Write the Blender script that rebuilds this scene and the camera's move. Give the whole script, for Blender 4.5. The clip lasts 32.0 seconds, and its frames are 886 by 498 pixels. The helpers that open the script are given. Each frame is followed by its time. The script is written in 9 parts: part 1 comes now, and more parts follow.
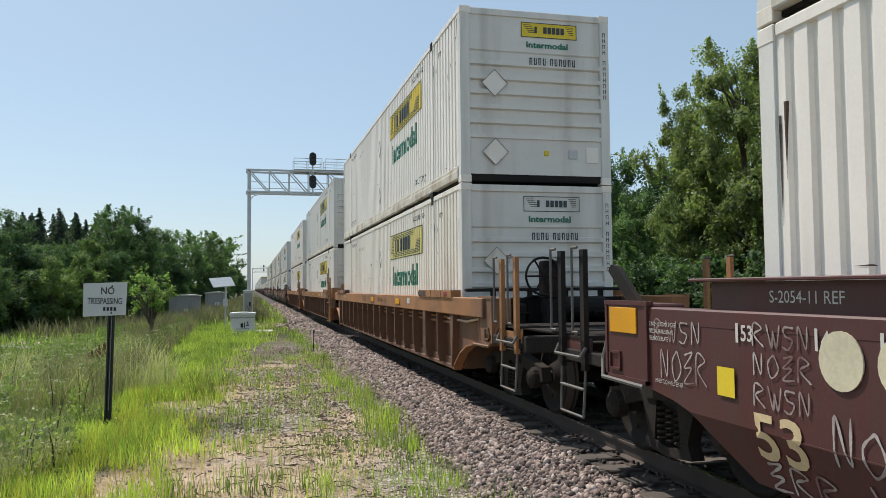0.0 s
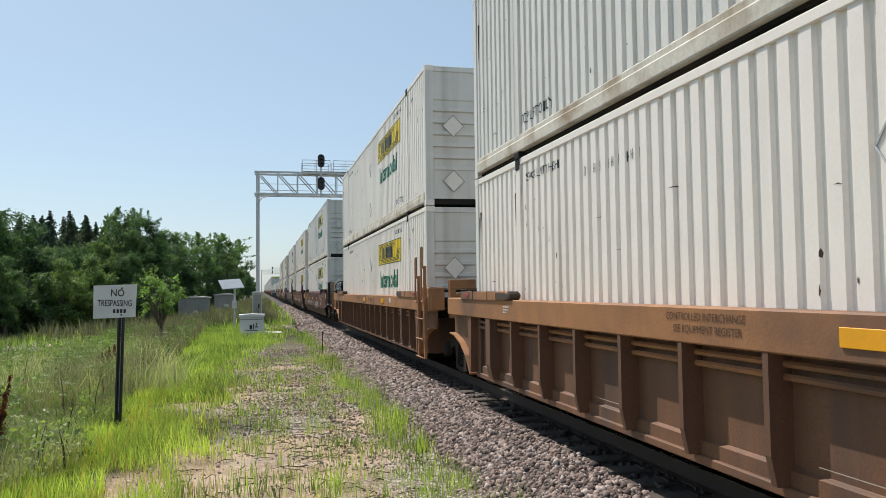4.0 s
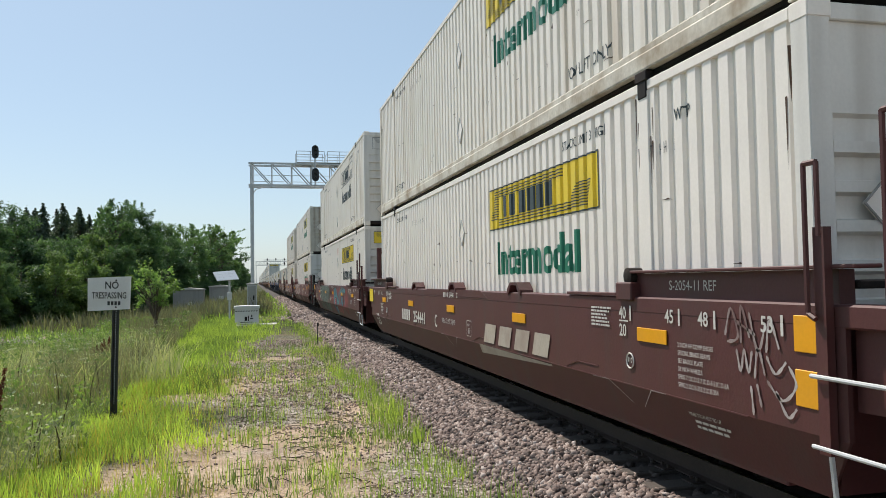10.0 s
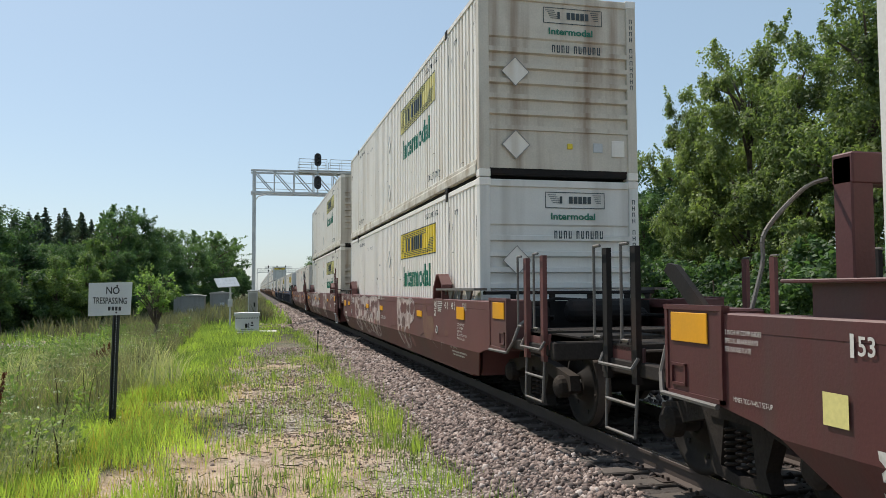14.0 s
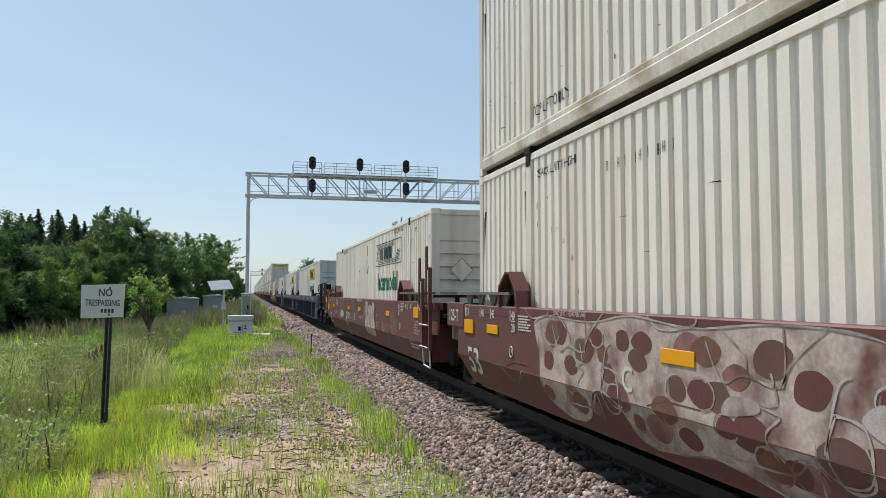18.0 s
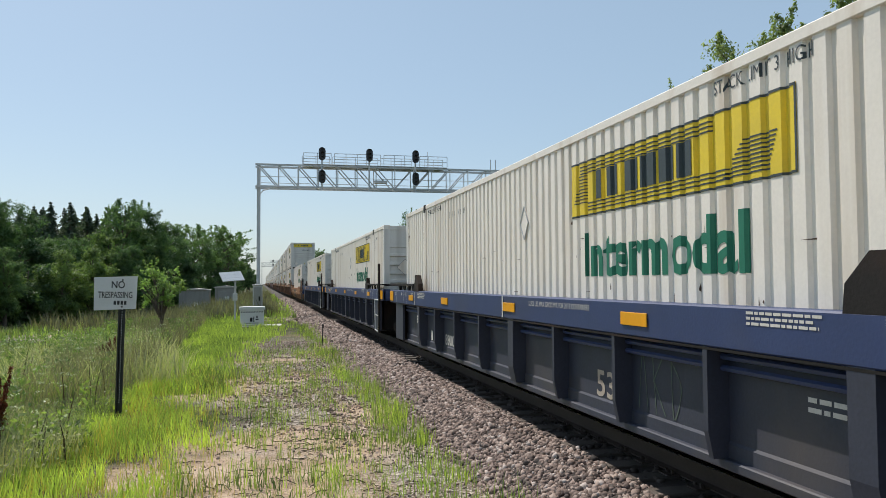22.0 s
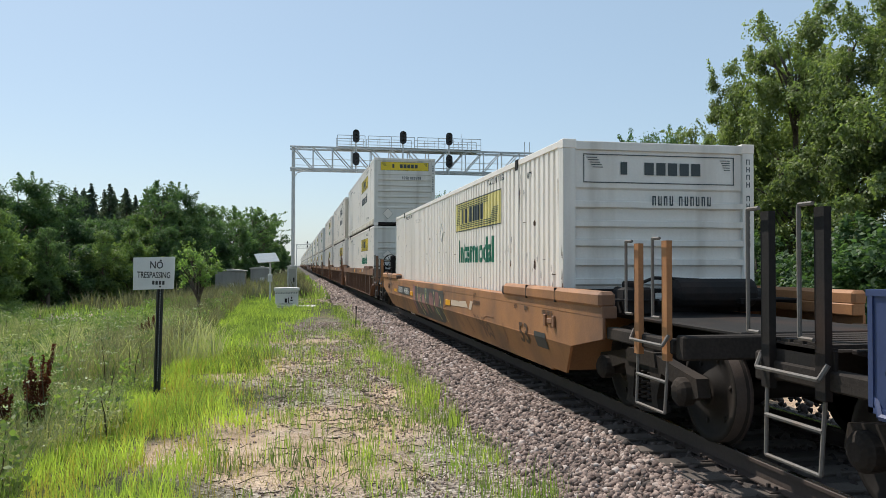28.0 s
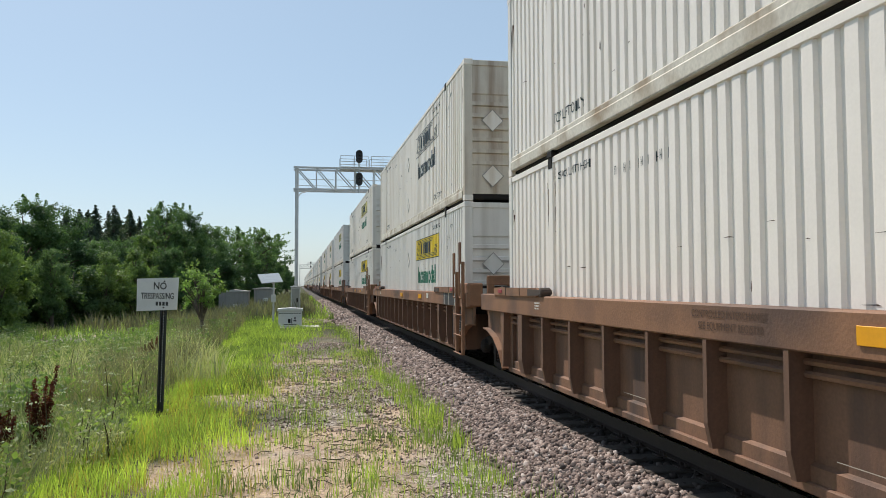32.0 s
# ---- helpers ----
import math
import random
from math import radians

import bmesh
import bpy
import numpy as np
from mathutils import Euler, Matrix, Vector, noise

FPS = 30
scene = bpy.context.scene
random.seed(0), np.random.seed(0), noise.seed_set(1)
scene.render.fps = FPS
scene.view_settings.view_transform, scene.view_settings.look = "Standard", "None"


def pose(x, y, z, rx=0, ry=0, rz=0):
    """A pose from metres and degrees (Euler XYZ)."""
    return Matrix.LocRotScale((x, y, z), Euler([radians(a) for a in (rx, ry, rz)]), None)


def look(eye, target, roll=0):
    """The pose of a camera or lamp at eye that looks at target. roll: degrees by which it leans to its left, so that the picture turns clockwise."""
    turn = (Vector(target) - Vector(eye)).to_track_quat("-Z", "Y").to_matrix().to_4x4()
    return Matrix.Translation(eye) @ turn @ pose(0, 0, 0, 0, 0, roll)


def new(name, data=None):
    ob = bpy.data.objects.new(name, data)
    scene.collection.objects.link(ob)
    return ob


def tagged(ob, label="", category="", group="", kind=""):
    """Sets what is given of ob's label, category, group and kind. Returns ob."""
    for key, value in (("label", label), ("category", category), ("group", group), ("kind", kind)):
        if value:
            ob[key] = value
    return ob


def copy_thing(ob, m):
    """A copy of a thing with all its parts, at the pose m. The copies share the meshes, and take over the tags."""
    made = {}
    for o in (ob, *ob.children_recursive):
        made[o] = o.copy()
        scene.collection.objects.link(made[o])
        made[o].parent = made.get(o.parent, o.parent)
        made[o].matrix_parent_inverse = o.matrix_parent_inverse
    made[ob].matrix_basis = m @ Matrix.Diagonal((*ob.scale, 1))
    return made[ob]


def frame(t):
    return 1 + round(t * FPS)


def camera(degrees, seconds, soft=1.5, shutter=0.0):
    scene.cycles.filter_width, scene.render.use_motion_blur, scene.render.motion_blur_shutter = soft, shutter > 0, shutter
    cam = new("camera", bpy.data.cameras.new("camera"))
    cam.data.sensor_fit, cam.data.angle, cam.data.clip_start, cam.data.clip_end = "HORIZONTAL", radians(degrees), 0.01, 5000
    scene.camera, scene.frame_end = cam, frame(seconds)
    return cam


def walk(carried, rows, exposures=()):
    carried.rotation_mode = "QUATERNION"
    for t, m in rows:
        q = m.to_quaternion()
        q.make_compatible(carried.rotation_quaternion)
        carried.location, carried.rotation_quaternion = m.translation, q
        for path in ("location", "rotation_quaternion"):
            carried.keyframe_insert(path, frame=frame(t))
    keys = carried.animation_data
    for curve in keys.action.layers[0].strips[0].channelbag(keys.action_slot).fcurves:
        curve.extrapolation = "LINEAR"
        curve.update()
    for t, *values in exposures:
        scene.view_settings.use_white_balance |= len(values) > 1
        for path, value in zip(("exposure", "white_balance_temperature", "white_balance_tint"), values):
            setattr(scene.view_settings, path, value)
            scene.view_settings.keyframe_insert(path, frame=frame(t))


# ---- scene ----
EYE_Z = 1.60


def view(yaw, pitch, roll):
    """Camera pose at the fixed stand: yaw to the right of the track, pitch up, roll, in degrees."""
    return pose(0, 0, EYE_Z, 90 + pitch, 0, -yaw) @ pose(0, 0, 0, 0, 0, roll)


cam = camera(59.74, 32.0, soft=0.6)
walk(cam, [
    (0, view(13.929, 2.853, -0.541)),
    (0.5, view(13.807, 2.842, -0.695)),
    (1, view(13.71, 2.825, -0.782)),
    (1.5, view(13.682, 2.75, -0.72)),
    (2, view(13.729, 2.687, -0.584)),
    (2.5, view(13.67, 2.72, -0.466)),
    (3, view(13.529, 2.794, -0.41)),
    (3.5, view(13.386, 2.883, -0.578)),
    (5.5, view(13.374, 3.102, -0.914)),
    (6, view(13.415, 3.153, -1.037)),
    (6.5, view(13.441, 3.14, -1.195)),
    (7, view(13.478, 3.044, -1.15)),
    (7.5, view(13.507, 3.024, -1.241)),
    (8, view(13.569, 3.136, -1.218)),
    (8.5, view(13.566, 3.126, -1.236)),
    (9, view(13.623, 2.826, -1.231)),
    (9.5, view(13.687, 2.461, -1.208)),
    (10, view(13.689, 2.254, -0.975)),
    (10.5, view(13.87, 2.15, -0.517)),
    (11, view(13.903, 2.211, -0.378)),
    (11.5, view(13.938, 2.284, -0.431)),
    (12, view(14.034, 2.363, -0.458)),
    (12.5, view(13.993, 2.506, -0.329)),
    (13, view(13.822, 2.661, -0.223)),
    (13.5, view(13.615, 2.834, -0.272)),
    (14, view(13.597, 2.943, -0.286)),
    (14.5, view(13.629, 2.945, -0.297)),
    (16.5, view(14.178, 3.285, -0.117)),
    (17, view(14.165, 3.366, -0.091)),
    (17.5, view(14.071, 3.36, -0.15)),
    (18, view(14.03, 3.231, 0.017)),
    (18.5, view(13.949, 3.125, 0.148)),
    (19, view(13.813, 3.079, 0.229)),
    (19.5, view(13.727, 3.026, 0.357)),
    (20, view(13.732, 3, 0.228)),
    (20.5, view(13.681, 2.899, -0.098)),
    (21, view(13.531, 2.945, -0.443)),
    (21.5, view(13.513, 2.833, -0.502)),
    (22, view(13.266, 2.482, -0.368)),
    (22.5, view(12.887, 2.318, -0.377)),
    (23, view(12.278, 2.32, -0.689)),
    (23.5, view(11.866, 2.187, -0.515)),
    (24, view(12.017, 1.693, -0.037)),
    (24.5, view(11.865, 1.416, -0.372)),
    (25, view(11.606, 1.338, -0.964)),
    (25.5, view(11.424, 1.419, -1.318)),
    (27.5, view(10.977, 1.269, -0.14)),
    (28, view(10.806, 1.201, 0.07)),
    (28.5, view(10.779, 1.172, 0.188)),
    (29, view(10.801, 1.16, 0.106)),
    (29.5, view(10.574, 1.555, -0.48)),
    (30, view(10.447, 2.226, -0.584)),
    (30.5, view(10.431, 2.435, -0.561)),
    (31, view(10.528, 2.569, -0.333)),
    (31.5, view(10.575, 2.666, -0.263)),
    (32, view(10.565, 2.663, -0.185)),
], exposures=[(0, 0.11), (3, 0.13), (6, 0.11), (9, 0.10), (10, 0.15), (12, 0.15), (14, 0.13), (17, 0.19), (18, 0.10), (20, 0.07), (22, 0.05), (25, 0.06), (28, 0.16), (29, 0.0), (30, -0.02), (31, 0.13), (32, 0.11)])

# ---- light ----
SUN_EL, SUN_OFF = radians(55), radians(29)      # height of the sun; angle to the left of the track's far direction
sun_dir = Vector((-math.sin(SUN_OFF) * math.cos(SUN_EL), math.cos(SUN_OFF) * math.cos(SUN_EL), math.sin(SUN_EL)))
world = bpy.data.worlds.new("world")
scene.world = world
world.use_nodes = True
wn, wl = world.node_tree.nodes, world.node_tree.links
sky = wn.new("ShaderNodeTexSky")
sky.sky_type, sky.sun_disc = "NISHITA", False
sky.sun_elevation, sky.sun_rotation = SUN_EL, -SUN_OFF
sky.altitude, sky.air_density, sky.dust_density, sky.ozone_density = 250, 1.0, 1.2, 1.4
haze = wn.new("ShaderNodeMix")           # summer haze over the whole dome
haze.data_type = "RGBA"
haze.inputs[0].default_value = 0.5
hin = [s for s in haze.inputs if s.type == "RGBA"]
hin[1].default_value = (3.65, 4.92, 5.9, 1)
wl.new(sky.outputs[0], hin[0])
wl.new([o for o in haze.outputs if o.type == "RGBA"][0], wn["Background"].inputs[0])
wn["Background"].inputs[1].default_value = 0.12
sun = new("sun", bpy.data.lights.new("sun", "SUN"))
sun.data.energy, sun.data.angle, sun.data.color = 4.5, radians(0.55), (1.0, 0.93, 0.84)
sun.matrix_world = look(sun_dir * 100, (0, 0, 0))

# ---- materials ----
MATS = {}


def mat(name, color, rough=0.6, metal=0.0, var=0.15, scale=3.0, fine=40.0, bump=0.0, dirt=None, dirt_amt=0.0, dirt_scale=1.2,
        streak=False, spec=0.5, dirt_lo=0.5, rnd=0.0):
    """Painted, dusty or raw surface: colour at two scales of noise, stains of its own shape, fine relief."""
    m = bpy.data.materials.new(name)
    m.use_nodes = True
    n, l = m.node_tree.nodes, m.node_tree.links
    b = n["Principled BSDF"]
    tc = n.new("ShaderNodeTexCoord")
    n1, n2 = n.new("ShaderNodeTexNoise"), n.new("ShaderNodeTexNoise")
    n1.inputs["Scale"].default_value, n1.inputs["Detail"].default_value = scale, 6
    n2.inputs["Scale"].default_value, n2.inputs["Detail"].default_value = fine, 3
    for k in (n1, n2):
        l.new(tc.outputs["Object"], k.inputs["Vector"])
    add = n.new("ShaderNodeMath")
    add.operation = "ADD"
    l.new(n1.outputs["Fac"], add.inputs[0])
    l.new(n2.outputs["Fac"], add.inputs[1])
    ramp = n.new("ShaderNodeMapRange")
    ramp.inputs["From Min"].default_value, ramp.inputs["From Max"].default_value = 0.65, 1.35
    ramp.inputs["To Min"].default_value, ramp.inputs["To Max"].default_value = 1 - var, 1 + var
    l.new(add.outputs[0], ramp.inputs["Value"])
    mul = n.new("ShaderNodeVectorMath")
    mul.operation = "SCALE"
    mul.inputs[0].default_value = color[:3]
    l.new(ramp.outputs[0], mul.inputs["Scale"])
    out = mul.outputs[0]
    if rnd:
        oi, rr = n.new("ShaderNodeObjectInfo"), n.new("ShaderNodeMapRange")
        rr.inputs["To Min"].default_value, rr.inputs["To Max"].default_value = 1 - rnd, 1 + rnd
        l.new(oi.outputs["Random"], rr.inputs["Value"])
        m2 = n.new("ShaderNodeVectorMath")
        m2.operation = "SCALE"
        l.new(out, m2.inputs[0])
        l.new(rr.outputs[0], m2.inputs["Scale"])
        out = m2.outputs[0]
    if dirt:
        n3, mp = n.new("ShaderNodeTexNoise"), n.new("ShaderNodeMapping")
        n3.inputs["Scale"].default_value, n3.inputs["Detail"].default_value = dirt_scale, 7
        if streak:
            mp.inputs["Scale"].default_value = (3.0, 3.0, 0.22)
        l.new(tc.outputs["Object"], mp.inputs["Vector"])
        l.new(mp.outputs[0], n3.inputs["Vector"])
        r3 = n.new("ShaderNodeMapRange")
        r3.inputs["From Min"].default_value, r3.inputs["From Max"].default_value = dirt_lo, dirt_lo + 0.25
        r3.inputs["To Min"].default_value, r3.inputs["To Max"].default_value = 0, dirt_amt
        l.new(n3.outputs["Fac"], r3.inputs["Value"])
        mx = n.new("ShaderNodeMix")
        mx.data_type = "RGBA"
        mx.inputs["B"].default_value = (*dirt[:3], 1)
        for s in mx.inputs:
            if s.name == "A" and s.type == "RGBA":
                l.new(out, s)
            if s.name == "B" and s.type == "RGBA":
                s.default_value = (*dirt[:3], 1)
        l.new(r3.outputs[0], mx.inputs[0])
        out = [o for o in mx.outputs if o.type == "RGBA"][0]
    l.new(out, b.inputs["Base Color"])
    b.inputs["Roughness"].default_value, b.inputs["Metallic"].default_value = rough, metal
    b.inputs["Specular IOR Level"].default_value = spec
    if bump:
        bp = n.new("ShaderNodeBump")
        bp.inputs["Strength"].default_value, bp.inputs["Distance"].default_value = bump, 0.02
        l.new(n2.outputs["Fac"], bp.inputs["Height"])
        l.new(bp.outputs[0], b.inputs["Normal"])
    MATS[name] = m
    return m


RUST, GRIME = (0.12, 0.055, 0.03), (0.16, 0.13, 0.10)
WHITES = [
    mat("white_paint", (0.85, 0.79, 0.72), 0.45, var=0.04, dirt=(0.48, 0.43, 0.35), dirt_amt=0.5, streak=True, dirt_scale=0.9, dirt_lo=0.55),
    mat("cream_paint", (0.82, 0.765, 0.685), 0.5, var=0.05, dirt=(0.50, 0.38, 0.25), dirt_amt=0.65, streak=True, dirt_scale=1.1, dirt_lo=0.52),
    mat("grey_white_paint", (0.715, 0.69, 0.645), 0.5, var=0.05, dirt=(0.33, 0.29, 0.24), dirt_amt=0.45, streak=True, dirt_scale=1.0, dirt_lo=0.52),
    mat("stained_paint", (0.60, 0.54, 0.45), 0.6, var=0.1, dirt=(0.24, 0.15, 0.09), dirt_amt=0.85, streak=True, dirt_scale=1.2, dirt_lo=0.5),
]
M_GRIMY_WHITE = mat("grimy_rail_paint", (0.62, 0.585, 0.51), 0.75, spec=0.2, var=0.16, dirt=(0.27, 0.19, 0.11), dirt_amt=0.85, dirt_scale=2.2, dirt_lo=0.45, fine=25)
M_YELLOW = mat("yellow_paint", (0.78, 0.58, 0.03), 0.5, var=0.06, dirt=GRIME, dirt_amt=0.25)
M_PALE_YELLOW = mat("faded_yellow_paint", (0.68, 0.60, 0.22), 0.6, var=0.1, dirt=GRIME, dirt_amt=0.3)
M_BLACK = mat("black_paint", (0.025, 0.025, 0.027), 0.5, var=0.2)
M_GREEN = mat("green_paint", (0.012, 0.16, 0.095), 0.5, var=0.1)
M_DARK_LETTER = mat("dark_letter_paint", (0.04, 0.055, 0.06), 0.55, var=0.2)
M_LETTER = mat("white_letter_paint", (0.56, 0.54, 0.50), 0.6, var=0.15)
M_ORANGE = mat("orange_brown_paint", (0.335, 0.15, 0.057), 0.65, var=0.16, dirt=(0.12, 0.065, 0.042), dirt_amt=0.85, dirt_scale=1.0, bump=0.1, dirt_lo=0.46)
# orange sheets: dirt, plus shade under the sill mixed into the colour
M_ORANGE_SHEET = mat("shaded_dirty_orange_paint", (0.165, 0.076, 0.038), 0.7, var=0.2, dirt=(0.085, 0.05, 0.036), dirt_amt=0.9, dirt_scale=0.8, bump=0.12, dirt_lo=0.44, streak=True)
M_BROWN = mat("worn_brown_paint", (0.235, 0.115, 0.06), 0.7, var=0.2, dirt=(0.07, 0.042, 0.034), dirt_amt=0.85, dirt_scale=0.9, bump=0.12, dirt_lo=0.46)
# brown sheets: dirty too, base darkened to imitate the sill's shade
M_BROWN_SHEET = mat("shaded_dirty_brown_paint", (0.19, 0.096, 0.055), 0.75, var=0.2, dirt=(0.055, 0.036, 0.03), dirt_amt=0.9, dirt_scale=0.8, bump=0.12, dirt_lo=0.45, streak=True)
M_MAROON = mat("maroon_paint", (0.082, 0.022, 0.021), 0.55, var=0.12, dirt=(0.062, 0.036, 0.032), dirt_amt=0.75, dirt_scale=1.1, streak=True, bump=0.06)
M_REDBROWN = mat("faded_maroon_paint", (0.115, 0.036, 0.032), 0.6, var=0.14, dirt=(0.075, 0.04, 0.034), dirt_amt=0.7, dirt_scale=0.8, bump=0.06)
M_BLUE = mat("dark_blue_paint", (0.028, 0.046, 0.125), 0.5, var=0.12, dirt=(0.05, 0.05, 0.06), dirt_amt=0.5, dirt_scale=0.8, bump=0.06)
M_BLUEGREY = mat("dusty_blue_paint", (0.031, 0.036, 0.057), 0.6, var=0.18, dirt=(0.085, 0.072, 0.066), dirt_amt=0.7, dirt_scale=0.9, bump=0.06)
M_DARKSTEEL = mat("dark_steel", (0.017, 0.0155, 0.015), 0.75, spec=0.2, var=0.25, dirt=RUST, dirt_amt=0.35, bump=0.1)
M_TRUCK = mat("truck_steel", (0.032, 0.027, 0.024), 0.85, spec=0.15, var=0.3, dirt=(0.07, 0.052, 0.04), dirt_amt=0.6, bump=0.15)
M_WHEEL = mat("wheel_steel", (0.018, 0.015, 0.013), 0.75, 0.0, var=0.2, spec=0.2, dirt=(0.045, 0.03, 0.022), dirt_amt=0.4)
M_TREAD = mat("polished_steel", (0.5, 0.5, 0.5), 0.25, 1.0, var=0.1)
M_RAIL = mat("rusted_rail_steel", (0.055, 0.037, 0.029), 0.75, 0.0, var=0.2, bump=0.1)
M_GALV = mat("galvanised_steel", (0.52, 0.53, 0.53), 0.55, 0.3, var=0.1)
M_WALK = mat("worn_bare_steel", (0.13, 0.12, 0.11), 0.7, 0.0, var=0.2, dirt=(0.14, 0.09, 0.06), dirt_amt=0.7, dirt_scale=4)
M_SIGNAL = mat("black_enamel", (0.018, 0.018, 0.02), 0.45, var=0.15)
M_REFLECT = mat("amber_reflector", (0.80, 0.36, 0.01), 0.35, var=0.05, dirt=GRIME, dirt_amt=0.25)
M_CONCRETE = mat("pale_concrete", (0.52, 0.50, 0.46), 0.85, var=0.1, dirt=(0.3, 0.28, 0.24), dirt_amt=0.5, bump=0.2)
M_TIE = mat("creosoted_timber", (0.075, 0.06, 0.05), 0.85, var=0.25, fine=60, bump=0.3, dirt=(0.2, 0.17, 0.14), dirt_amt=0.5, rnd=0.2)
M_SIGN = mat("sign_white", (0.62, 0.62, 0.62), 0.5, var=0.05, dirt=(0.4, 0.37, 0.33), dirt_amt=0.4)
M_POST = mat("dark_post_paint", (0.02, 0.021, 0.02), 0.6, var=0.2)
M_SHED = mat("grey_shed_paint", (0.31, 0.305, 0.285), 0.7, var=0.08, dirt=(0.22, 0.21, 0.2), dirt_amt=0.5, streak=True)
M_PANEL = mat("panel_backsheet", (0.50, 0.54, 0.58), 0.5, var=0.05)
M_BOX = mat("cabinet_white", (0.66, 0.66, 0.64), 0.5, var=0.05, dirt=(0.35, 0.33, 0.3), dirt_amt=0.4)
M_BARK = mat("grey_brown_bark", (0.11, 0.085, 0.065), 0.9, var=0.3, fine=25, bump=0.5)


def leaf_mat(name, c, var=0.35, trans=0.35, patch=1.2, tint=(1.0, 1.0, 1.0), depth=0.35):
    """Thin leaf: diffuse and light passed through, a tint for each leaf and for each clump of about 1 / patch metres."""
    m = bpy.data.materials.new(name)
    m.use_nodes = True
    n, l = m.node_tree.nodes, m.node_tree.links
    b = n["Principled BSDF"]
    g, oi = n.new("ShaderNodeNewGeometry"), n.new("ShaderNodeObjectInfo")
    add = n.new("ShaderNodeMath")
    add.operation = "MULTIPLY_ADD"
    add.inputs[1].default_value = 0.6
    l.new(g.outputs["Random Per Island"], add.inputs[0])
    k = n.new("ShaderNodeMath")
    k.operation = "MULTIPLY"
    k.inputs[1].default_value = 0.4
    l.new(oi.outputs["Random"], k.inputs[0])
    l.new(k.outputs[0], add.inputs[2])
    r = n.new("ShaderNodeValToRGB")
    r.color_ramp.elements[0].color = (c[0] * (1 - var) * 0.85, c[1] * (1 - var), c[2] * (1 - var), 1)
    r.color_ramp.elements[1].color = (c[0] * (1 + var) * 1.05, c[1] * (1 + var), c[2] * (1 + var) * 0.8, 1)
    l.new(add.outputs[0], r.inputs[0])
    tc, nz, pr, pm, cm = (n.new("ShaderNode" + k) for k in ("TexCoord", "TexNoise", "MapRange", "Mix", "VectorMath"))
    nz.inputs["Scale"].default_value, nz.inputs["Detail"].default_value = patch, 4
    l.new(tc.outputs["Object"], nz.inputs["Vector"])
    pr.inputs["From Min"].default_value, pr.inputs["From Max"].default_value = 0.36, 0.64
    l.new(nz.outputs["Fac"], pr.inputs["Value"])
    pm.data_type = "RGBA"
    ends = [q for q in pm.inputs if q.type == "RGBA"]
    ends[0].default_value = (1 - depth, 1 - depth, 1 - depth, 1)
    ends[1].default_value = tuple((1 + depth) * q for q in tint) + (1,)
    l.new(pr.outputs[0], pm.inputs[0])
    cm.operation = "MULTIPLY"
    l.new(r.outputs[0], cm.inputs[0])
    l.new([q for q in pm.outputs if q.type == "RGBA"][0], cm.inputs[1])
    l.new(cm.outputs[0], b.inputs["Base Color"])
    b.inputs["Roughness"].default_value = 0.55
    b.inputs["Specular IOR Level"].default_value = 0.25
    t = n.new("ShaderNodeBsdfTranslucent")
    sc = n.new("ShaderNodeVectorMath")
    sc.operation = "MULTIPLY"
    sc.inputs[1].default_value = (1.2, 1.4, 0.65)
    l.new(cm.outputs[0], sc.inputs[0])
    l.new(sc.outputs[0], t.inputs["Color"])
    mx = n.new("ShaderNodeMixShader")
    mx.inputs[0].default_value = trans
    l.new(b.outputs[0], mx.inputs[1])
    l.new(t.outputs[0], mx.inputs[2])
    l.new(mx.outputs[0], n["Material Output"].inputs[0])
    MATS[name] = m
    return m


L_DEEP = leaf_mat("deep_green_leaf", (0.084, 0.146, 0.086), trans=0.42, patch=0.5, tint=(1.05, 1.0, 0.85))
L_MID = leaf_mat("mid_green_leaf", (0.118, 0.19, 0.105), trans=0.42, patch=0.6, tint=(1.05, 1.0, 0.9))
L_LIGHT = leaf_mat("light_green_leaf", (0.15, 0.225, 0.105), trans=0.42, patch=0.7, tint=(1.1, 1.0, 0.85))
L_NEAR = leaf_mat("sunlit_leaf", (0.185, 0.23, 0.125), trans=0.45, patch=0.6, tint=(1.05, 1.0, 0.9))
L_CONIFER = leaf_mat("dark_needle", (0.088, 0.12, 0.098), trans=0.25, patch=0.8)
L_GRASS = leaf_mat("bright_grass", (0.34, 0.44, 0.135), 0.45, trans=0.45, patch=1.3, tint=(1.1, 1.0, 0.9), depth=0.28)
L_YELLOW = leaf_mat("yellowing_grass", (0.42, 0.33, 0.11), trans=0.4, patch=1.5)
L_YOUNG = leaf_mat("young_leaf", (0.21, 0.30, 0.125), trans=0.5, patch=2.0)
L_UMBEL = leaf_mat("white_flower", (0.6, 0.6, 0.52), 0.1, trans=0.2)
L_WEED = leaf_mat("grey_green_weed", (0.32, 0.35, 0.25), 0.5, trans=0.33, patch=0.55, tint=(1.12, 0.98, 1.0), depth=0.45)
L_RANK = leaf_mat("rank_green_weed", (0.215, 0.30, 0.13), 0.5, trans=0.4, patch=0.7, tint=(1.1, 1.0, 0.8), depth=0.45)
L_STRAW = leaf_mat("straw", (0.40, 0.33, 0.2), trans=0.3)
L_MAUVE = leaf_mat("mauve_seed_grass", (0.215, 0.195, 0.155), trans=0.3)
L_DARKSTEM = leaf_mat("dark_dead_stem", (0.07, 0.055, 0.04), trans=0.1)
L_DOCK = leaf_mat("rust_brown_seed", (0.115, 0.032, 0.02), trans=0.25, patch=6)

# ---- mesh helpers ----


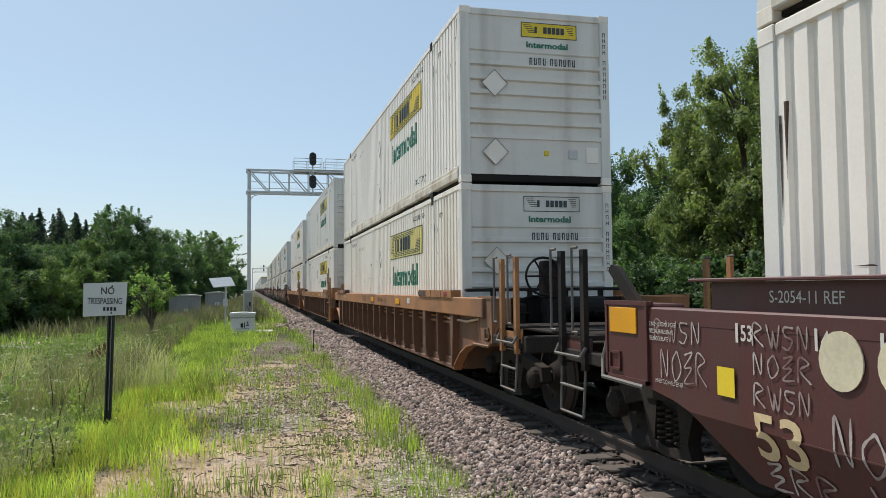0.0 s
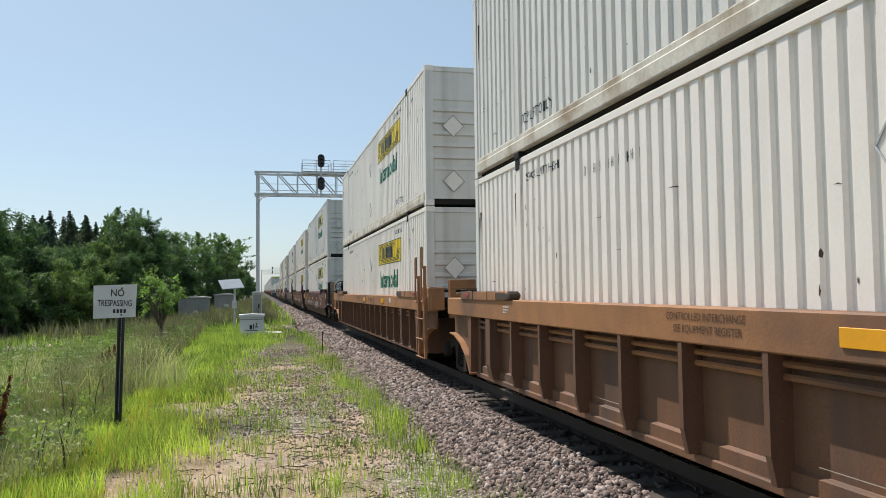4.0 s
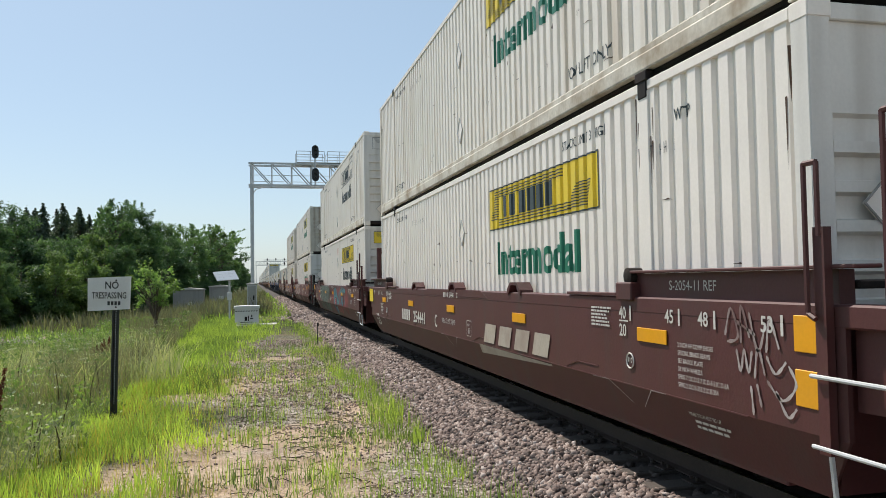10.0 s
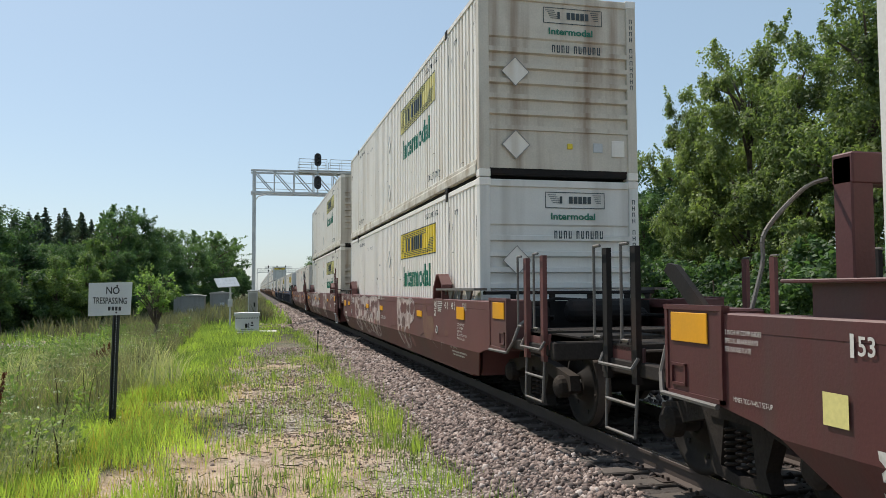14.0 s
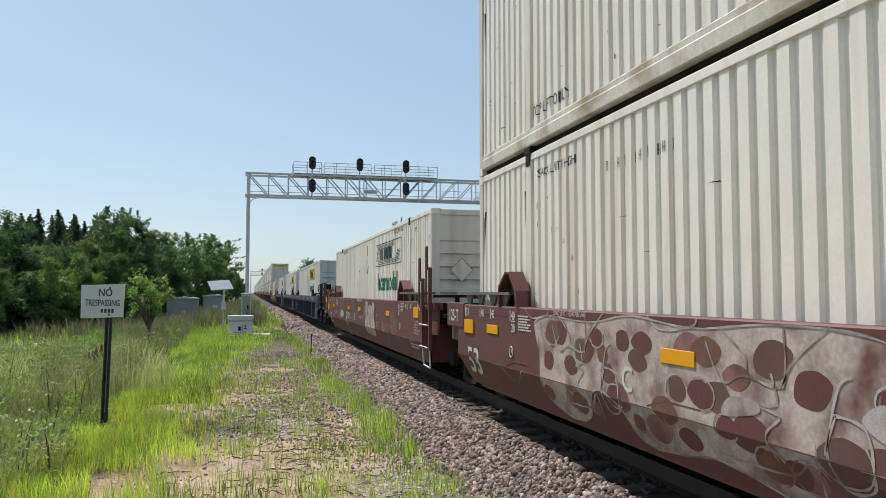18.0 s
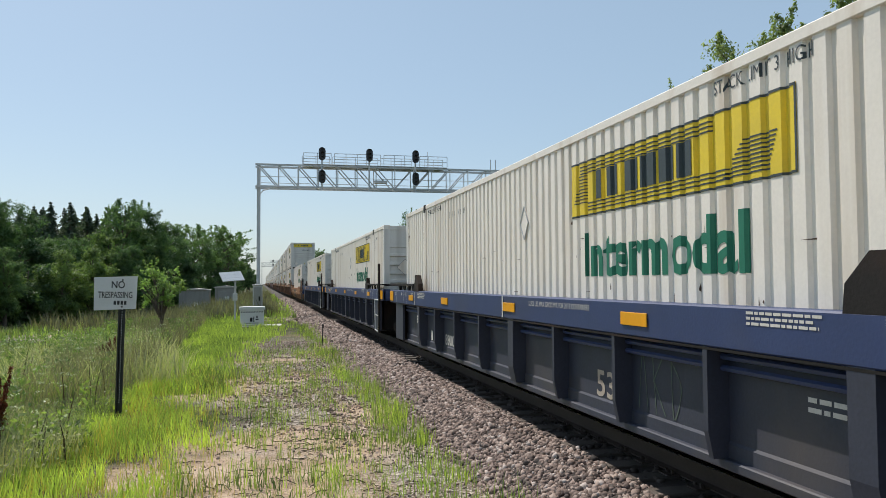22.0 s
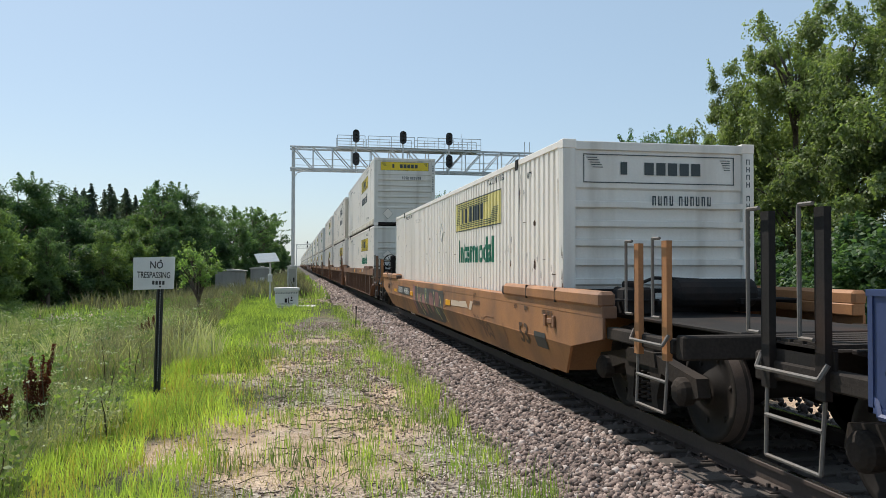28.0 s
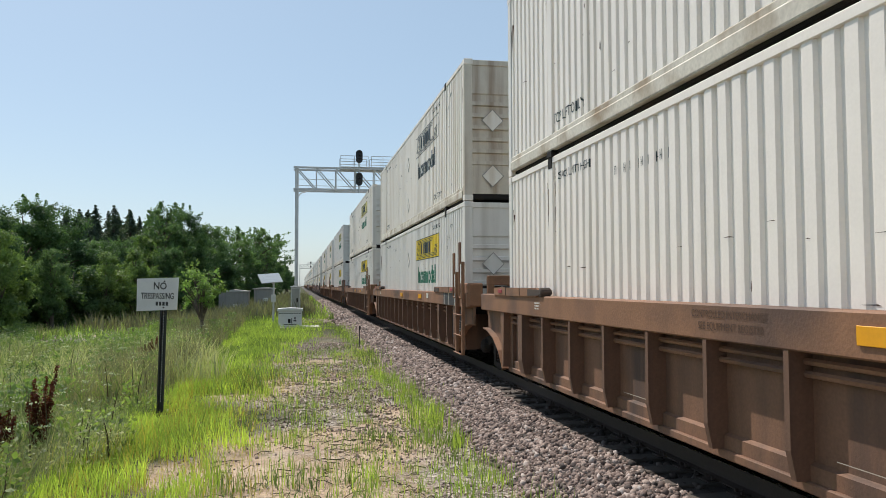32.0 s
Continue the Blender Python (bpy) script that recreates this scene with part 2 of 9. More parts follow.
def box(bm, x0, x1, y0, y1, z0, z1):
    v = [bm.verts.new(p) for p in ((x0, y0, z0), (x1, y0, z0), (x1, y1, z0), (x0, y1, z0), (x0, y0, z1), (x1, y0, z1), (x1, y1, z1), (x0, y1, z1))]
    for f in ((3, 2, 1, 0), (4, 5, 6, 7), (0, 1, 5, 4), (1, 2, 6, 5), (2, 3, 7, 6), (3, 0, 4, 7)):
        bm.faces.new([v[i] for i in f])
    return v


def bbox(bm, x0, x1, y0, y1, z0, z1, r=0.01):
    """A box with its edges taken off."""
    t = bmesh.new()
    box(t, x0, x1, y0, y1, z0, z1)
    bmesh.ops.bevel(t, geom=list(t.edges), offset=r, segments=1, affect="EDGES")
    join(bm, t)


def join(bm, t):
    idx = {v: bm.verts.new(v.co) for v in t.verts}
    for f in t.faces:
        try:
            bm.faces.new([idx[v] for v in f.verts])
        except ValueError:
            pass
    t.free()


def prism(bm, pts, a0, a1, axis="x"):
    """Extrudes a polygon: pts are (y, z) for axis x, (x, z) for axis y, (x, y) for axis z."""
    def at(p, a):
        return {"x": (a, p[0], p[1]), "y": (p[0], a, p[1]), "z": (p[0], p[1], a)}[axis]
    lo, hi = [bm.verts.new(at(p, a0)) for p in pts], [bm.verts.new(at(p, a1)) for p in pts]
    k = len(pts)
    f = [bm.faces.new(lo), bm.faces.new(hi)]
    f += [bm.faces.new((lo[i], lo[(i + 1) % k], hi[(i + 1) % k], hi[i])) for i in range(k)]
    bmesh.ops.recalc_face_normals(bm, faces=f)


def rod(bm, p, q, r, n=8, r2=None):
    p, q = Vector(p), Vector(q)
    d = (q - p).normalized()
    a = d.orthogonal().normalized()
    b = d.cross(a)
    r2 = r if r2 is None else r2
    ring = [[bm.verts.new(c + (a * math.cos(2 * math.pi * i / n) + b * math.sin(2 * math.pi * i / n)) * rr) for i in range(n)] for c, rr in ((p, r), (q, r2))]
    for i in range(n):
        bm.faces.new((ring[0][i], ring[0][(i + 1) % n], ring[1][(i + 1) % n], ring[1][i]))
    bm.faces.new(ring[0][::-1])
    bm.faces.new(ring[1])


def path_rod(bm, pts, r, n=6):
    for a, b in zip(pts, pts[1:]):
        rod(bm, a, b, r, n)


def ring(bm, c, axis, radius, r, n=20, m=6):
    """A torus about c; axis is a unit vector."""
    ax = Vector(axis)
    a = ax.orthogonal().normalized()
    b = ax.cross(a)
    vs = []
    for i in range(n):
        d = a * math.cos(2 * math.pi * i / n) + b * math.sin(2 * math.pi * i / n)
        vs.append([bm.verts.new(Vector(c) + d * (radius + r * math.cos(2 * math.pi * j / m)) + ax * r * math.sin(2 * math.pi * j / m)) for j in range(m)])
    for i in range(n):
        for j in range(m):
            bm.faces.new((vs[i][j], vs[(i + 1) % n][j], vs[(i + 1) % n][(j + 1) % m], vs[i][(j + 1) % m]))


def lathe(bm, prof, axis="x", n=24, c=(0, 0, 0)):
    """Turns a profile of (along, radius) about an axis."""
    rows = []
    for a, r in prof:
        row = []
        for i in range(n):
            u, v = r * math.cos(2 * math.pi * i / n), r * math.sin(2 * math.pi * i / n)
            p = {"x": (a, u, v), "y": (u, a, v), "z": (u, v, a)}[axis]
            row.append(bm.verts.new(Vector(p) + Vector(c)))
        rows.append(row)
    fs = []
    for p, q in zip(rows, rows[1:]):
        for i in range(n):
            fs.append(bm.faces.new((p[i], p[(i + 1) % n], q[(i + 1) % n], q[i])))
    fs += [bm.faces.new(rows[0]), bm.faces.new(rows[-1])]
    bmesh.ops.recalc_face_normals(bm, faces=fs)


def data(name, bm, material, smooth=False):
    bmesh.ops.recalc_face_normals(bm, faces=bm.faces)
    me = bpy.data.meshes.new(name)
    bm.to_mesh(me)
    bm.free()
    for m in (material if isinstance(material, (list, tuple)) else [material]):
        me.materials.append(m)
    if smooth:
        me.shade_smooth()
    return me


def put(name, me, parent=None, m=None, label=""):
    ob = new(name, me)
    if parent:
        ob.parent = parent
    if m is not None:
        ob.matrix_basis = m
    return tagged(ob, label)


def part(name, bm, material, parent, label="", smooth=False):
    return put(name, data(name, bm, material, smooth), parent, None, label)


def thing(name, m, label, category, group="", kind=""):
    ob = new(name)
    ob.empty_display_size = 0.2
    ob.matrix_basis = m
    return tagged(ob, label, category, group, kind)


TEXTS = {}


def glyphs(word):
    """Corners and faces of a word at size 1 in the built-in font."""
    cu = bpy.data.curves.new("letters", "FONT")
    cu.body, cu.size, cu.resolution_u, cu.offset = word, 1.0, 3, 0.03 if word == "Intermodal" else 0.0 if len(word) > 11 else 0.016
    ob = new("letters", cu)
    me = bpy.data.meshes.new_from_object(ob.evaluated_get(bpy.context.evaluated_depsgraph_get()))
    out = [tuple(v.co) for v in me.vertices], [tuple(p.vertices) for p in me.polygons]
    bpy.data.objects.remove(ob)
    bpy.data.curves.remove(cu)
    bpy.data.meshes.remove(me)
    return out


# all words are set while the scene is still empty
for word in ("Intermodal", "STACK LIMIT 3 HIGH", "WTP", "TOP LIFT ONLY", "NO", "TRESPASSING", "53", "20", "40", "45", "48", "20/40", "A", "B", "C", "5", "1251", "254441", "211011", "890087", "469816", "CONTROLLED INTERCHANGE", "SEE EQUIPMENT REGISTER", "LD LMT 115300", "788548", "125-T", "52,900 LBS. MAX. GROSS WT. FOR 20 FT CONTAINERS",
             "2 INCH HF COMP SHOES", "SPECIAL BRAKE BEAMS", "SEE BADGE PLATE", "38 INCH WHEELS", "SPRG 7 OC D-5 7 IC D-6 5 IC D-6A", "SPRG 2 OC B-353 2 IC B-354", "MINER TCC-IV-45LT SET-UP", "No. 24 BRAKE BEAMS", "2 INCH H F COMP SHOES",
             "WELL LD LMT 118,400", "PLATE", "H", "110", "S-2054-11 REF", "REL ROD", "SPECIAL WHEEL BEAM", "SIX BADGE PLATE", "NO 24 BRAKE BEAMS", "SPRG 6 OC D-5 6 IC D-5", "MINER TCC-III-60-LT", "L-77", "LOAD LIMIT 115300 PER UNIT", "23/12", "5/3", "A-END", "F END"):
    TEXTS[word] = glyphs(word)


def text_bm(s, size, squeeze=1.0):
    """Letters as a flat mesh in the (x, y) plane, lower left at the origin."""
    bm = bmesh.new()
    vs = [bm.verts.new((x * size * squeeze, y * size, 0)) for x, y, _ in TEXTS[s][0]]
    for f in TEXTS[s][1]:
        try:
            bm.faces.new([vs[i] for i in f])
        except ValueError:
            pass
    return bm


def on_side(bm, x, y_right, z):
    """Lays flat letters on the side that faces -x, reading towards -y, which is to the right as one looks at it."""
    for v in bm.verts:
        v.co = (x, y_right - v.co.x, z + v.co.y)


def on_end(bm, x_left, y, z):
    """Lays flat letters on an end that faces -y."""
    for v in bm.verts:
        v.co = (x_left + v.co.x, y, z + v.co.y)


def bar(bm, x0, y0, x1, y1):
    bm.faces.new([bm.verts.new((a, b, 0)) for a, b in ((x0, y0), (x1, y0), (x1, y1), (x0, y1))])


M_CREAM_LETTER = mat("cream_letter_paint", (0.62, 0.48, 0.28), 0.6, var=0.12, dirt=GRIME, dirt_amt=0.3)
M_FADED_LETTER = mat("faded_tan_letter_paint", (0.42, 0.365, 0.30), 0.65, var=0.12, dirt=(0.16, 0.08, 0.07), dirt_amt=0.5, dirt_scale=2.5)
M_CHALK_GREEN = mat("pale_green_spray", (0.20, 0.26, 0.215), 0.6, var=0.2)
M_BROWN_LETTER = mat("brown_letter_paint", (0.07, 0.035, 0.02), 0.6, var=0.2)
M_PATCH = mat("dark_patch_paint", (0.035, 0.034, 0.038), 0.55, var=0.2, dirt=(0.09, 0.06, 0.05), dirt_amt=0.5)
M_SPRAY = mat("white_spray", (0.47, 0.43, 0.41), 0.65, var=0.25, fine=90, dirt=(0.12, 0.055, 0.05), dirt_amt=0.9, dirt_scale=3.0, dirt_lo=0.4)
M_PINK_SPRAY = mat("pink_spray", (0.26, 0.12, 0.11), 0.65, var=0.25, fine=60, dirt=(0.11, 0.04, 0.036), dirt_amt=0.9, dirt_scale=2.0, dirt_lo=0.4)
M_TEAL = mat("teal_spray", (0.06, 0.22, 0.25), 0.6, var=0.35, dirt=(0.02, 0.06, 0.17), dirt_amt=0.6, dirt_scale=2.5)
M_RED = mat("red_spray", (0.28, 0.035, 0.045), 0.55, var=0.25, dirt=(0.12, 0.03, 0.05), dirt_amt=0.6, dirt_scale=2)
M_GREY_GREEN = mat("grey_green_spray", (0.085, 0.12, 0.094), 0.6, var=0.2, dirt=(0.06, 0.065, 0.058), dirt_amt=0.6, dirt_scale=1.6, dirt_lo=0.42)
M_DEEP_SPRAY = mat("blackish_spray", (0.034, 0.03, 0.03), 0.6, var=0.3, dirt=(0.07, 0.025, 0.024), dirt_amt=0.7, dirt_scale=2.0)
M_BLUE_SPRAY = mat("blue_spray", (0.03, 0.055, 0.13), 0.55, var=0.25)
M_MIST = mat("thin_grey_spray", (0.44, 0.36, 0.325), 0.65, var=0.3, fine=30, dirt=(0.14, 0.06, 0.052), dirt_amt=1.0, dirt_scale=3.4, dirt_lo=0.44)
M_GOLD_GHOST = mat("faded_gold_paint", (0.165, 0.08, 0.045), 0.65, var=0.25, dirt=(0.115, 0.04, 0.034), dirt_amt=0.9, dirt_scale=3.0, dirt_lo=0.42)
M_RED_MIST = mat("red_spray_mist", (0.24, 0.035, 0.04), 0.6, var=0.25, fine=60, dirt=(0.085, 0.024, 0.023), dirt_amt=1.0, dirt_scale=2.6, dirt_lo=0.38)
M_SOOT_MIST = mat("black_spray_mist", (0.045, 0.024, 0.023), 0.6, var=0.3, fine=60, dirt=(0.078, 0.024, 0.022), dirt_amt=0.8, dirt_scale=5.0, dirt_lo=0.4)
M_STRIPE = mat("bright_red_tape", (0.62, 0.10, 0.05), 0.5, var=0.08)
M_DULL = mat("dull_patch_paint", (0.125, 0.068, 0.058), 0.65, var=0.25, dirt=(0.10, 0.042, 0.037), dirt_amt=0.9, dirt_scale=2.0, dirt_lo=0.4)
M_DARKGREY_SPRAY = mat("dark_grey_spray", (0.052, 0.048, 0.046), 0.65, var=0.25, dirt=(0.13, 0.075, 0.05), dirt_amt=0.7, dirt_scale=1.8, dirt_lo=0.5)
M_PALE_PATCH = mat("pale_cover_paint", (0.56, 0.44, 0.33), 0.6, var=0.12, dirt=(0.3, 0.18, 0.11), dirt_amt=0.5, dirt_scale=3)
M_DISC = mat("faded_disc_paint", (0.62, 0.56, 0.40), 0.6, var=0.15, dirt=(0.4, 0.36, 0.26), dirt_amt=0.5)

# ---- ground, track ----
TX = 4.525            # track centre; z = 0 is the top of the rail
GROUND_Z = -0.44


def smooth(a, b, v):
    t = min(1.0, max(0.0, (v - a) / (b - a)))
    return t * t * (3 - 2 * t)


def ground_h(x, y):
    """Height of the ground: the level verge beside the track, the ditch on its left, rough fields."""
    z = GROUND_Z - 0.75 * smooth(-1.0, -7.0, x) - 0.5 * smooth(9.5, 16, x)
    z += 0.05 * noise.noise(Vector((x * 0.35, y * 0.35, 0))) + 0.025 * noise.noise(Vector((x * 1.3, y * 1.3, 3)))
    if x < -4:
        z += 0.22 * noise.noise(Vector((x * 0.08, y * 0.08, 7))) * min(1, (-x - 4) / 4)
    return z


def ground_mat():
    m = bpy.data.materials.new("verge_soil")
    m.use_nodes = True
    n, l = m.node_tree.nodes, m.node_tree.links
    b = n["Principled BSDF"]
    b.inputs["Roughness"].default_value = 0.95
    b.inputs["Specular IOR Level"].default_value = 0.1
    tc = n.new("ShaderNodeTexCoord")

    def tex(scale, detail=6, kind="ShaderNodeTexNoise"):
        k = n.new(kind)
        k.inputs["Scale"].default_value = scale
        if kind == "ShaderNodeTexNoise":
            k.inputs["Detail"].default_value = detail
        l.new(tc.outputs["Object"], k.inputs["Vector"])
        return k

    def ramp(src, stops):
        r = n.new("ShaderNodeValToRGB")
        el = r.color_ramp.elements
        while len(el) < len(stops):
            el.new(0.5)
        for e, (p, c) in zip(el, stops):
            e.position, e.color = p, (*c, 1)
        l.new(src, r.inputs[0])
        return r.outputs[0]

    def mix(f, a, c):
        k = n.new("ShaderNodeMix")
        k.data_type = "RGBA"
        ins = [s for s in k.inputs if s.type == "RGBA"]
        l.new(a, ins[0])
        l.new(c, ins[1])
        l.new(f, k.inputs[0])
        return [o for o in k.outputs if o.type == "RGBA"][0]

    def rng(src, a, c, d=0.0, e=1.0):
        k = n.new("ShaderNodeMapRange")
        for nm, v in zip(("From Min", "From Max", "To Min", "To Max"), (a, c, d, e)):
            k.inputs[nm].default_value = v
        l.new(src, k.inputs["Value"])
        return k.outputs[0]

    def math2(op, a, c):
        k = n.new("ShaderNodeMath")
        k.operation = op
        for i, s in enumerate((a, c)):
            if isinstance(s, float):
                k.inputs[i].default_value = s
            else:
                l.new(s, k.inputs[i])
        return k.outputs[0]

    sx = n.new("ShaderNodeSeparateXYZ")
    l.new(tc.outputs["Object"], sx.inputs[0])
    big, mid, fine = tex(0.45), tex(2.2), tex(38, 4)
    pebble = tex(26, kind="ShaderNodeTexVoronoi")
    dirt = ramp(mid.outputs["Fac"], [(0.3, (0.36, 0.26, 0.185)), (0.5, (0.53, 0.40, 0.29)), (0.7, (0.64, 0.50, 0.375))])
    gravel = ramp(pebble.outputs["Color"], [(0.1, (0.12, 0.10, 0.082)), (0.5, (0.34, 0.29, 0.24)), (0.9, (0.58, 0.52, 0.45))])
    soil = ramp(mid.outputs["Fac"], [(0.3, (0.045, 0.055, 0.024)), (0.6, (0.09, 0.095, 0.05)), (0.8, (0.16, 0.14, 0.085))])
    sand_x = math2("MULTIPLY", math2("ADD", sx.outputs["X"], -0.15), 0.62)
    sand_y = math2("MULTIPLY", math2("ADD", sx.outputs["Y"], -9.3), 0.42)
    sandy = rng(math2("ADD", math2("MULTIPLY", sand_x, sand_x), math2("MULTIPLY", sand_y, sand_y)), 0.3, 1.5, 0.17, 0.0)
    bare = mix(rng(math2("ADD", big.outputs["Fac"], sandy), 0.50, 0.63), gravel, dirt)
    wob = rng(big.outputs["Fac"], 0.3, 0.7, -1.1, 1.1)
    px = math2("ADD", sx.outputs["X"], wob)
    left = rng(px, -1.7, -0.7)
    far = rng(math2("ADD", sx.outputs["Y"], rng(mid.outputs["Fac"], 0.3, 0.7, -4.0, 4.0)), 19.0, 34.0, 1.0, 0.0)
    bare_zone = math2("MULTIPLY", left, far)
    # a worn track across the meadow
    ex = math2("MULTIPLY", math2("ADD", math2("ADD", sx.outputs["X"], 11.2), wob), 0.42)
    ey = math2("MULTIPLY", math2("ADD", sx.outputs["Y"], -46.5), 0.25)
    worn = rng(math2("ADD", math2("MULTIPLY", ex, ex), math2("MULTIPLY", ey, ey)), 0.6, 1.2, 1.0, 0.0)
    bare_zone = math2("MAXIMUM", bare_zone, worn)
    l.new(mix(bare_zone, soil, bare), b.inputs["Base Color"])
    h = math2("ADD", pebble.outputs["Distance"], fine.outputs["Fac"])
    bp = n.new("ShaderNodeBump")
    bp.inputs["Strength"].default_value, bp.inputs["Distance"].default_value = 0.9, 0.04
    l.new(h, bp.inputs["Height"])
    l.new(bp.outputs[0], b.inputs["Normal"])
    return m


def build_ground():
    def axis(near, far, step, lo, hi):
        v = list(np.arange(near, far, step))
        s, x = step, far
        while x < hi:
            v.append(x)
            s *= 1.35
            x += s
        v.append(hi)
        s, x, pre = step, near, []
        while x > lo:
            s *= 1.35
            x -= s
            pre.append(max(x, lo))
        return sorted(set(pre + v))
    xs, ys = axis(-14.0, 12.0, 0.25, -1500, 1500), axis(1.0, 34.0, 0.3, -300, 3000)
    verts = [(x, y, ground_h(x, y)) for y in ys for x in xs]
    w = len(xs)
    faces = [(j * w + i, j * w + i + 1, (j + 1) * w + i + 1, (j + 1) * w + i) for j in range(len(ys) - 1) for i in range(w - 1)]
    me = bpy.data.meshes.new("ground")
    me.from_pydata(verts, [], faces)
    me.materials.append(ground_mat())
    me.shade_smooth()
    tagged(new("ground", me), "sandy verge and rough grassland beside a railway", "ground", kind="structure")


build_ground()


def stone_mat(name="ballast_stone", k=1.0, warm=1.0):
    m = bpy.data.materials.new(name)
    m.use_nodes = True
    n, l = m.node_tree.nodes, m.node_tree.links
    b = n["Principled BSDF"]
    g, r = n.new("ShaderNodeNewGeometry"), n.new("ShaderNodeValToRGB")
    el = r.color_ramp.elements
    el[0].color, el[1].color = (0.05 * k, 0.04 * k, 0.036 * k, 1), (0.36 * k, 0.31 * k, 0.285 * k, 1)
    for p, c in ((0.3, (0.11, 0.083, 0.073)), (0.65, (0.19, 0.15, 0.133)), (0.9, (0.27, 0.225, 0.2))):
        e = el.new(p)
        e.color = (c[0] * k * warm * 1.07, c[1] * k, c[2] * k / warm * 0.96, 1)
    l.new(g.outputs["Random Per Island"], r.inputs[0])
    l.new(r.outputs[0], b.inputs["Base Color"])
    b.inputs["Roughness"].default_value = 0.85
    nz, bp, tc = n.new("ShaderNodeTexNoise"), n.new("ShaderNodeBump"), n.new("ShaderNodeTexCoord")
    nz.inputs["Scale"].default_value = 60
    l.new(tc.outputs["Object"], nz.inputs["Vector"])
    bp.inputs["Strength"].default_value, bp.inputs["Distance"].default_value = 0.5, 0.01
    l.new(nz.outputs["Fac"], bp.inputs["Height"])
    l.new(bp.outputs[0], b.inputs["Normal"])
    return m


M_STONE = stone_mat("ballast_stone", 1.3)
# dark copy of the ballast stone, with shade under the train in its colour
M_SHADED_STONE = stone_mat("shaded_ballast_stone", 0.36)
M_PEBBLE = stone_mat("pale_verge_pebble", 1.45, 1.04)
M_BALLAST = mat("ballast_bed", (0.055, 0.044, 0.038), 0.9, var=0.3, scale=14, fine=45, bump=0.8)
TOE_X, SHOULDER_X = 2.05, 2.95


def ballast_h(x):
    """Cross-section of the ballast bed."""
    d = abs(x - TX)
    top = TX - SHOULDER_X
    return -0.20 if d < top else -0.20 - (d - top) / (SHOULDER_X - TOE_X) * 0.27


def build_ballast():
    xs = [TOE_X - 0.15, TOE_X, 2.3, 2.6, SHOULDER_X, 3.4, TX, 5.7, 2 * TX - SHOULDER_X, 2 * TX - TOE_X, 2 * TX - TOE_X + 0.15]
    ys = [-40, 0, 10, 20, 40, 80, 160, 400, 1000, 2500]
    verts = [(x, y, ballast_h(x)) for y in ys for x in xs]
    w = len(xs)
    me = bpy.data.meshes.new("ballast_bed")
    me.from_pydata(verts, [], [(j * w + i, j * w + i + 1, (j + 1) * w + i + 1, (j + 1) * w + i) for j in range(len(ys) - 1) for i in range(w - 1)])
    me.materials.append(M_BALLAST)
    tagged(new("ballast_bed", me), "bed of crushed pinkish grey stone under the track", "ballast", kind="structure")


build_ballast()


def rock_shapes(k, rng_):
    out = []
    for _ in range(k):
        bm = bmesh.new()
        bmesh.ops.create_icosphere(bm, subdivisions=1, radius=1)
        s = rng_.uniform(0.5, 1.25, 3)
        for v in bm.verts:
            v.co = Vector(np.array(v.co) * s * rng_.uniform(0.62, 1.25))
        bm.verts.ensure_lookup_table()
        out.append((np.array([v.co for v in bm.verts]), np.array([[v.index for v in f.verts] for f in bm.faces])))
        bm.free()
    return out


def scatter_rocks(name, pts, sizes, label, material):
    """Many stones in one mesh: pts (n, 3), sizes (n)."""
    rng_ = np.random.default_rng(5)
    shapes = rock_shapes(10, rng_)
    V, F, base = [], [], 0
    for p, s in zip(pts, sizes):
        v, f = shapes[rng_.integers(10)]
        q = Euler(rng_.uniform(0, 6.28, 3)).to_matrix()
        V.append(v @ np.array(q).T * s + p)
        F.append(f + base)
        base += len(v)
    V, F = np.concatenate(V), np.concatenate(F)
    me = bpy.data.meshes.new(name)
    me.vertices.add(len(V))
    me.vertices.foreach_set("co", V.ravel())
    me.loops.add(F.size)
    me.loops.foreach_set("vertex_index", F.ravel().astype(np.int32))
    me.polygons.add(len(F))
    me.polygons.foreach_set("loop_start", np.arange(0, F.size, 3, dtype=np.int32))
    me.update(calc_edges=True)
    me.materials.append(material)
    return tagged(new(name, me), label, "stones", kind="stuff")


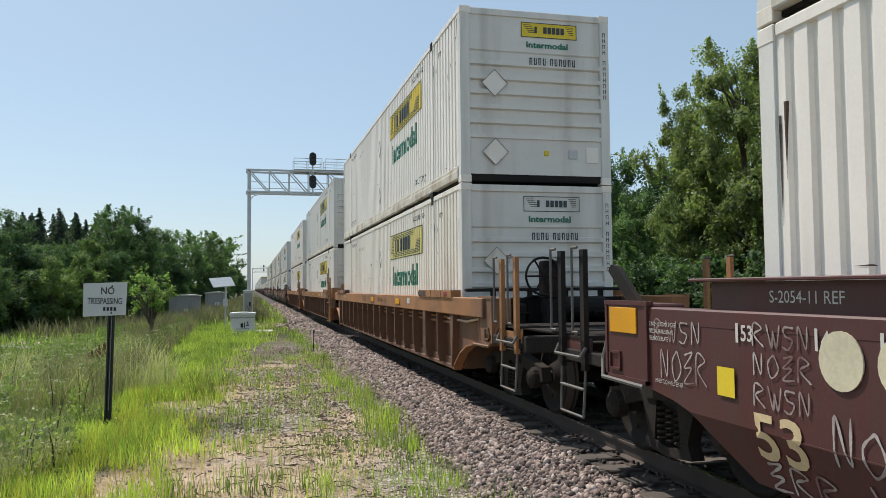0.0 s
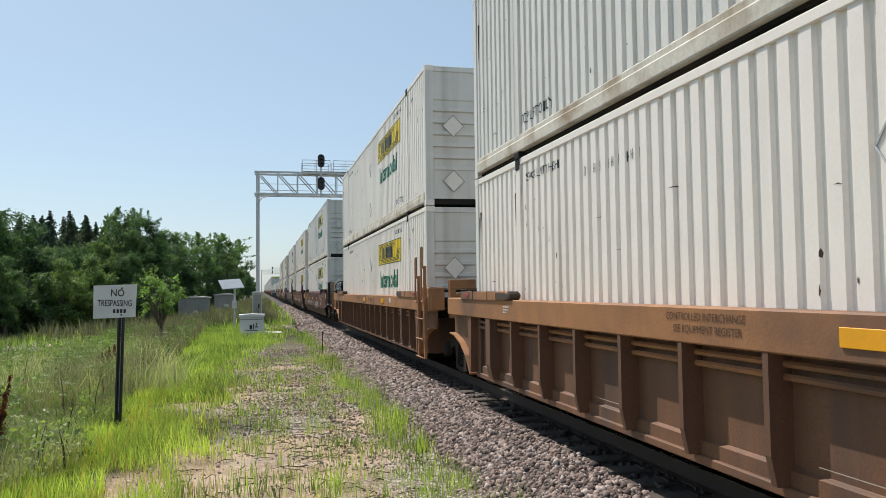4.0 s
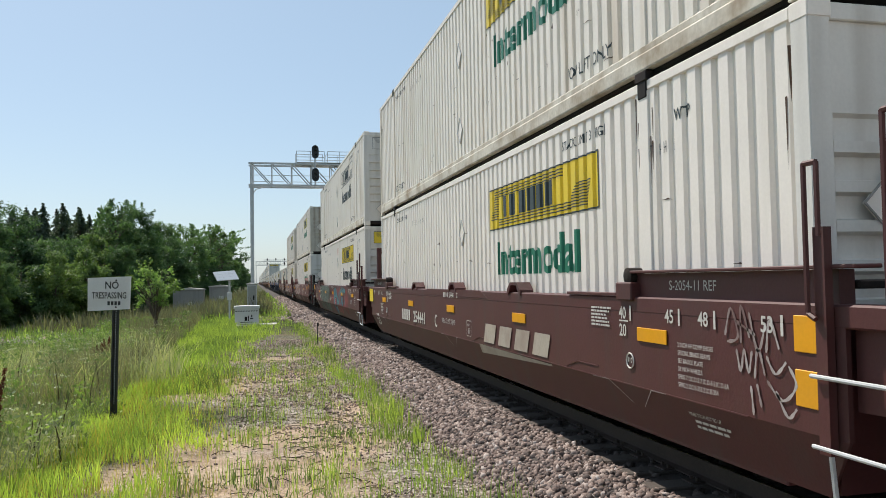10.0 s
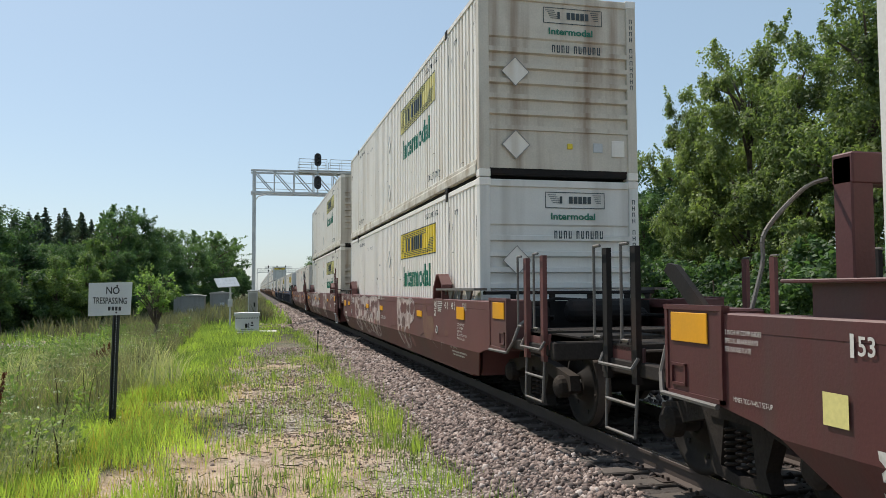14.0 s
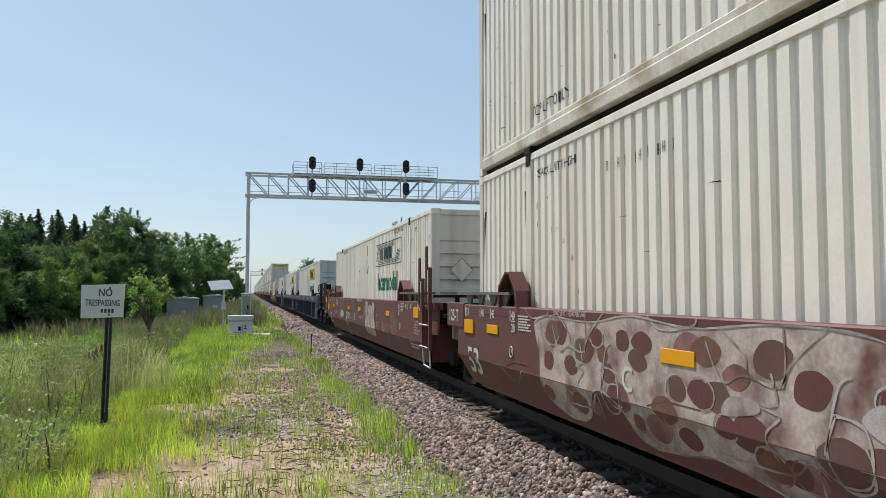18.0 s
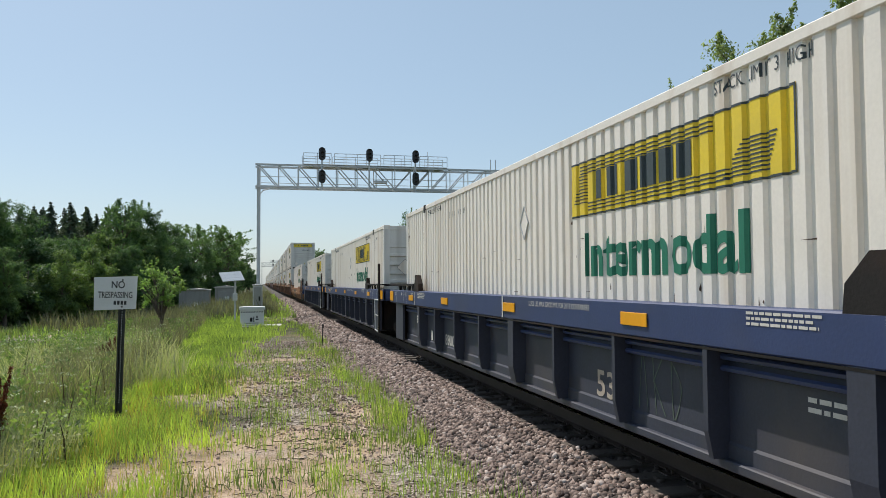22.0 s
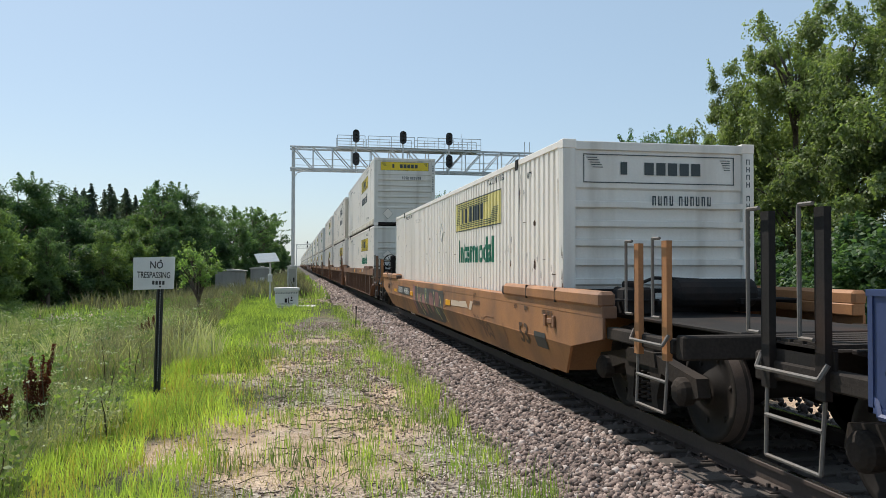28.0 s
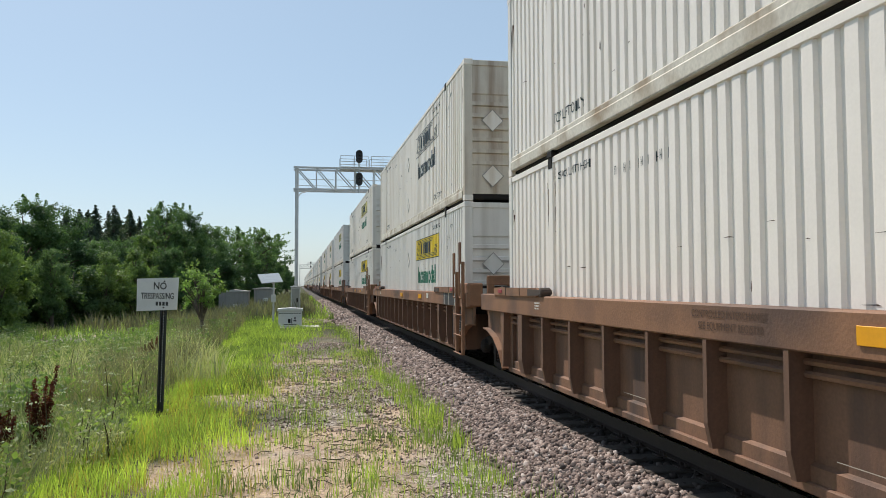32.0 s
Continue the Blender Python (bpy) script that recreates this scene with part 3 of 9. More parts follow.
def build_stones():
    r = np.random.default_rng(2)
    P, S = [], []
    for y0, y1, dens, size in ((-14, 3.6, 230, 0.045), (3.6, 12, 780, 0.034), (12, 22, 460, 0.042), (22, 45, 170, 0.06), (45, 100, 40, 0.10)):
        k = int((3.3 - TOE_X + 0.2) * (y1 - y0) * dens)
        x = r.uniform(TOE_X - 0.25, 3.3, k)
        y = r.uniform(y0, y1, k)
        z = np.array([ballast_h(a) for a in x]) + r.uniform(-0.3, 0.35, k) * size
        P.append(np.stack([x, y, z], 1))
        S.append(r.uniform(0.6, 1.3, k) * size)
    scatter_rocks("ballast_stones", np.concatenate(P), np.concatenate(S), "loose crushed stone along the track shoulder", M_STONE)
    # ballast between and beyond the rails, colour darkened for oil and the train's shade
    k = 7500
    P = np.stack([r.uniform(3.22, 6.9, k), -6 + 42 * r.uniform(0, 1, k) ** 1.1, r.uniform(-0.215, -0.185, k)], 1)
    scatter_rocks("track_ballast", P, r.uniform(0.03, 0.055, k), "dark ballast between the sleepers, shade under the train painted in", M_SHADED_STONE)
    # spilled ballast towards the signal bridge
    k = 2600
    x, y = r.uniform(0.2, 2.2, k), r.uniform(41, 78, k)
    P2 = np.array([(a, b, ground_h(a, b) + 0.02) for a, b in zip(x, y)])
    scatter_rocks("spilled_ballast", P2, r.uniform(0.05, 0.13, k), "spilled ballast beside the track near the bridge", M_STONE)
    # stray stones on the verge
    for name, k, a0, b0, material, lab in (("verge_stones", 3600, 0.010, 0.030, M_STONE, "small stones strewn over the sandy verge"), ("pale_pebbles", 11000, 0.007, 0.022, M_PEBBLE, "pale pebbles strewn over the sandy verge")):
        x = np.clip(r.normal(0.9, 1.0, k), -2.2, 2.1)
        y = 4 + 24 * r.uniform(0, 1, k) ** 1.3
        P = np.array([(a, b, ground_h(a, b) + 0.003) for a, b in zip(x, y)])
        keep = np.array([noise.noise(Vector((a * 0.8, b * 0.8, 17))) > -0.25 and ((a - 0.1) / 1.1) ** 2 + ((b - 9.3) / 2.0) ** 2 > r.uniform(0, 1) for a, b in zip(x, y)])
        scatter_rocks(name, P[keep], r.uniform(a0, b0, k)[keep] * np.clip(P[keep][:, 1] / 10, 0.8, 1.25), lab, material)


build_stones()


def build_track():
    track = thing("railway_track", pose(0, 0, 0), "straight railway track on timber sleepers", "track", kind="structure")
    prof = [(-0.07, -0.17), (0.07, -0.17), (0.07, -0.158), (0.012, -0.14), (0.012, -0.04), (0.036, -0.03), (0.036, -0.004), (0.03, 0), (-0.03, 0), (-0.036, -0.004), (-0.036, -0.03), (-0.012, -0.04), (-0.012, -0.14), (-0.07, -0.158)]
    for s in (-1, 1):
        bm = bmesh.new()
        prism(bm, [(TX + s * 0.755 + x, z) for x, z in prof], -60, 1500, "y")
        part("rail", bm, M_RAIL, track, "rusted steel rail")
        bm = bmesh.new()
        box(bm, TX + s * 0.755 - 0.026, TX + s * 0.755 + 0.026, -60, 1500, 0.0005, 0.003)
        part("running_band", bm, M_TREAD, track, "polished running band")
    bm = bmesh.new()
    bbox(bm, -1.3, 1.3, -0.115, 0.115, -0.33, -0.168, 0.012)
    me = data("sleeper", bm, M_TIE)
    bm = bmesh.new()
    for s in (-1, 1):
        bbox(bm, s * 0.755 - 0.17, s * 0.755 + 0.17, -0.09, 0.09, -0.169, -0.155, 0.004)
        for a in (-0.1, 0.1):
            for b in (-0.05, 0.05):
                box(bm, s * 0.755 + a - 0.012, s * 0.755 + a + 0.012, b - 0.012, b + 0.012, -0.156, -0.125)
    plate = data("tie_plates", bm, M_RAIL)
    r = random.Random(4)
    for i in range(150):
        s = put("sleeper", me, track, pose(TX + r.uniform(-0.03, 0.03), -6 + i * 0.5, 0, 0, 0, r.uniform(-0.6, 0.6)))
        if i < 70:
            put("tie_plates", plate, s)
    bm = bmesh.new()
    for i in range(150, 500):
        box(bm, TX - 1.3, TX + 1.3, -6 + i * 0.5 - 0.115, -6 + i * 0.5 + 0.115, -0.33, -0.17)
    tagged(part("far_sleepers", bm, M_TIE, track), kind="stuff")


build_track()


def build_twigs():
    """Sticks and dry stalks lying on the verge."""
    r = random.Random(31)
    bm = bmesh.new()
    for _ in range(620):
        x, y, a = r.gauss(0.4, 0.8), r.gauss(13, 4.5), r.uniform(0, 6.28)
        if y < 5 or x > 2:
            continue
        ln = r.uniform(0.06, 0.36)
        z = ground_h(x, y) + 0.008
        mid = (x + ln * 0.5 * math.cos(a), y + ln * 0.5 * math.sin(a), z + r.uniform(0.004, 0.03))
        rod(bm, (x, y, z), mid, r.uniform(0.003, 0.007), 4)
        a += r.uniform(-0.5, 0.5)
        rod(bm, mid, (mid[0] + ln * 0.5 * math.cos(a), mid[1] + ln * 0.5 * math.sin(a), z), r.uniform(0.002, 0.005), 4)
    tagged(new("twigs", data("twigs", bm, L_DARKSTEM)), "dark twigs strewn over the sandy verge", "twigs", kind="stuff")


build_twigs()

# ---- train ----
CL, CW, CH = 16.15, 1.295, 2.865          # container length, half width, height
P, DEEP = 0.2066, 0.028                   # wave length and depth of the side walls
FLOOR_Z = 0.40                            # underside of the lower box
STACK_Z = FLOOR_Z + CH + 0.012


def wave(y):
    """Depth of the corrugation at y, measured inwards."""
    u = (y / P) % 1.0
    if u < 0.56:
        return 0.0
    if u < 0.64:
        return DEEP * (u - 0.56) / 0.08
    if u < 0.92:
        return DEEP
    return DEEP * (1.0 - u) / 0.08


def wave_breaks(y0, y1):
    return [b for k in range(int(y0 / P) - 1, int(y1 / P) + 2) for b in ((k + u) * P for u in (0.0, 0.56, 0.64, 0.92)) if y0 < b < y1]


SKIN = -CW + 0.012


def conform(bm, off=0.003):
    """Wraps a flat mesh on the left side over the waves of the wall."""
    ys = [v.co.y for v in bm.verts]
    for b in wave_breaks(min(ys), max(ys)):
        bmesh.ops.bisect_plane(bm, geom=bm.verts[:] + bm.edges[:] + bm.faces[:], plane_co=(0, b, 0), plane_no=(0, 1, 0))
    for v in bm.verts:
        v.co.x = SKIN + wave(v.co.y) - off


def side_wall(sgn):
    bm = bmesh.new()
    ys = [0.12] + wave_breaks(0.12, CL - 0.12) + [CL - 0.12]
    x = [sgn * -(SKIN + wave(y)) for y in ys]
    lo, hi = [bm.verts.new((a, y, 0.29)) for a, y in zip(x, ys)], [bm.verts.new((a, y, CH - 0.085)) for a, y in zip(x, ys)]
    for i in range(len(ys) - 1):
        bm.faces.new((lo[i], lo[i + 1], hi[i + 1], hi[i]))
    return bm


def end_wall(flip):
    """Front wall with flat head panel and pressed horizontal ribs."""
    bm = bmesh.new()
    prof = [(0.03, 0.14), (0.03, 0.72)]
    z = 0.72
    while z < 2.1:
        prof += [(0.002, z + 0.006), (0.002, z + 0.075), (0.062, z + 0.085), (0.055, z + 0.225)]
        z += 0.24
    prof += [(0.03, z + 0.01), (0.03, CH - 0.12)]
    a = [bm.verts.new((-1.14, y, q)) for y, q in prof]
    b = [bm.verts.new((1.14, y, q)) for y, q in prof]
    for i in range(len(prof) - 1):
        bm.faces.new((a[i], b[i], b[i + 1], a[i + 1]))
    if flip:
        for v in bm.verts:
            v.co.y = CL - v.co.y
    return bm


CONT = {}
PAINTS = [0]


def cmesh(key, build):
    if key not in CONT:
        CONT[key] = build()
    return CONT[key]


def logo_side(style):
    """Name panel on the side: ground, border lines, lettering as blocks and a scroll, all wrapped over the waves."""
    y0, y1, z0, z1 = 2.95, 6.57, 1.87, 2.44

    def flat(rects):
        bm = bmesh.new()
        for a, b, c, d in rects:
            bar(bm, a, b, c, d)
        on_side(bm, 0, y1, z0)
        return bm
    w, h = y1 - y0, z1 - z0
    out = []
    if style != "outline":
        bm = flat([(0, 0, w, h)])
        conform(bm, 0.003)
        out.append(("name_panel", bm, M_YELLOW if style == "yellow" else M_PALE_YELLOW))
    lines = []
    for q in (0.0, h - 0.018):
        lines.append((0, q, w, q + 0.018))
    lines += [(0, 0, 0.02, h), (w - 0.02, 0, w, h)]
    for q in (0.05, 0.085, 0.12):
        lines += [(0.45, q, w - 0.75, q + 0.013), (0.28, h - q - 0.013, w - 0.95, h - q)]
    for i in range(9):                     # the fan of lines at each end
        lines += [(0.12 + 0.015 * i, 0.14 + 0.034 * i, 0.42, 0.152 + 0.034 * i)]
        lines += [(w - 0.80 + 0.03 * i, 0.06 + 0.03 * i, w - 0.28 + 0.012 * i, 0.072 + 0.03 * i)]
    bm = flat(lines)
    conform(bm, 0.006)
    out.append(("panel_border", bm, M_DARK_LETTER))
    blocks, u = [], 0.62
    for k, (bw, gap) in enumerate(((0.16, 0.13), (0.22, 0.15), (0.25, 0.05), (0.25, 0.05), (0.26, 0.05), (0.22, 0.05))):
        x0 = u
        blocks += [(x0, 0.15, x0 + bw, 0.43)]
        u += bw + gap
    bm = flat(blocks)
    conform(bm, 0.007)
    out.append(("name_lettering", bm, M_DARK_LETTER))
    return out


def side_lettering(material):
    bm = text_bm("Intermodal", 0.60, 1.04)
    on_side(bm, 0, 6.23, 1.27)
    conform(bm, 0.004)
    return bm


def small_lettering(upper):
    bm = bmesh.new()
    for s, size, y, z in (("STACK LIMIT 3 HIGH", 0.13, 3.85, 2.58), ("STACK LIMIT 3 HIGH", 0.13, 13.85, 2.56), ("WTP", 0.12, 1.55, 2.45)) + ((("TOP LIFT ONLY", 0.17, 3.7, 0.42), ("TOP LIFT ONLY", 0.17, 14.0, 0.42)) if upper else ()):
        t = text_bm(s, size * 1.08, 0.82)
        on_side(t, 0, y, z - 0.02)
        join(bm, t)
    for y, z, n in ((12.06, 2.34, 10), (1.95, 2.2, 4)):                  # the box's number, as small bars
        t = bmesh.new()
        for k in range(n):
            u = k * 0.115 + (0.06 if k > 3 else 0) + (0.05 if k > 6 else 0)
            bar(t, u, 0, u + 0.008, 0.095)
            bar(t, u + 0.032, 0, u + 0.04, 0.095)
            bar(t, u, 0.04 if k % 3 else 0.087, u + 0.04, 0.048 if k % 3 else 0.095)
        on_side(t, 0, y, z)
        join(bm, t)
    conform(bm, 0.004)
    return bm


def paint_chips(seed):
    """Scrapes down to dark steel, and brown runs below them."""
    r = random.Random(seed)
    bm = bmesh.new()
    spots = [(r.uniform(0.4, CL - 0.4), r.uniform(0.3, 2.4)) for _ in range(5)]
    for _ in range(34):
        c = r.choice(spots)
        y, z, h, w = min(CL - 0.3, max(0.3, c[0] + r.gauss(0, 0.35))), c[1] + r.gauss(0, 0.3), r.uniform(0.015, 0.11) * (1.5 if _ % 6 == 0 else 1), r.uniform(0.006, 0.016) * (1.5 if _ % 6 == 0 else 1)
        if 0.2 < z < CH - 0.4:
            vs = [(y, z), (y + w, z + 0.2 * h), (y + 0.8 * w, z + 0.7 * h), (y + 0.3 * w, z + h), (y - 0.3 * w, z + 0.5 * h)]
            bm.faces.new([bm.verts.new((0, a, b)) for a, b in vs])
    for y0 in (2.03 - 0.1, 2.03 + 0.1, CL - 2.13, CL - 1.93, 0.2, CL - 0.2):
        for _ in range(3):
            y, z, h, w = y0 + r.uniform(-0.05, 0.05), r.uniform(2.2, CH - 0.1), r.uniform(0.15, 0.7), r.uniform(0.006, 0.016)
            bm.faces.new([bm.verts.new((0, a, b)) for a, b in ((y - w, z), (y + w, z), (y + w * 0.5, z - h * 0.6), (y, z - h))])
    for _ in range(30):
        y, z, h = r.uniform(0.3, CL - 0.3), r.uniform(0.2, 2.0), r.uniform(0.005, 0.015)
        bm.faces.new([bm.verts.new((0, a, b)) for a, b in ((y, z), (y + r.uniform(0.05, 0.2), z + h * 0.3), (y + 0.03, z + h))])
    conform(bm, 0.0035)
    return bm


def diamond(c, r, plane):
    """Placard holder: a thin diamond plate."""
    bm = bmesh.new()
    if plane == "side":
        prism(bm, [(c[1] - r, c[2]), (c[1], c[2] - r * 1.4), (c[1] + r, c[2]), (c[1], c[2] + r * 1.4)], -CW + 0.004, -CW + 0.016, "x")
    else:
        prism(bm, [(c[0] - r, c[2]), (c[0], c[2] - r), (c[0] + r, c[2]), (c[0], c[2] + r)], -0.002, 0.018, "y")
    return bm


def diamond_rim(c, r, plane):
    bm = bmesh.new()
    pts = [(-r, 0), (0, -r), (r, 0), (0, r), (-r, 0)]
    pts = [(-CW, c[1] + a, c[2] + b * 1.4) if plane == "side" else (c[0] + a, -0.006, c[2] + b) for a, b in pts]
    path_rod(bm, pts, 0.008, 4)
    return bm


def end_logo(style):
    """Name panel on the end wall."""
    wide = style.endswith("wide")
    w, h = (2.05, 0.36) if wide else (0.98, 0.25)
    z = (2.33 if wide else 2.42) - (2.865 - CH)
    x0 = -w / 2 if wide else -0.25
    out = []

    def flat(rects, y):
        bm = bmesh.new()
        for a, b, c, d in rects:
            bar(bm, a, b, c, d)
        on_end(bm, x0, y, z)
        return bm
    if style.startswith("yellow"):
        out.append(("name_panel", flat([(0, 0, w, h)], 0.026), M_YELLOW))
    k = 0.012
    lines = [(0, 0, w, k), (0, h - k, w, h), (0, 0, k, h), (w - k, 0, w, h)]
    for i in range(5):
        lines += [(0.04 + 0.02 * i, h - 0.05 - 0.03 * i, 0.18 + 0.02 * i, h - 0.04 - 0.03 * i), (w - 0.2 + 0.015 * i, h - 0.05 - 0.03 * i, w - 0.06, h - 0.04 - 0.03 * i)]
    u, bw = w * 0.24, w * 0.062
    for i in range(7):
        a = u + i * w * 0.078
        if i == 1:
            continue
        lines += [(a, h * 0.3, a + bw * (0.7 if i == 0 else 1.0), h * 0.74)]
    out.append(("name_lettering", flat(lines, 0.021), M_DARK_LETTER))
    return out


def container(m, white, logo, end, letters, upper, label, far=False):
    """A 53-foot corrugated box; its near end wall faces -y. far: for boxes never seen close, without the small fittings."""
    w = WHITES[1 if white == 3 else white]
    we = WHITES[white if white > 1 else 2]         # stained ends keep stains; clean ends take greyer paint that imitates their shade
    c = thing("shipping_container", m, label, "container", "containers on the train")

    def add(name, key, build, material, lab="", smooth=False):
        ob = put(name, cmesh(key + (material.name, CH), lambda: data(name, build(), material, smooth)), c, None, lab)
        if name in ("small_lettering", "number_lettering", "paint_chips"):
            tagged(ob, kind="stuff")

    def rail(x0, x1, y0, y1, z0, z1):
        bm = bmesh.new()
        bbox(bm, x0, x1, y0, y1, z0, z1, 0.008)
        return bm
    for s in (-1, 1):
        add("side_wall", ("side", s), lambda: side_wall(s), w)
        lo, hi = sorted((s * CW, s * (CW - 0.06)))
        add("top_rail", ("top", s), lambda: rail(lo, hi, 0.17, CL - 0.17, CH - 0.09, CH - 0.004), w)
        lo2, hi2 = sorted((s * (CW + 0.004), s * (CW - 0.08)))

        def foot_rail():
            """Flanged bottom rail: upright web, and a sloping shoulder up to the wall."""
            bm = bmesh.new()
            prism(bm, [(-CW + 0.10, 0.07), (-CW - 0.012, 0.07), (-CW - 0.018, 0.085), (-CW - 0.018, 0.205), (-CW - 0.004, 0.222), (-CW - 0.004, 0.275), (-CW + 0.03, 0.305), (-CW + 0.10, 0.305)], 0.17, CL - 0.17, "y")
            return mirror_x(bm, s)
        add("bottom_rail", ("bot", s), foot_rail, M_GRIMY_WHITE if upper else we)
        for i, y in enumerate((0.0, CL)):
            a, b = (y + 0.002, y + 0.16) if i == 0 else (y - 0.16, y - 0.002)
            lo3, hi3 = sorted((s * (CW + 0.002), s * (CW - 0.16)))
            add("corner_post", ("post", s, i), lambda: rail(lo3, hi3, a, b, 0.11, CH - 0.1), we)
            for j, z in enumerate(() if far else (0.0, CH - 0.118)):
                def cast():
                    bm = rail(*sorted((s * (CW + 0.006), s * (CW - 0.17))), a - 0.006, b + 0.006, z, z + 0.118)
                    return bm
                add("corner_casting", ("cast", s, i, j), cast, w)
        for i, y in enumerate(() if far else (2.03, CL - 2.03)):
            add("lifting_post", ("mid", s, i), lambda: rail(*sorted((s * (CW + 0.003), s * (CW - 0.05))), y - 0.085, y + 0.085, 0.16, CH - 0.09), w)
            add("lifting_casting", ("midc", s, i), lambda: rail(*sorted((s * (CW + 0.012), s * (CW - 0.15))), y - 0.075, y + 0.075, CH - 0.15, CH + 0.006), M_DARKSTEEL)
    add("roof", ("roof",), lambda: rail(-CW + 0.03, CW - 0.03, 0.05, CL - 0.05, CH - 0.05, CH - 0.02), w)
    add("floor_frame", ("floor",), lambda: rail(-CW + 0.06, CW - 0.06, 0.05, CL - 0.05, 0.03, 0.14), M_DARKSTEEL)
    for y in (2.03, CL - 2.03) if upper and not far else ():
        add("stacking_lock", ("lock", y), lambda: rail(-CW - 0.02, -CW + 0.12, y - 0.10, y + 0.10, -0.022, 0.068), M_DARKSTEEL, "rusty lock between stacked boxes")
    for i in (0, 1):
        add("end_wall", ("endw", i), lambda: end_wall(i), we)
        ya, yb = (0.004, 0.1) if i == 0 else (CL - 0.1, CL - 0.004)
        add("end_header", ("hdr", i), lambda: rail(-1.14, 1.14, ya, yb, CH - 0.13, CH - 0.02), we)
        # upper sills are dark steel, imitating the shaded gap between stacked boxes
        add("end_sill", ("sil", i), lambda: rail(-1.14, 1.14, ya + 0.04 * (1 - i), yb - 0.04 * i, 0.05, 0.15), M_DARKSTEEL if upper else w)
    ink = M_GREEN if letters == "green" else M_DARK_LETTER
    if ("logo", logo) not in CONT:
        CONT[("logo", logo)] = [(nm, data(nm, bm, mt)) for nm, bm, mt in logo_side(logo)]
    for nm, me in CONT[("logo", logo)]:
        tagged(put(nm, me, c), kind="" if nm == "name_panel" else "stuff")
    add("side_lettering", ("inter",), lambda: side_lettering(ink), ink)
    if ("elogo", end, CH) not in CONT:
        CONT[("elogo", end, CH)] = [(nm, data(nm, bm, mt)) for nm, bm, mt in end_logo(end)]
    for nm, me in CONT[("elogo", end, CH)]:
        tagged(put(nm, me, c), kind="" if nm == "name_panel" else "stuff")
    if far:
        return c
    add("small_lettering", ("small", upper), lambda: small_lettering(upper), M_DARK_LETTER)
    chips = PAINTS[0] % 4
    PAINTS[0] += 1
    add("paint_chips", ("chips", chips), lambda: paint_chips(chips), M_BROWN_LETTER)
    for y, z in ((8.05, 1.94), (8.05, 0.72)) if upper else ((8.05, 1.94),):
        add("placard_holder", ("dia", y, z), lambda: diamond((0, y, z), 0.15, "side"), WHITES[0])
        add("placard_rim", ("diar", y, z), lambda: diamond_rim((0, y, z), 0.15, "side"), M_GALV)
    if not end.endswith("wide"):
        def el():
            bm = text_bm("Intermodal", 0.14, 1.2)
            on_end(bm, -0.17, 0.02, 2.25 - (2.865 - CH))
            return bm
        add("end_lettering", ("el",), el, ink)

    def ids():
        bm = bmesh.new()
        u = 0
        for k in range(10):
            u += 0.05 if k == 4 else 0
            bar(bm, u, 0, u + 0.02, 0.12)
            bar(bm, u + 0.035, 0, u + 0.05, 0.12)
            bar(bm, u, 0.0 if k % 2 else 0.1, u + 0.05, 0.02 if k % 2 else 0.12)
            u += 0.078
        on_end(bm, -0.12, -0.001, 1.955)
        t = bmesh.new()
        for k in range(11):
            v = -k * 0.098 - (0.08 if k > 3 else 0)
            for a, b, c, d in ((0, 0, 0.012, 0.07), (0.038, 0, 0.05, 0.07), (0, 0.03 if k % 2 else 0.058, 0.05, 0.042 if k % 2 else 0.07)):
                bar(t, a, v + b, c, v + d)
        on_end(t, 1.185, -0.001, 2.5)
        join(bm, t)
        return bm
    add("number_lettering", ("ids",), ids, M_DARK_LETTER)
    for x, z in (() if end.endswith("wide") else ((-0.72, 1.62),)) + (((-0.72, 0.5),) if upper else ()):
        add("end_placard_holder", ("edia", z), lambda: diamond((x, 0, z), 0.22, "end"), w)
        add("end_placard_rim", ("ediar", z), lambda: diamond_rim((x, 0, z), 0.22, "end"), M_SHED)
    if upper:
        def plate(x, z, a, b):
            return lambda: rail(x, x + a, 0.012, 0.028, z, z + b)
        add("data_plate", ("dp1",), plate(0.55, 0.42, 0.16, 0.15), M_GALV, "dull metal data plate")
        add("document_holder", ("dp2",), plate(0.86, 0.36, 0.22, 0.26), w)
        add("caution_disc", ("dp3",), plate(0.12, 0.46, 0.09, 0.09), M_YELLOW, "small yellow caution label")
    return c

# ---- well cars ----
STYLES = {
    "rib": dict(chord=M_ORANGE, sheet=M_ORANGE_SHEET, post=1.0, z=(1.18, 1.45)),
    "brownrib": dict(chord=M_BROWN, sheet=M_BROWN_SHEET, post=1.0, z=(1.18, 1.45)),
    "blue": dict(chord=M_BLUE, sheet=M_BLUEGREY, post=1.45, z=(1.14, 1.43)),
    "smooth": dict(chord=M_MAROON, sheet=M_MAROON, post=0, z=(1.30, 1.43)),
    "guided": dict(chord=M_REDBROWN, sheet=M_REDBROWN, post=0, z=(1.30, 1.43)),
    "maxi": dict(chord=M_ORANGE, sheet=M_ORANGE, post=0, z=(1.06, 1.19)),
}
CREASE = 0.70          # height of the fold in the smooth sides
XO = 1.50              # outer face of the side sills
WHEEL_R = 0.46
WHEELS = []
CAR = {}


def mirror_y(bm, flip):
    """Turns a part built at the near end round to the far end."""
    if flip:
        for v in bm.verts:
            v.co.y = CL - v.co.y
    return bm


def mirror_x(bm, s):
    if s > 0:
        for v in bm.verts:
            v.co.x = -v.co.x
    return bm


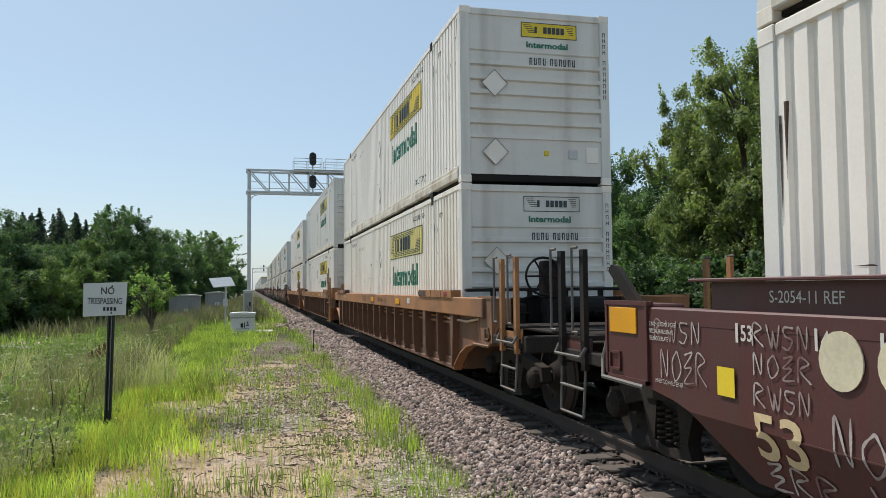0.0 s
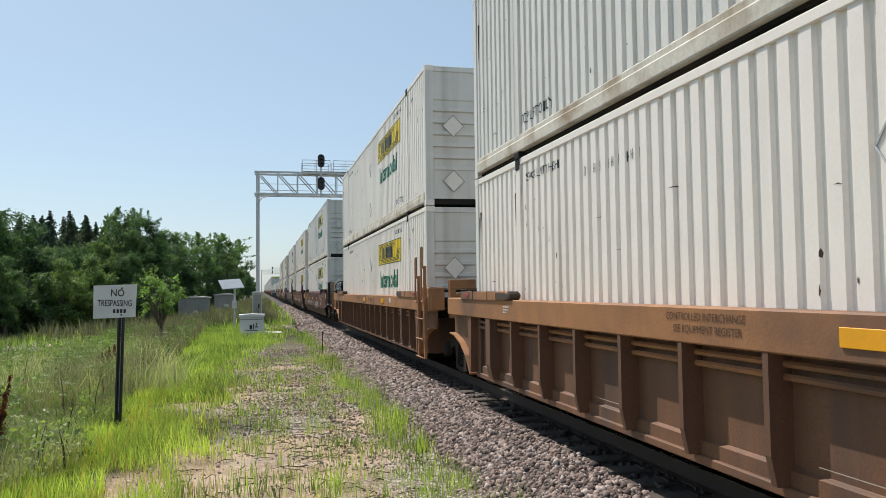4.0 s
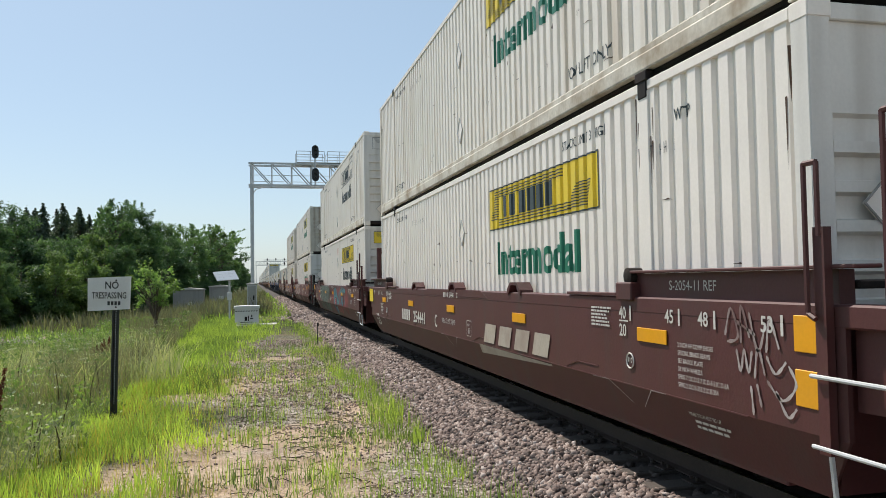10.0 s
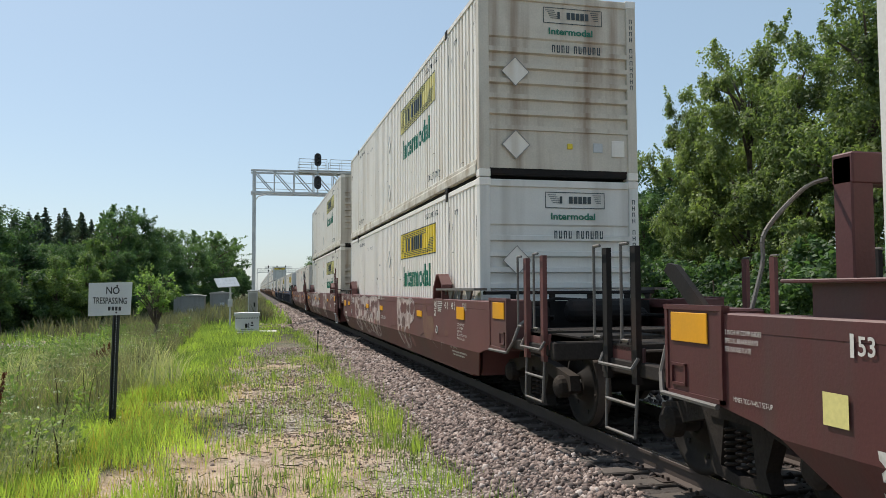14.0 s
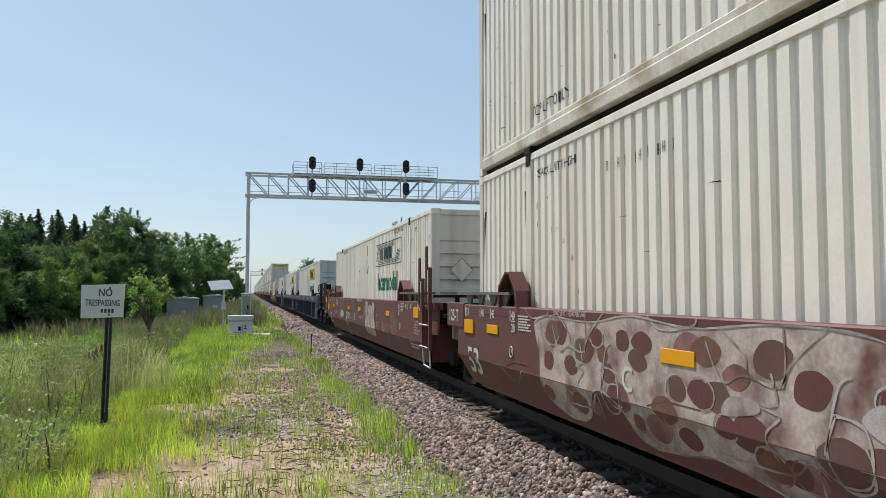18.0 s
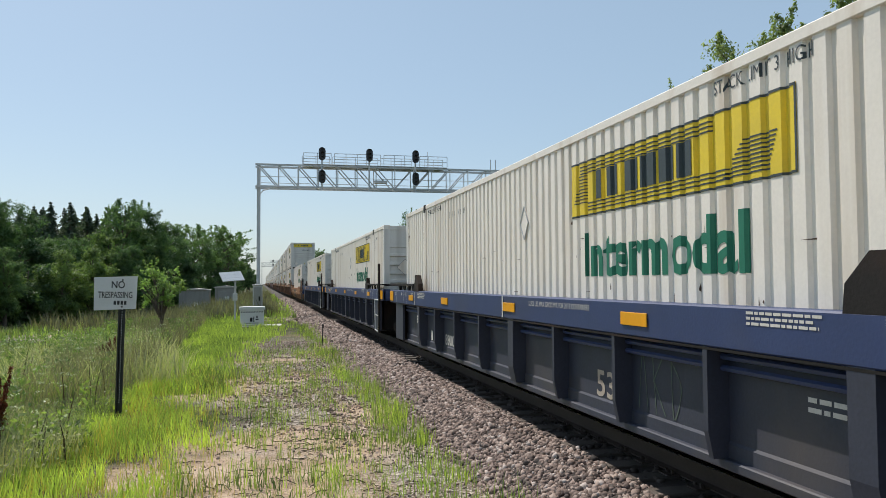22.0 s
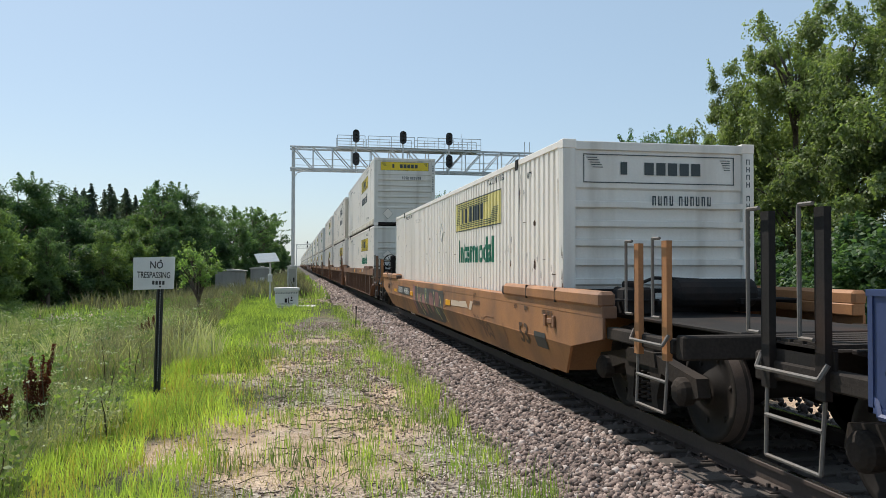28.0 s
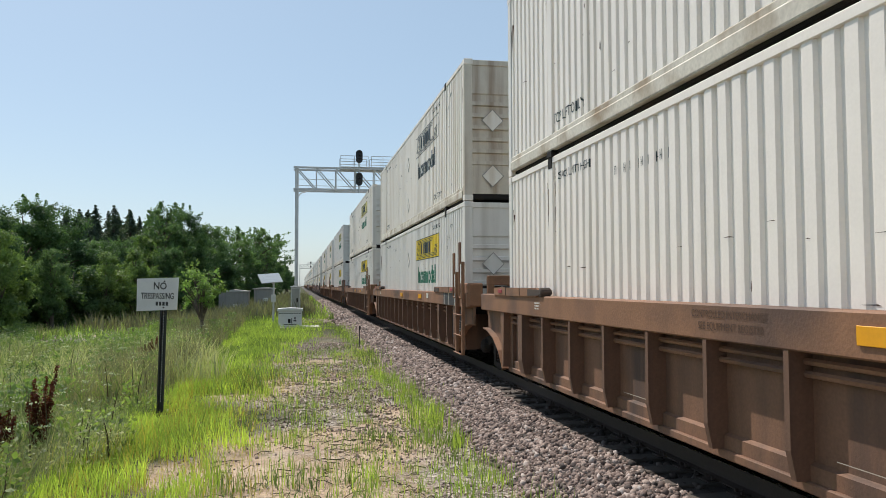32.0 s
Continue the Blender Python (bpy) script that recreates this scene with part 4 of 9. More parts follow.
def truck_parts(car, style, yt, far=False):
    """Two-axle truck: side frames, springs, bolster, bearing caps; its wheelsets turn."""
    def cm(name, key, build, material, smooth=False):
        if key not in CAR:
            CAR[key] = data(name, build(), material, smooth)
        return put(name, CAR[key], car, pose(0, yt, 0))

    def frame_side(s):
        def b():
            bm = bmesh.new()
            for ya in (-1, 1):
                prism(bm, [(ya * 0.16, 0.62), (ya * 0.30, 0.72), (ya * 1.08, 0.60), (ya * 1.12, 0.44), (ya * 0.98, 0.40), (ya * 0.74, 0.48), (ya * 0.42, 0.56), (ya * 0.32, 0.30), (ya * 0.38, 0.17), (0, 0.13), (0, 0.21), (ya * 0.22, 0.24)], s * 0.94, s * 1.06, "x")
            prism(bm, [(-0.34, 0.60), (0.34, 0.60), (0.30, 0.74), (-0.30, 0.74)], s * 0.93, s * 1.08, "x")
            return bm
        return b

    def spring(s, y):
        def b():
            bm = bmesh.new()
            rows_ = []
            for i in range(61):            # a coil of six turns
                a = i * 0.2 * math.pi
                c, d = Vector((s + 0.055 * math.cos(a), y + 0.055 * math.sin(a), 0.24 + i * 0.0052)), Vector((math.cos(a), math.sin(a), 0))
                rows_.append([bm.verts.new(c + d * 0.015 * math.cos(q) + Vector((0, 0, 0.015 * math.sin(q)))) for q in (0, 1.57, 3.14, 4.71)])
            for p, q in zip(rows_, rows_[1:]):
                for k in range(4):
                    bm.faces.new((p[k], p[(k + 1) % 4], q[(k + 1) % 4], q[k]))
            return bm
        return b

    def caps(s, yy):
        def b():
            bm = bmesh.new()
            for y in (yy,):
                lathe(bm, [(s * 1.02, 0.13), (s * 1.12, 0.13), (s * 1.15, 0.10), (s * 1.17, 0.06)], "x", 14, (0, y, WHEEL_R))
            return bm
        return b
    for s in (-1, 1):
        cm("side_frame", ("tf", s), frame_side(s), M_TRUCK)
        for yy in () if far or s > 0 else (-0.14, 0.0, 0.14):
            cm("spring", ("ts", s, yy), spring(s, yy), M_TRUCK)
        for yy in (-0.89, 0.89):
            cm("bearing_cap", ("tb", s, yy), caps(s, yy), M_TRUCK)

    def bolster():
        bm = bmesh.new()
        bbox(bm, -1.02, 1.02, -0.2, 0.2, 0.52, 0.78, 0.02)
        for y in (-0.5, 0.5):
            box(bm, -0.8, 0.8, y - 0.04, y + 0.04, 0.36, 0.44)
        return bm
    cm("bolster", ("bol",), bolster, M_DARKSTEEL)

    def wheelset():
        bm = bmesh.new()
        for s in (-1, 1):
            lathe(bm, [(s * 0.69, 0.49), (s * 0.72, 0.485), (s * 0.735, WHEEL_R), (s * 0.83, WHEEL_R - 0.004), (s * 0.835, 0.40), (s * 0.80, 0.385), (s * 0.775, 0.20), (s * 0.86, 0.15), (s * 0.86, 0.09), (s * 0.69, 0.09), (s * 0.69, 0.18), (s * 0.72, 0.385), (s * 0.69, 0.40)], "x", 32)
            for k in range(6):             # cast marks on the plate
                a = k * math.pi / 3
                box(bm, s * 0.79 - 0.006, s * 0.79 + 0.006, 0.3 * math.cos(a) - 0.02, 0.3 * math.cos(a) + 0.02, 0.3 * math.sin(a) - 0.02, 0.3 * math.sin(a) + 0.02)
        rod(bm, (-1.1, 0, 0), (1.1, 0, 0), 0.085, 12)
        return bm
    for y in (-0.89, 0.89):
        if ("ws",) not in CAR:
            me = data("wheelset", wheelset(), [M_WHEEL, M_RAIL], True)
            for p in me.polygons:
                if abs(p.normal.x) < 0.5 and 0.44 < math.hypot(p.center.y, p.center.z) < 0.50:
                    p.material_index = 1
            CAR[("ws",)] = me
        ob = put("wheelset", CAR[("ws",)], car, pose(0, yt + y, WHEEL_R))
        WHEELS.append(ob)


def hoop(bm, x, y, z0, z1, d):
    path_rod(bm, [(x, y, z0), (x - 0.0, y + d, z0), (x, y + d, z1), (x, y, z1)], 0.014, 6)


def well_car(m, style, near, far, label, hand_brake=True, distant=False):
    """One platform of a well car. near and far tell how it ends: 'art' over a shared truck, 'cpl' with a coupler."""
    st = STYLES[style]
    z0, z1 = st["z"]
    chord_m, sheet_m = st["chord"], st["sheet"]
    car = thing("well_car", m, label, "rail car", "platforms of the train")
    ribbed = st["post"] > 0

    def cm(name, key, build, material, lab="", smooth=False):
        key = (style,) + key
        if key not in CAR:
            CAR[key] = data(name, build(), material, smooth)
        return put(name, CAR[key], car, None, lab)
    n_in = 1.07 if near == "art" else 1.72
    f_in = 1.07 if far == "art" else 1.72
    for s in (-1, 1):
        def chord():
            bm = bmesh.new()
            if ribbed:
                bbox(bm, -XO, -XO + 0.195, -n_in, CL + f_in, z0, z1, 0.012)
            else:
                bbox(bm, -XO - 0.003, -XO + 0.16, -n_in, CL + f_in, z0, z1, 0.012)
            return mirror_x(bm, s)
        cm("side_sill", ("chord", s, near, far), chord, chord_m)

        def sheet():
            bm = bmesh.new()
            if ribbed:
                prism(bm, [(-XO + 0.195, 0.33), (-XO + (0.16 if style == "blue" else 0.14), 0.33), (-XO + (0.16 if style == "blue" else 0.14), 0.46), (-XO + 0.175, 0.48), (-XO + 0.175, z0 + 0.02), (-XO + 0.195, z0 + 0.02)], 0.25, CL - 0.25, "y")
            elif style == "maxi":          # folded plate, cut back over the trucks
                prism(bm, [(-1.72, 0.86), (-0.81, CREASE), (CL + 0.81, CREASE), (CL + 1.72, 0.86), (CL + 1.72, z0 + 0.01), (-1.72, z0 + 0.01)], -XO, -XO + 0.03, "x")
                v = [bm.verts.new(p) for p in ((-XO, -0.81, CREASE), (-XO, CL + 0.81, CREASE), (-XO + 0.15, CL + 0.25, 0.32), (-XO + 0.15, -0.25, 0.32))]
                w = [bm.verts.new(q.co + Vector((0.03, 0, 0))) for q in v]
                for q in range(4):
                    bm.faces.new((v[q], v[(q + 1) % 4], w[(q + 1) % 4], w[q]))
                bm.faces.new(v)
                bm.faces.new(w[::-1])
            else:
                prism(bm, [(-XO + 0.17, 0.32), (-XO + 0.15, 0.32), (-XO, CREASE), (-XO, z0 + 0.01), (-XO + 0.03, z0 + 0.01), (-XO + 0.03, CREASE + 0.01)], 0.3, CL - 0.3, "y")
            return mirror_x(bm, s)
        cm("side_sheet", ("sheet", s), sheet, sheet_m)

        def low():
            bm = bmesh.new()
            bbox(bm, -XO + (0.11 if ribbed else 0.15), -XO + 0.26, 0.25, CL - 0.25, 0.29, 0.36, 0.01)
            return mirror_x(bm, s)
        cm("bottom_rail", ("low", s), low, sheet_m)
        if ribbed:
            def post(wide):
                def b():
                    bm = bmesh.new()
                    h = 0.028 if not wide else 0.10
                    v = [(-XO + 0.178, 0.36), (-XO + 0.045, 0.36), (-XO + 0.006, 0.55), (-XO + 0.006, z0 + 0.004), (-XO + 0.178, z0 + 0.004)]
                    prism(bm, v, -h, h, "y")
                    return mirror_x(bm, s)
                return b
            k, y = 0, 0.80 if style == "blue" else 0.93
            while y < CL - 0.9 and not (distant and s > 0):
                wide = k in ((1, 5, 9) if style == "blue" else (1,)) or (style != "blue" and y > CL - 2.1)
                key = (style, "post", s, wide)
                if key not in CAR:
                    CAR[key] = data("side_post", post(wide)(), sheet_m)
                put("side_post", CAR[key], car, pose(0, y, 0))
                y += st["post"]
                k += 1

            for z in (z0 - 0.07, z0 - 0.15) if s < 0 and not distant else ():
                def pipe():
                    bm = bmesh.new()
                    rod(bm, (-XO + 0.13, 0.4, z), (-XO + 0.13, CL - 0.4, z), 0.024, 6)
                    return bm
                cm("brake_pipe", ("pipe", z), pipe, chord_m)
            if style == "blue":
                def line():
                    bm = bmesh.new()
                    box(bm, -XO + 0.004, -XO + 0.1, 0.3, CL - 0.3, z0 - 0.02, z0 - 0.002)
                    return mirror_x(bm, s)
                cm("drip_edge", ("drip", s), line, M_DARKSTEEL)
        else:
            def seams():
                bm = bmesh.new()
                for y in (2.6, 6.0, 10.2, 13.6):
                    path_rod(bm, [(-XO - 0.003, y + 0.75, 0.72), (-XO - 0.003, y + 0.45, 0.79), (-XO - 0.003, y, 0.79)], 0.006, 4)
                rod(bm, (-XO - 0.001, 0.4, CREASE), (-XO - 0.001, CL - 0.4, CREASE), 0.006, 4)
                return mirror_x(bm, s)
            cm("weld_seams", ("seam", s), seams, chord_m)
        for e, kind in ((0, near), (1, far)):
            def raised():
                bm = bmesh.new()
                if style in ("rib", "brownrib"):
                    prism(bm, [(-0.12, 1.44), (2.05, 1.44), (2.16, 1.47), (2.16, 1.52), (2.08, 1.555), (-0.12, 1.555)], -XO - 0.02, -XO + 0.14, "x")
                elif style == "smooth":
                    prism(bm, [(-0.36, 1.42), (1.95, 1.42), (1.95, 1.62), (-0.36, 1.62)], -XO + 0.05, -XO + 0.15, "x")
                    bbox(bm, -XO - 0.02, -XO + 0.16, -0.55, 1.92, 1.622, 1.645, 0.006)
                elif style == "maxi":
                    bbox(bm, -XO - 0.035, -XO + 0.15, -1.72, 1.93, 1.165, 1.335, 0.035)
                else:                      # flat walkway bar on struts, with the pentagon guide at its end
                    a, b = (-1.07, 1.92) if style == "blue" else (-0.42, 1.95)
                    box(bm, -XO - 0.02, -XO + 0.18, a, b, 1.57 if style == "guided" else 1.535, 1.605 if style == "guided" else 1.57)
                    for y in (0.05, 0.6, 1.15, 1.62):
                        prism(bm, [(y - 0.17, 1.575), (y + 0.17, 1.575), (y + 0.04, 1.42), (y - 0.04, 1.42)], -XO + 0.03, -XO + 0.06, "x")
                return mirror_x(mirror_y(bm, e), s)
            if style in ("maxi", "rib", "brownrib") and not distant:
                def roller():
                    bm = bmesh.new()
                    zz = 1.24 if style == "maxi" else 1.50
                    lathe(bm, [(-XO - 0.03, 0.03), (-XO - 0.02, 0.06), (-XO + 0.10, 0.06), (-XO + 0.13, 0.03)], "x", 12, (0, 2.24 if style != "maxi" else 2.0, zz))
                    prism(bm, [(1.7, zz - 0.05), (2.2 if style != "maxi" else 1.98, zz - 0.04), (2.2 if style != "maxi" else 1.98, zz + 0.03), (1.7, zz + 0.04)], -XO - 0.026, -XO + 0.10, "x")
                    return mirror_x(mirror_y(bm, e), s)
                cm("guide_roller", ("roller", s, e), roller, M_RAIL, "rusty guide roller")
            cm("end_rail", ("raised", s, e), raised, M_DARKSTEEL if style == "blue" else M_WALK if style == "guided" else chord_m)
            if style == "smooth" and s < 0 and not distant:
                def roller_box():
                    bm = bmesh.new()
                    bbox(bm, -XO - 0.035, -XO + 0.12, 1.88, 2.15, 1.40, 1.55, 0.01)
                    return mirror_y(bm, e)
                cm("roller_bracket", ("rbox", e), roller_box, chord_m)

                def end_roller():
                    bm = bmesh.new()
                    lathe(bm, [(-XO - 0.02, 0.03), (-XO - 0.01, 0.07), (-XO + 0.11, 0.07), (-XO + 0.14, 0.03)], "x", 12, (0, 1.98, 1.60))
                    return mirror_y(bm, e)
                cm("guide_roller", ("eroll", e), end_roller, M_DARKSTEEL, "black guide roller")

                def strip():
                    bm = bmesh.new()
                    bbox(bm, -XO - 0.02, -XO + 0.05, 2.18, 3.25, 1.435, 1.46, 0.004)
                    return mirror_y(bm, e)
                cm("rub_strip", ("strip", e), strip, chord_m)
            if style in ("blue", "guided"):
                def guide():
                    bm = bmesh.new()
                    if style == "blue":
                        prism(bm, [(1.82, 1.42), (2.36, 1.42), (2.34, 1.58), (2.16, 1.75), (2.0, 1.75), (1.96, 1.60), (1.82, 1.56)], -XO, -XO + 0.09, "x")
                        return mirror_x(mirror_y(bm, e), s)
                    prism(bm, [(1.52, 1.42), (2.22, 1.42), (2.18, 1.62), (1.94, 1.85), (1.78, 1.85), (1.52, 1.66)], -XO + 0.13, -XO + 0.16, "x")
                    prism(bm, [(1.52, 1.42), (1.55, 1.42), (1.55, 1.65), (1.80, 1.83), (1.78, 1.85), (1.52, 1.67)], -XO - 0.02, -XO + 0.16, "x")
                    prism(bm, [(2.17, 1.42), (2.22, 1.42), (2.18, 1.62), (1.95, 1.85), (1.91, 1.83), (2.13, 1.61)], -XO - 0.02, -XO + 0.16, "x")
                    return mirror_x(mirror_y(bm, e), s)
                cm("container_guide", ("guide", s, e), guide, M_DARKSTEEL if style == "blue" else chord_m)

            if style == "maxi":
                for yj in (0.8, -0.35):
                    def seam_joint():
                        bm = bmesh.new()
                        box(bm, -XO - 0.037, -XO + 0.1, yj - 0.01, yj + 0.01, 1.17, 1.337)
                        return mirror_x(mirror_y(bm, e), s)
                    cm("rail_joint", ("joint", s, e, yj), seam_joint, M_DARKSTEEL)

                def bracket():
                    bm = bmesh.new()
                    for y in (-0.30, 0.02):
                        bbox(bm, -XO - 0.03, -XO - 0.001, y, y + 0.07, 0.86, 1.0, 0.006)
                    bbox(bm, -XO - 0.02, -XO - 0.001, -0.2, -0.02, 0.9, 0.96, 0.006)
                    return mirror_x(mirror_y(bm, e), s)
                cm("tie_bracket", ("tieb", s, e), bracket, M_BROWN)
                continue

            def cheek():
                """Side plate over the truck, arched beneath."""
                bm = bmesh.new()
                a = -1.07 if kind == "art" else -1.72
                top = z1 - (0.02 if ribbed else 0.01)
                if style == "maxi":
                    pts = [(0.35, 0.32), (0.35, 1.06), (1.0, 1.10), (0.5, 1.40), (-1.3, 1.40), (-1.3, 0.86), (-0.75, 0.80), (-0.25, 0.55)]
                elif kind == "art":
                    pts = [(0.45, 0.33), (0.45, top), (a, top), (a, 0.88), (-0.80, 0.86), (-0.42, 0.76), (-0.08, 0.58), (0.16, 0.33)]
                else:
                    pts = [(0.45, 0.33), (0.45, top), (a, top), (a, 0.80), (-1.25, 0.81), (-0.80, 0.75), (-0.42, 0.62), (-0.10, 0.42), (-0.03, 0.33)]
                if style == "blue" and kind == "art":
                    pts = [(0.45, 0.33), (0.45, top), (-1.07, top), (-1.07, 1.14), (-0.42, 1.12), (-0.42, 0.33)]
                if style == "blue" and kind == "cpl":
                    pts = [(0.45, 0.33), (0.45, top), (-1.28, top), (-1.28, 1.12), (-0.55, 1.10), (-0.55, 0.33)]
                if style in ("smooth", "guided"):       # flush with the folded side
                    if kind == "art":
                        up, foot_y = [(0.30, CREASE), (0.30, top), (-0.45, top), (-0.45, CREASE)], (-0.45, -0.12)
                    else:
                        up, foot_y = [(0.30, CREASE), (0.30, top), (a, top), (a, 0.80), (-1.25, 0.81), (-0.80, 0.75), (-0.6, CREASE)], (-0.6, -0.05)
                    prism(bm, up, -XO, -XO + 0.03, "x")
                    v = [bm.verts.new(p) for p in ((-XO, foot_y[0], CREASE), (-XO, 0.3, CREASE), (-XO + 0.15, 0.3, 0.32), (-XO + 0.15, foot_y[1], 0.32))]
                    w = [bm.verts.new(q.co + Vector((0.02, 0, 0))) for q in v]
                    for q in range(4):
                        bm.faces.new((v[q], v[(q + 1) % 4], w[(q + 1) % 4], w[q]))
                    bm.faces.new(v)
                    bm.faces.new(w[::-1])
                    bmesh.ops.remove_doubles(bm, verts=bm.verts, dist=0.001)
                    return mirror_x(mirror_y(bm, e), s)
                d = 0.125 if style in ("rib", "brownrib") else 0.03
                prism(bm, pts, -XO + d, -XO + d + 0.045, "x")
                return mirror_x(mirror_y(bm, e), s)
            cm("end_cheek", ("cheek", s, e, kind), cheek, sheet_m)
            if style in ("smooth", "guided") and kind == "art":
                def inner():
                    bm = bmesh.new()
                    prism(bm, [(-0.44, 0.86), (-0.44, z1 - 0.01), (-1.07, z1 - 0.01), (-1.07, 0.88)], -XO + 0.07, -XO + 0.1, "x")
                    return mirror_x(mirror_y(bm, e), s)
                cm("inner_panel", ("inner", s, e), inner, chord_m)
            if style in ("rib", "brownrib") and not distant:
                arch = [(-1.07, 0.88), (-0.80, 0.86), (-0.42, 0.76), (-0.08, 0.58), (0.16, 0.33)] if kind == "art" else [(-1.72, 0.80), (-1.25, 0.81), (-0.80, 0.75), (-0.42, 0.62), (-0.10, 0.42), (-0.03, 0.33)]

                def flange():
                    bm = bmesh.new()
                    prism(bm, arch + [(y, z - 0.022) for y, z in arch[::-1]], -XO + 0.03, -XO + 0.17, "x")
                    return mirror_x(mirror_y(bm, e), s)
                cm("arch_flange", ("flange", s, e, kind), flange, chord_m)

                if kind == "cpl" and s < 0:
                    def conduit():
                        bm = bmesh.new()
                        path_rod(bm, [(-XO + 0.105, 0.55, 1.10), (-XO + 0.10, -0.6, 1.085), (-XO + 0.09, -1.38, 1.16)], 0.02, 6)
                        return mirror_y(bm, e)
                    cm("conduit", ("conduit", e), conduit, M_PALE_PATCH, "pale conduit over the truck")

                def gusset():
                    bm = bmesh.new()
                    y = 0.22 if kind == "art" else 0.02
                    prism(bm, [(y - 0.10, z0 + 0.004), (y + 0.10, z0 + 0.004), (y + 0.05, 0.36), (y - 0.02, 0.36)], -XO + 0.02, -XO + 0.13, "x")
                    return mirror_x(mirror_y(bm, e), s)
                cm("end_gusset", ("gusset", s, e, kind), gusset, sheet_m)
                for yj in () if distant else (0.57, 1.3):
                    def joint():
                        bm = bmesh.new()
                        box(bm, -XO - 0.023, -XO + 0.1, yj - 0.012, yj + 0.012, 1.442, 1.557)
                        return mirror_x(mirror_y(bm, e), s)
                    cm("rail_joint", ("joint", s, e, yj), joint, M_DARKSTEEL)
                if s < 0 and not distant:
                    def lamp():
                        bm = bmesh.new()
                        bbox(bm, -XO - 0.03, -XO - 0.019, 0.16, 0.38, 1.475, 1.53, 0.003)
                        return mirror_y(bm, e)
                    cm("side_reflector", ("sref", e), lamp, M_RED, "small red side reflector")
            if style in ("rib", "brownrib") and kind == "art" and e == 0 and s < 0 and not distant:
                def end_panel():
                    bm = bmesh.new()
                    bbox(bm, -XO + 0.03, -XO + 0.30, -1.10, -0.16, 1.20, 1.63, 0.02)
                    return bm
                cm("end_panel", ("epanel",), end_panel, chord_m)
            if kind == "cpl":
                def panel():
                    """Closed corner box with the end's reflector."""
                    bm = bmesh.new()
                    x0 = -XO + (0.05 if style in ("rib", "brownrib") else -0.012)
                    ya, yb = (-2.02, -1.42) if ribbed else (-1.88, -1.15)
                    bbox(bm, x0, -XO + 0.32, ya, yb, 0.82, 1.455, 0.015)
                    box(bm, x0 - 0.012, x0 + 0.05, ya - 0.01, yb + 0.01, 1.44, 1.475)
                    for q in ((ya, ya + 0.035, 0.82, 1.44), (yb - 0.035, yb, 0.82, 1.44), (ya, yb, 0.82, 0.85)):
                        box(bm, x0 - 0.01, x0 + 0.02, *q)
                    return mirror_x(mirror_y(bm, e), s)
                cbox = cm("corner_box", ("cbox", s, e), panel, chord_m)
                if s < 0 and not distant:
                    def pocket():
                        bm = bmesh.new()
                        x0, yc = -XO + (0.05 if style in ("rib", "brownrib") else -0.012), -1.79 if ribbed else -1.70
                        for q in ((yc - 0.10, yc + 0.10, 0.89, 0.91), (yc - 0.10, yc + 0.10, 1.03, 1.05), (yc - 0.10, yc - 0.08, 0.89, 1.05), (yc + 0.08, yc + 0.10, 0.89, 1.05)):
                            box(bm, x0 - 0.016, x0 + 0.01, *q)
                        return mirror_y(bm, e)
                    cm("card_pocket", ("pocket", e), pocket, chord_m).parent = cbox

                    def lift_bar():
                        bm = bmesh.new()
                        x0 = -XO + (0.03 if style in ("rib", "brownrib") else -0.03)
                        path_rod(bm, [(x0, -1.2, 0.80), (x0, -1.92, 0.81), (x0 + 0.05, -2.02, 0.95), (x0 + 0.12, -2.05, 1.15), (x0 + 0.25, -1.98, 1.22)], 0.02, 6)
                        return mirror_y(bm, e)
                    cm("uncoupling_lever", ("lever", e), lift_bar, M_WALK if style in ("smooth", "guided") else chord_m)

                    def platform():
                        bm = bmesh.new()
                        for k in range(5):
                            box(bm, -1.42, 1.42, -3.05 + k * 0.13, -2.96 + k * 0.13, 1.105, 1.13)
                        for x in (-1.43, 0, 1.39):
                            box(bm, x, x + 0.04, -3.06, -2.42, 1.06, 1.11)
                        return mirror_y(bm, e)
                    cm("crossover_platform", ("xplat", e), platform, M_TRUCK)

                    def fascia():
                        bm = bmesh.new()
                        bbox(bm, -XO + 0.07, -XO + 0.10, -3.08, -2.40, 0.93, 1.10, 0.006)
                        return mirror_y(bm, e)
                    cm("platform_plate", ("fascia", e), fascia, M_DARKSTEEL if style == "blue" else chord_m)
                if s < 0 and style in ("smooth", "guided"):
                    def patch_():
                        bm = bmesh.new()
                        bbox(bm, -XO - 0.024, -XO - 0.013, -1.79, -1.32, 1.21, 1.42, 0.003)
                        return mirror_y(bm, e)
                    cm("corner_reflector", ("cref", e), patch_, M_REFLECT)
    for e, kind in ((0, near), (1, far)):
        def bulk():
            bm = bmesh.new()
            box(bm, -1.31, 1.31, -0.17, -0.12, 0.34, z1 - 0.05)
            for sg in (-1, 1):             # wings beside the box's foot
                box(bm, *sorted((sg * 1.303, sg * 1.32)), -0.17, 0.5, 0.34, z1 - 0.05)
            return mirror_y(bm, e)
        cm("end_bulkhead", ("bulk", e), bulk, M_DARKSTEEL if style == "blue" else sheet_m)

        ln = 1.5 if kind == "art" else 3.15

        def deck():
            bm = bmesh.new()
            bbox(bm, -0.8, 0.8, -ln + 0.1, -0.15, 0.99, 1.03, 0.01)
            return mirror_y(bm, e)
        cm("end_deck", ("deck", e, kind), deck, M_DARKSTEEL)

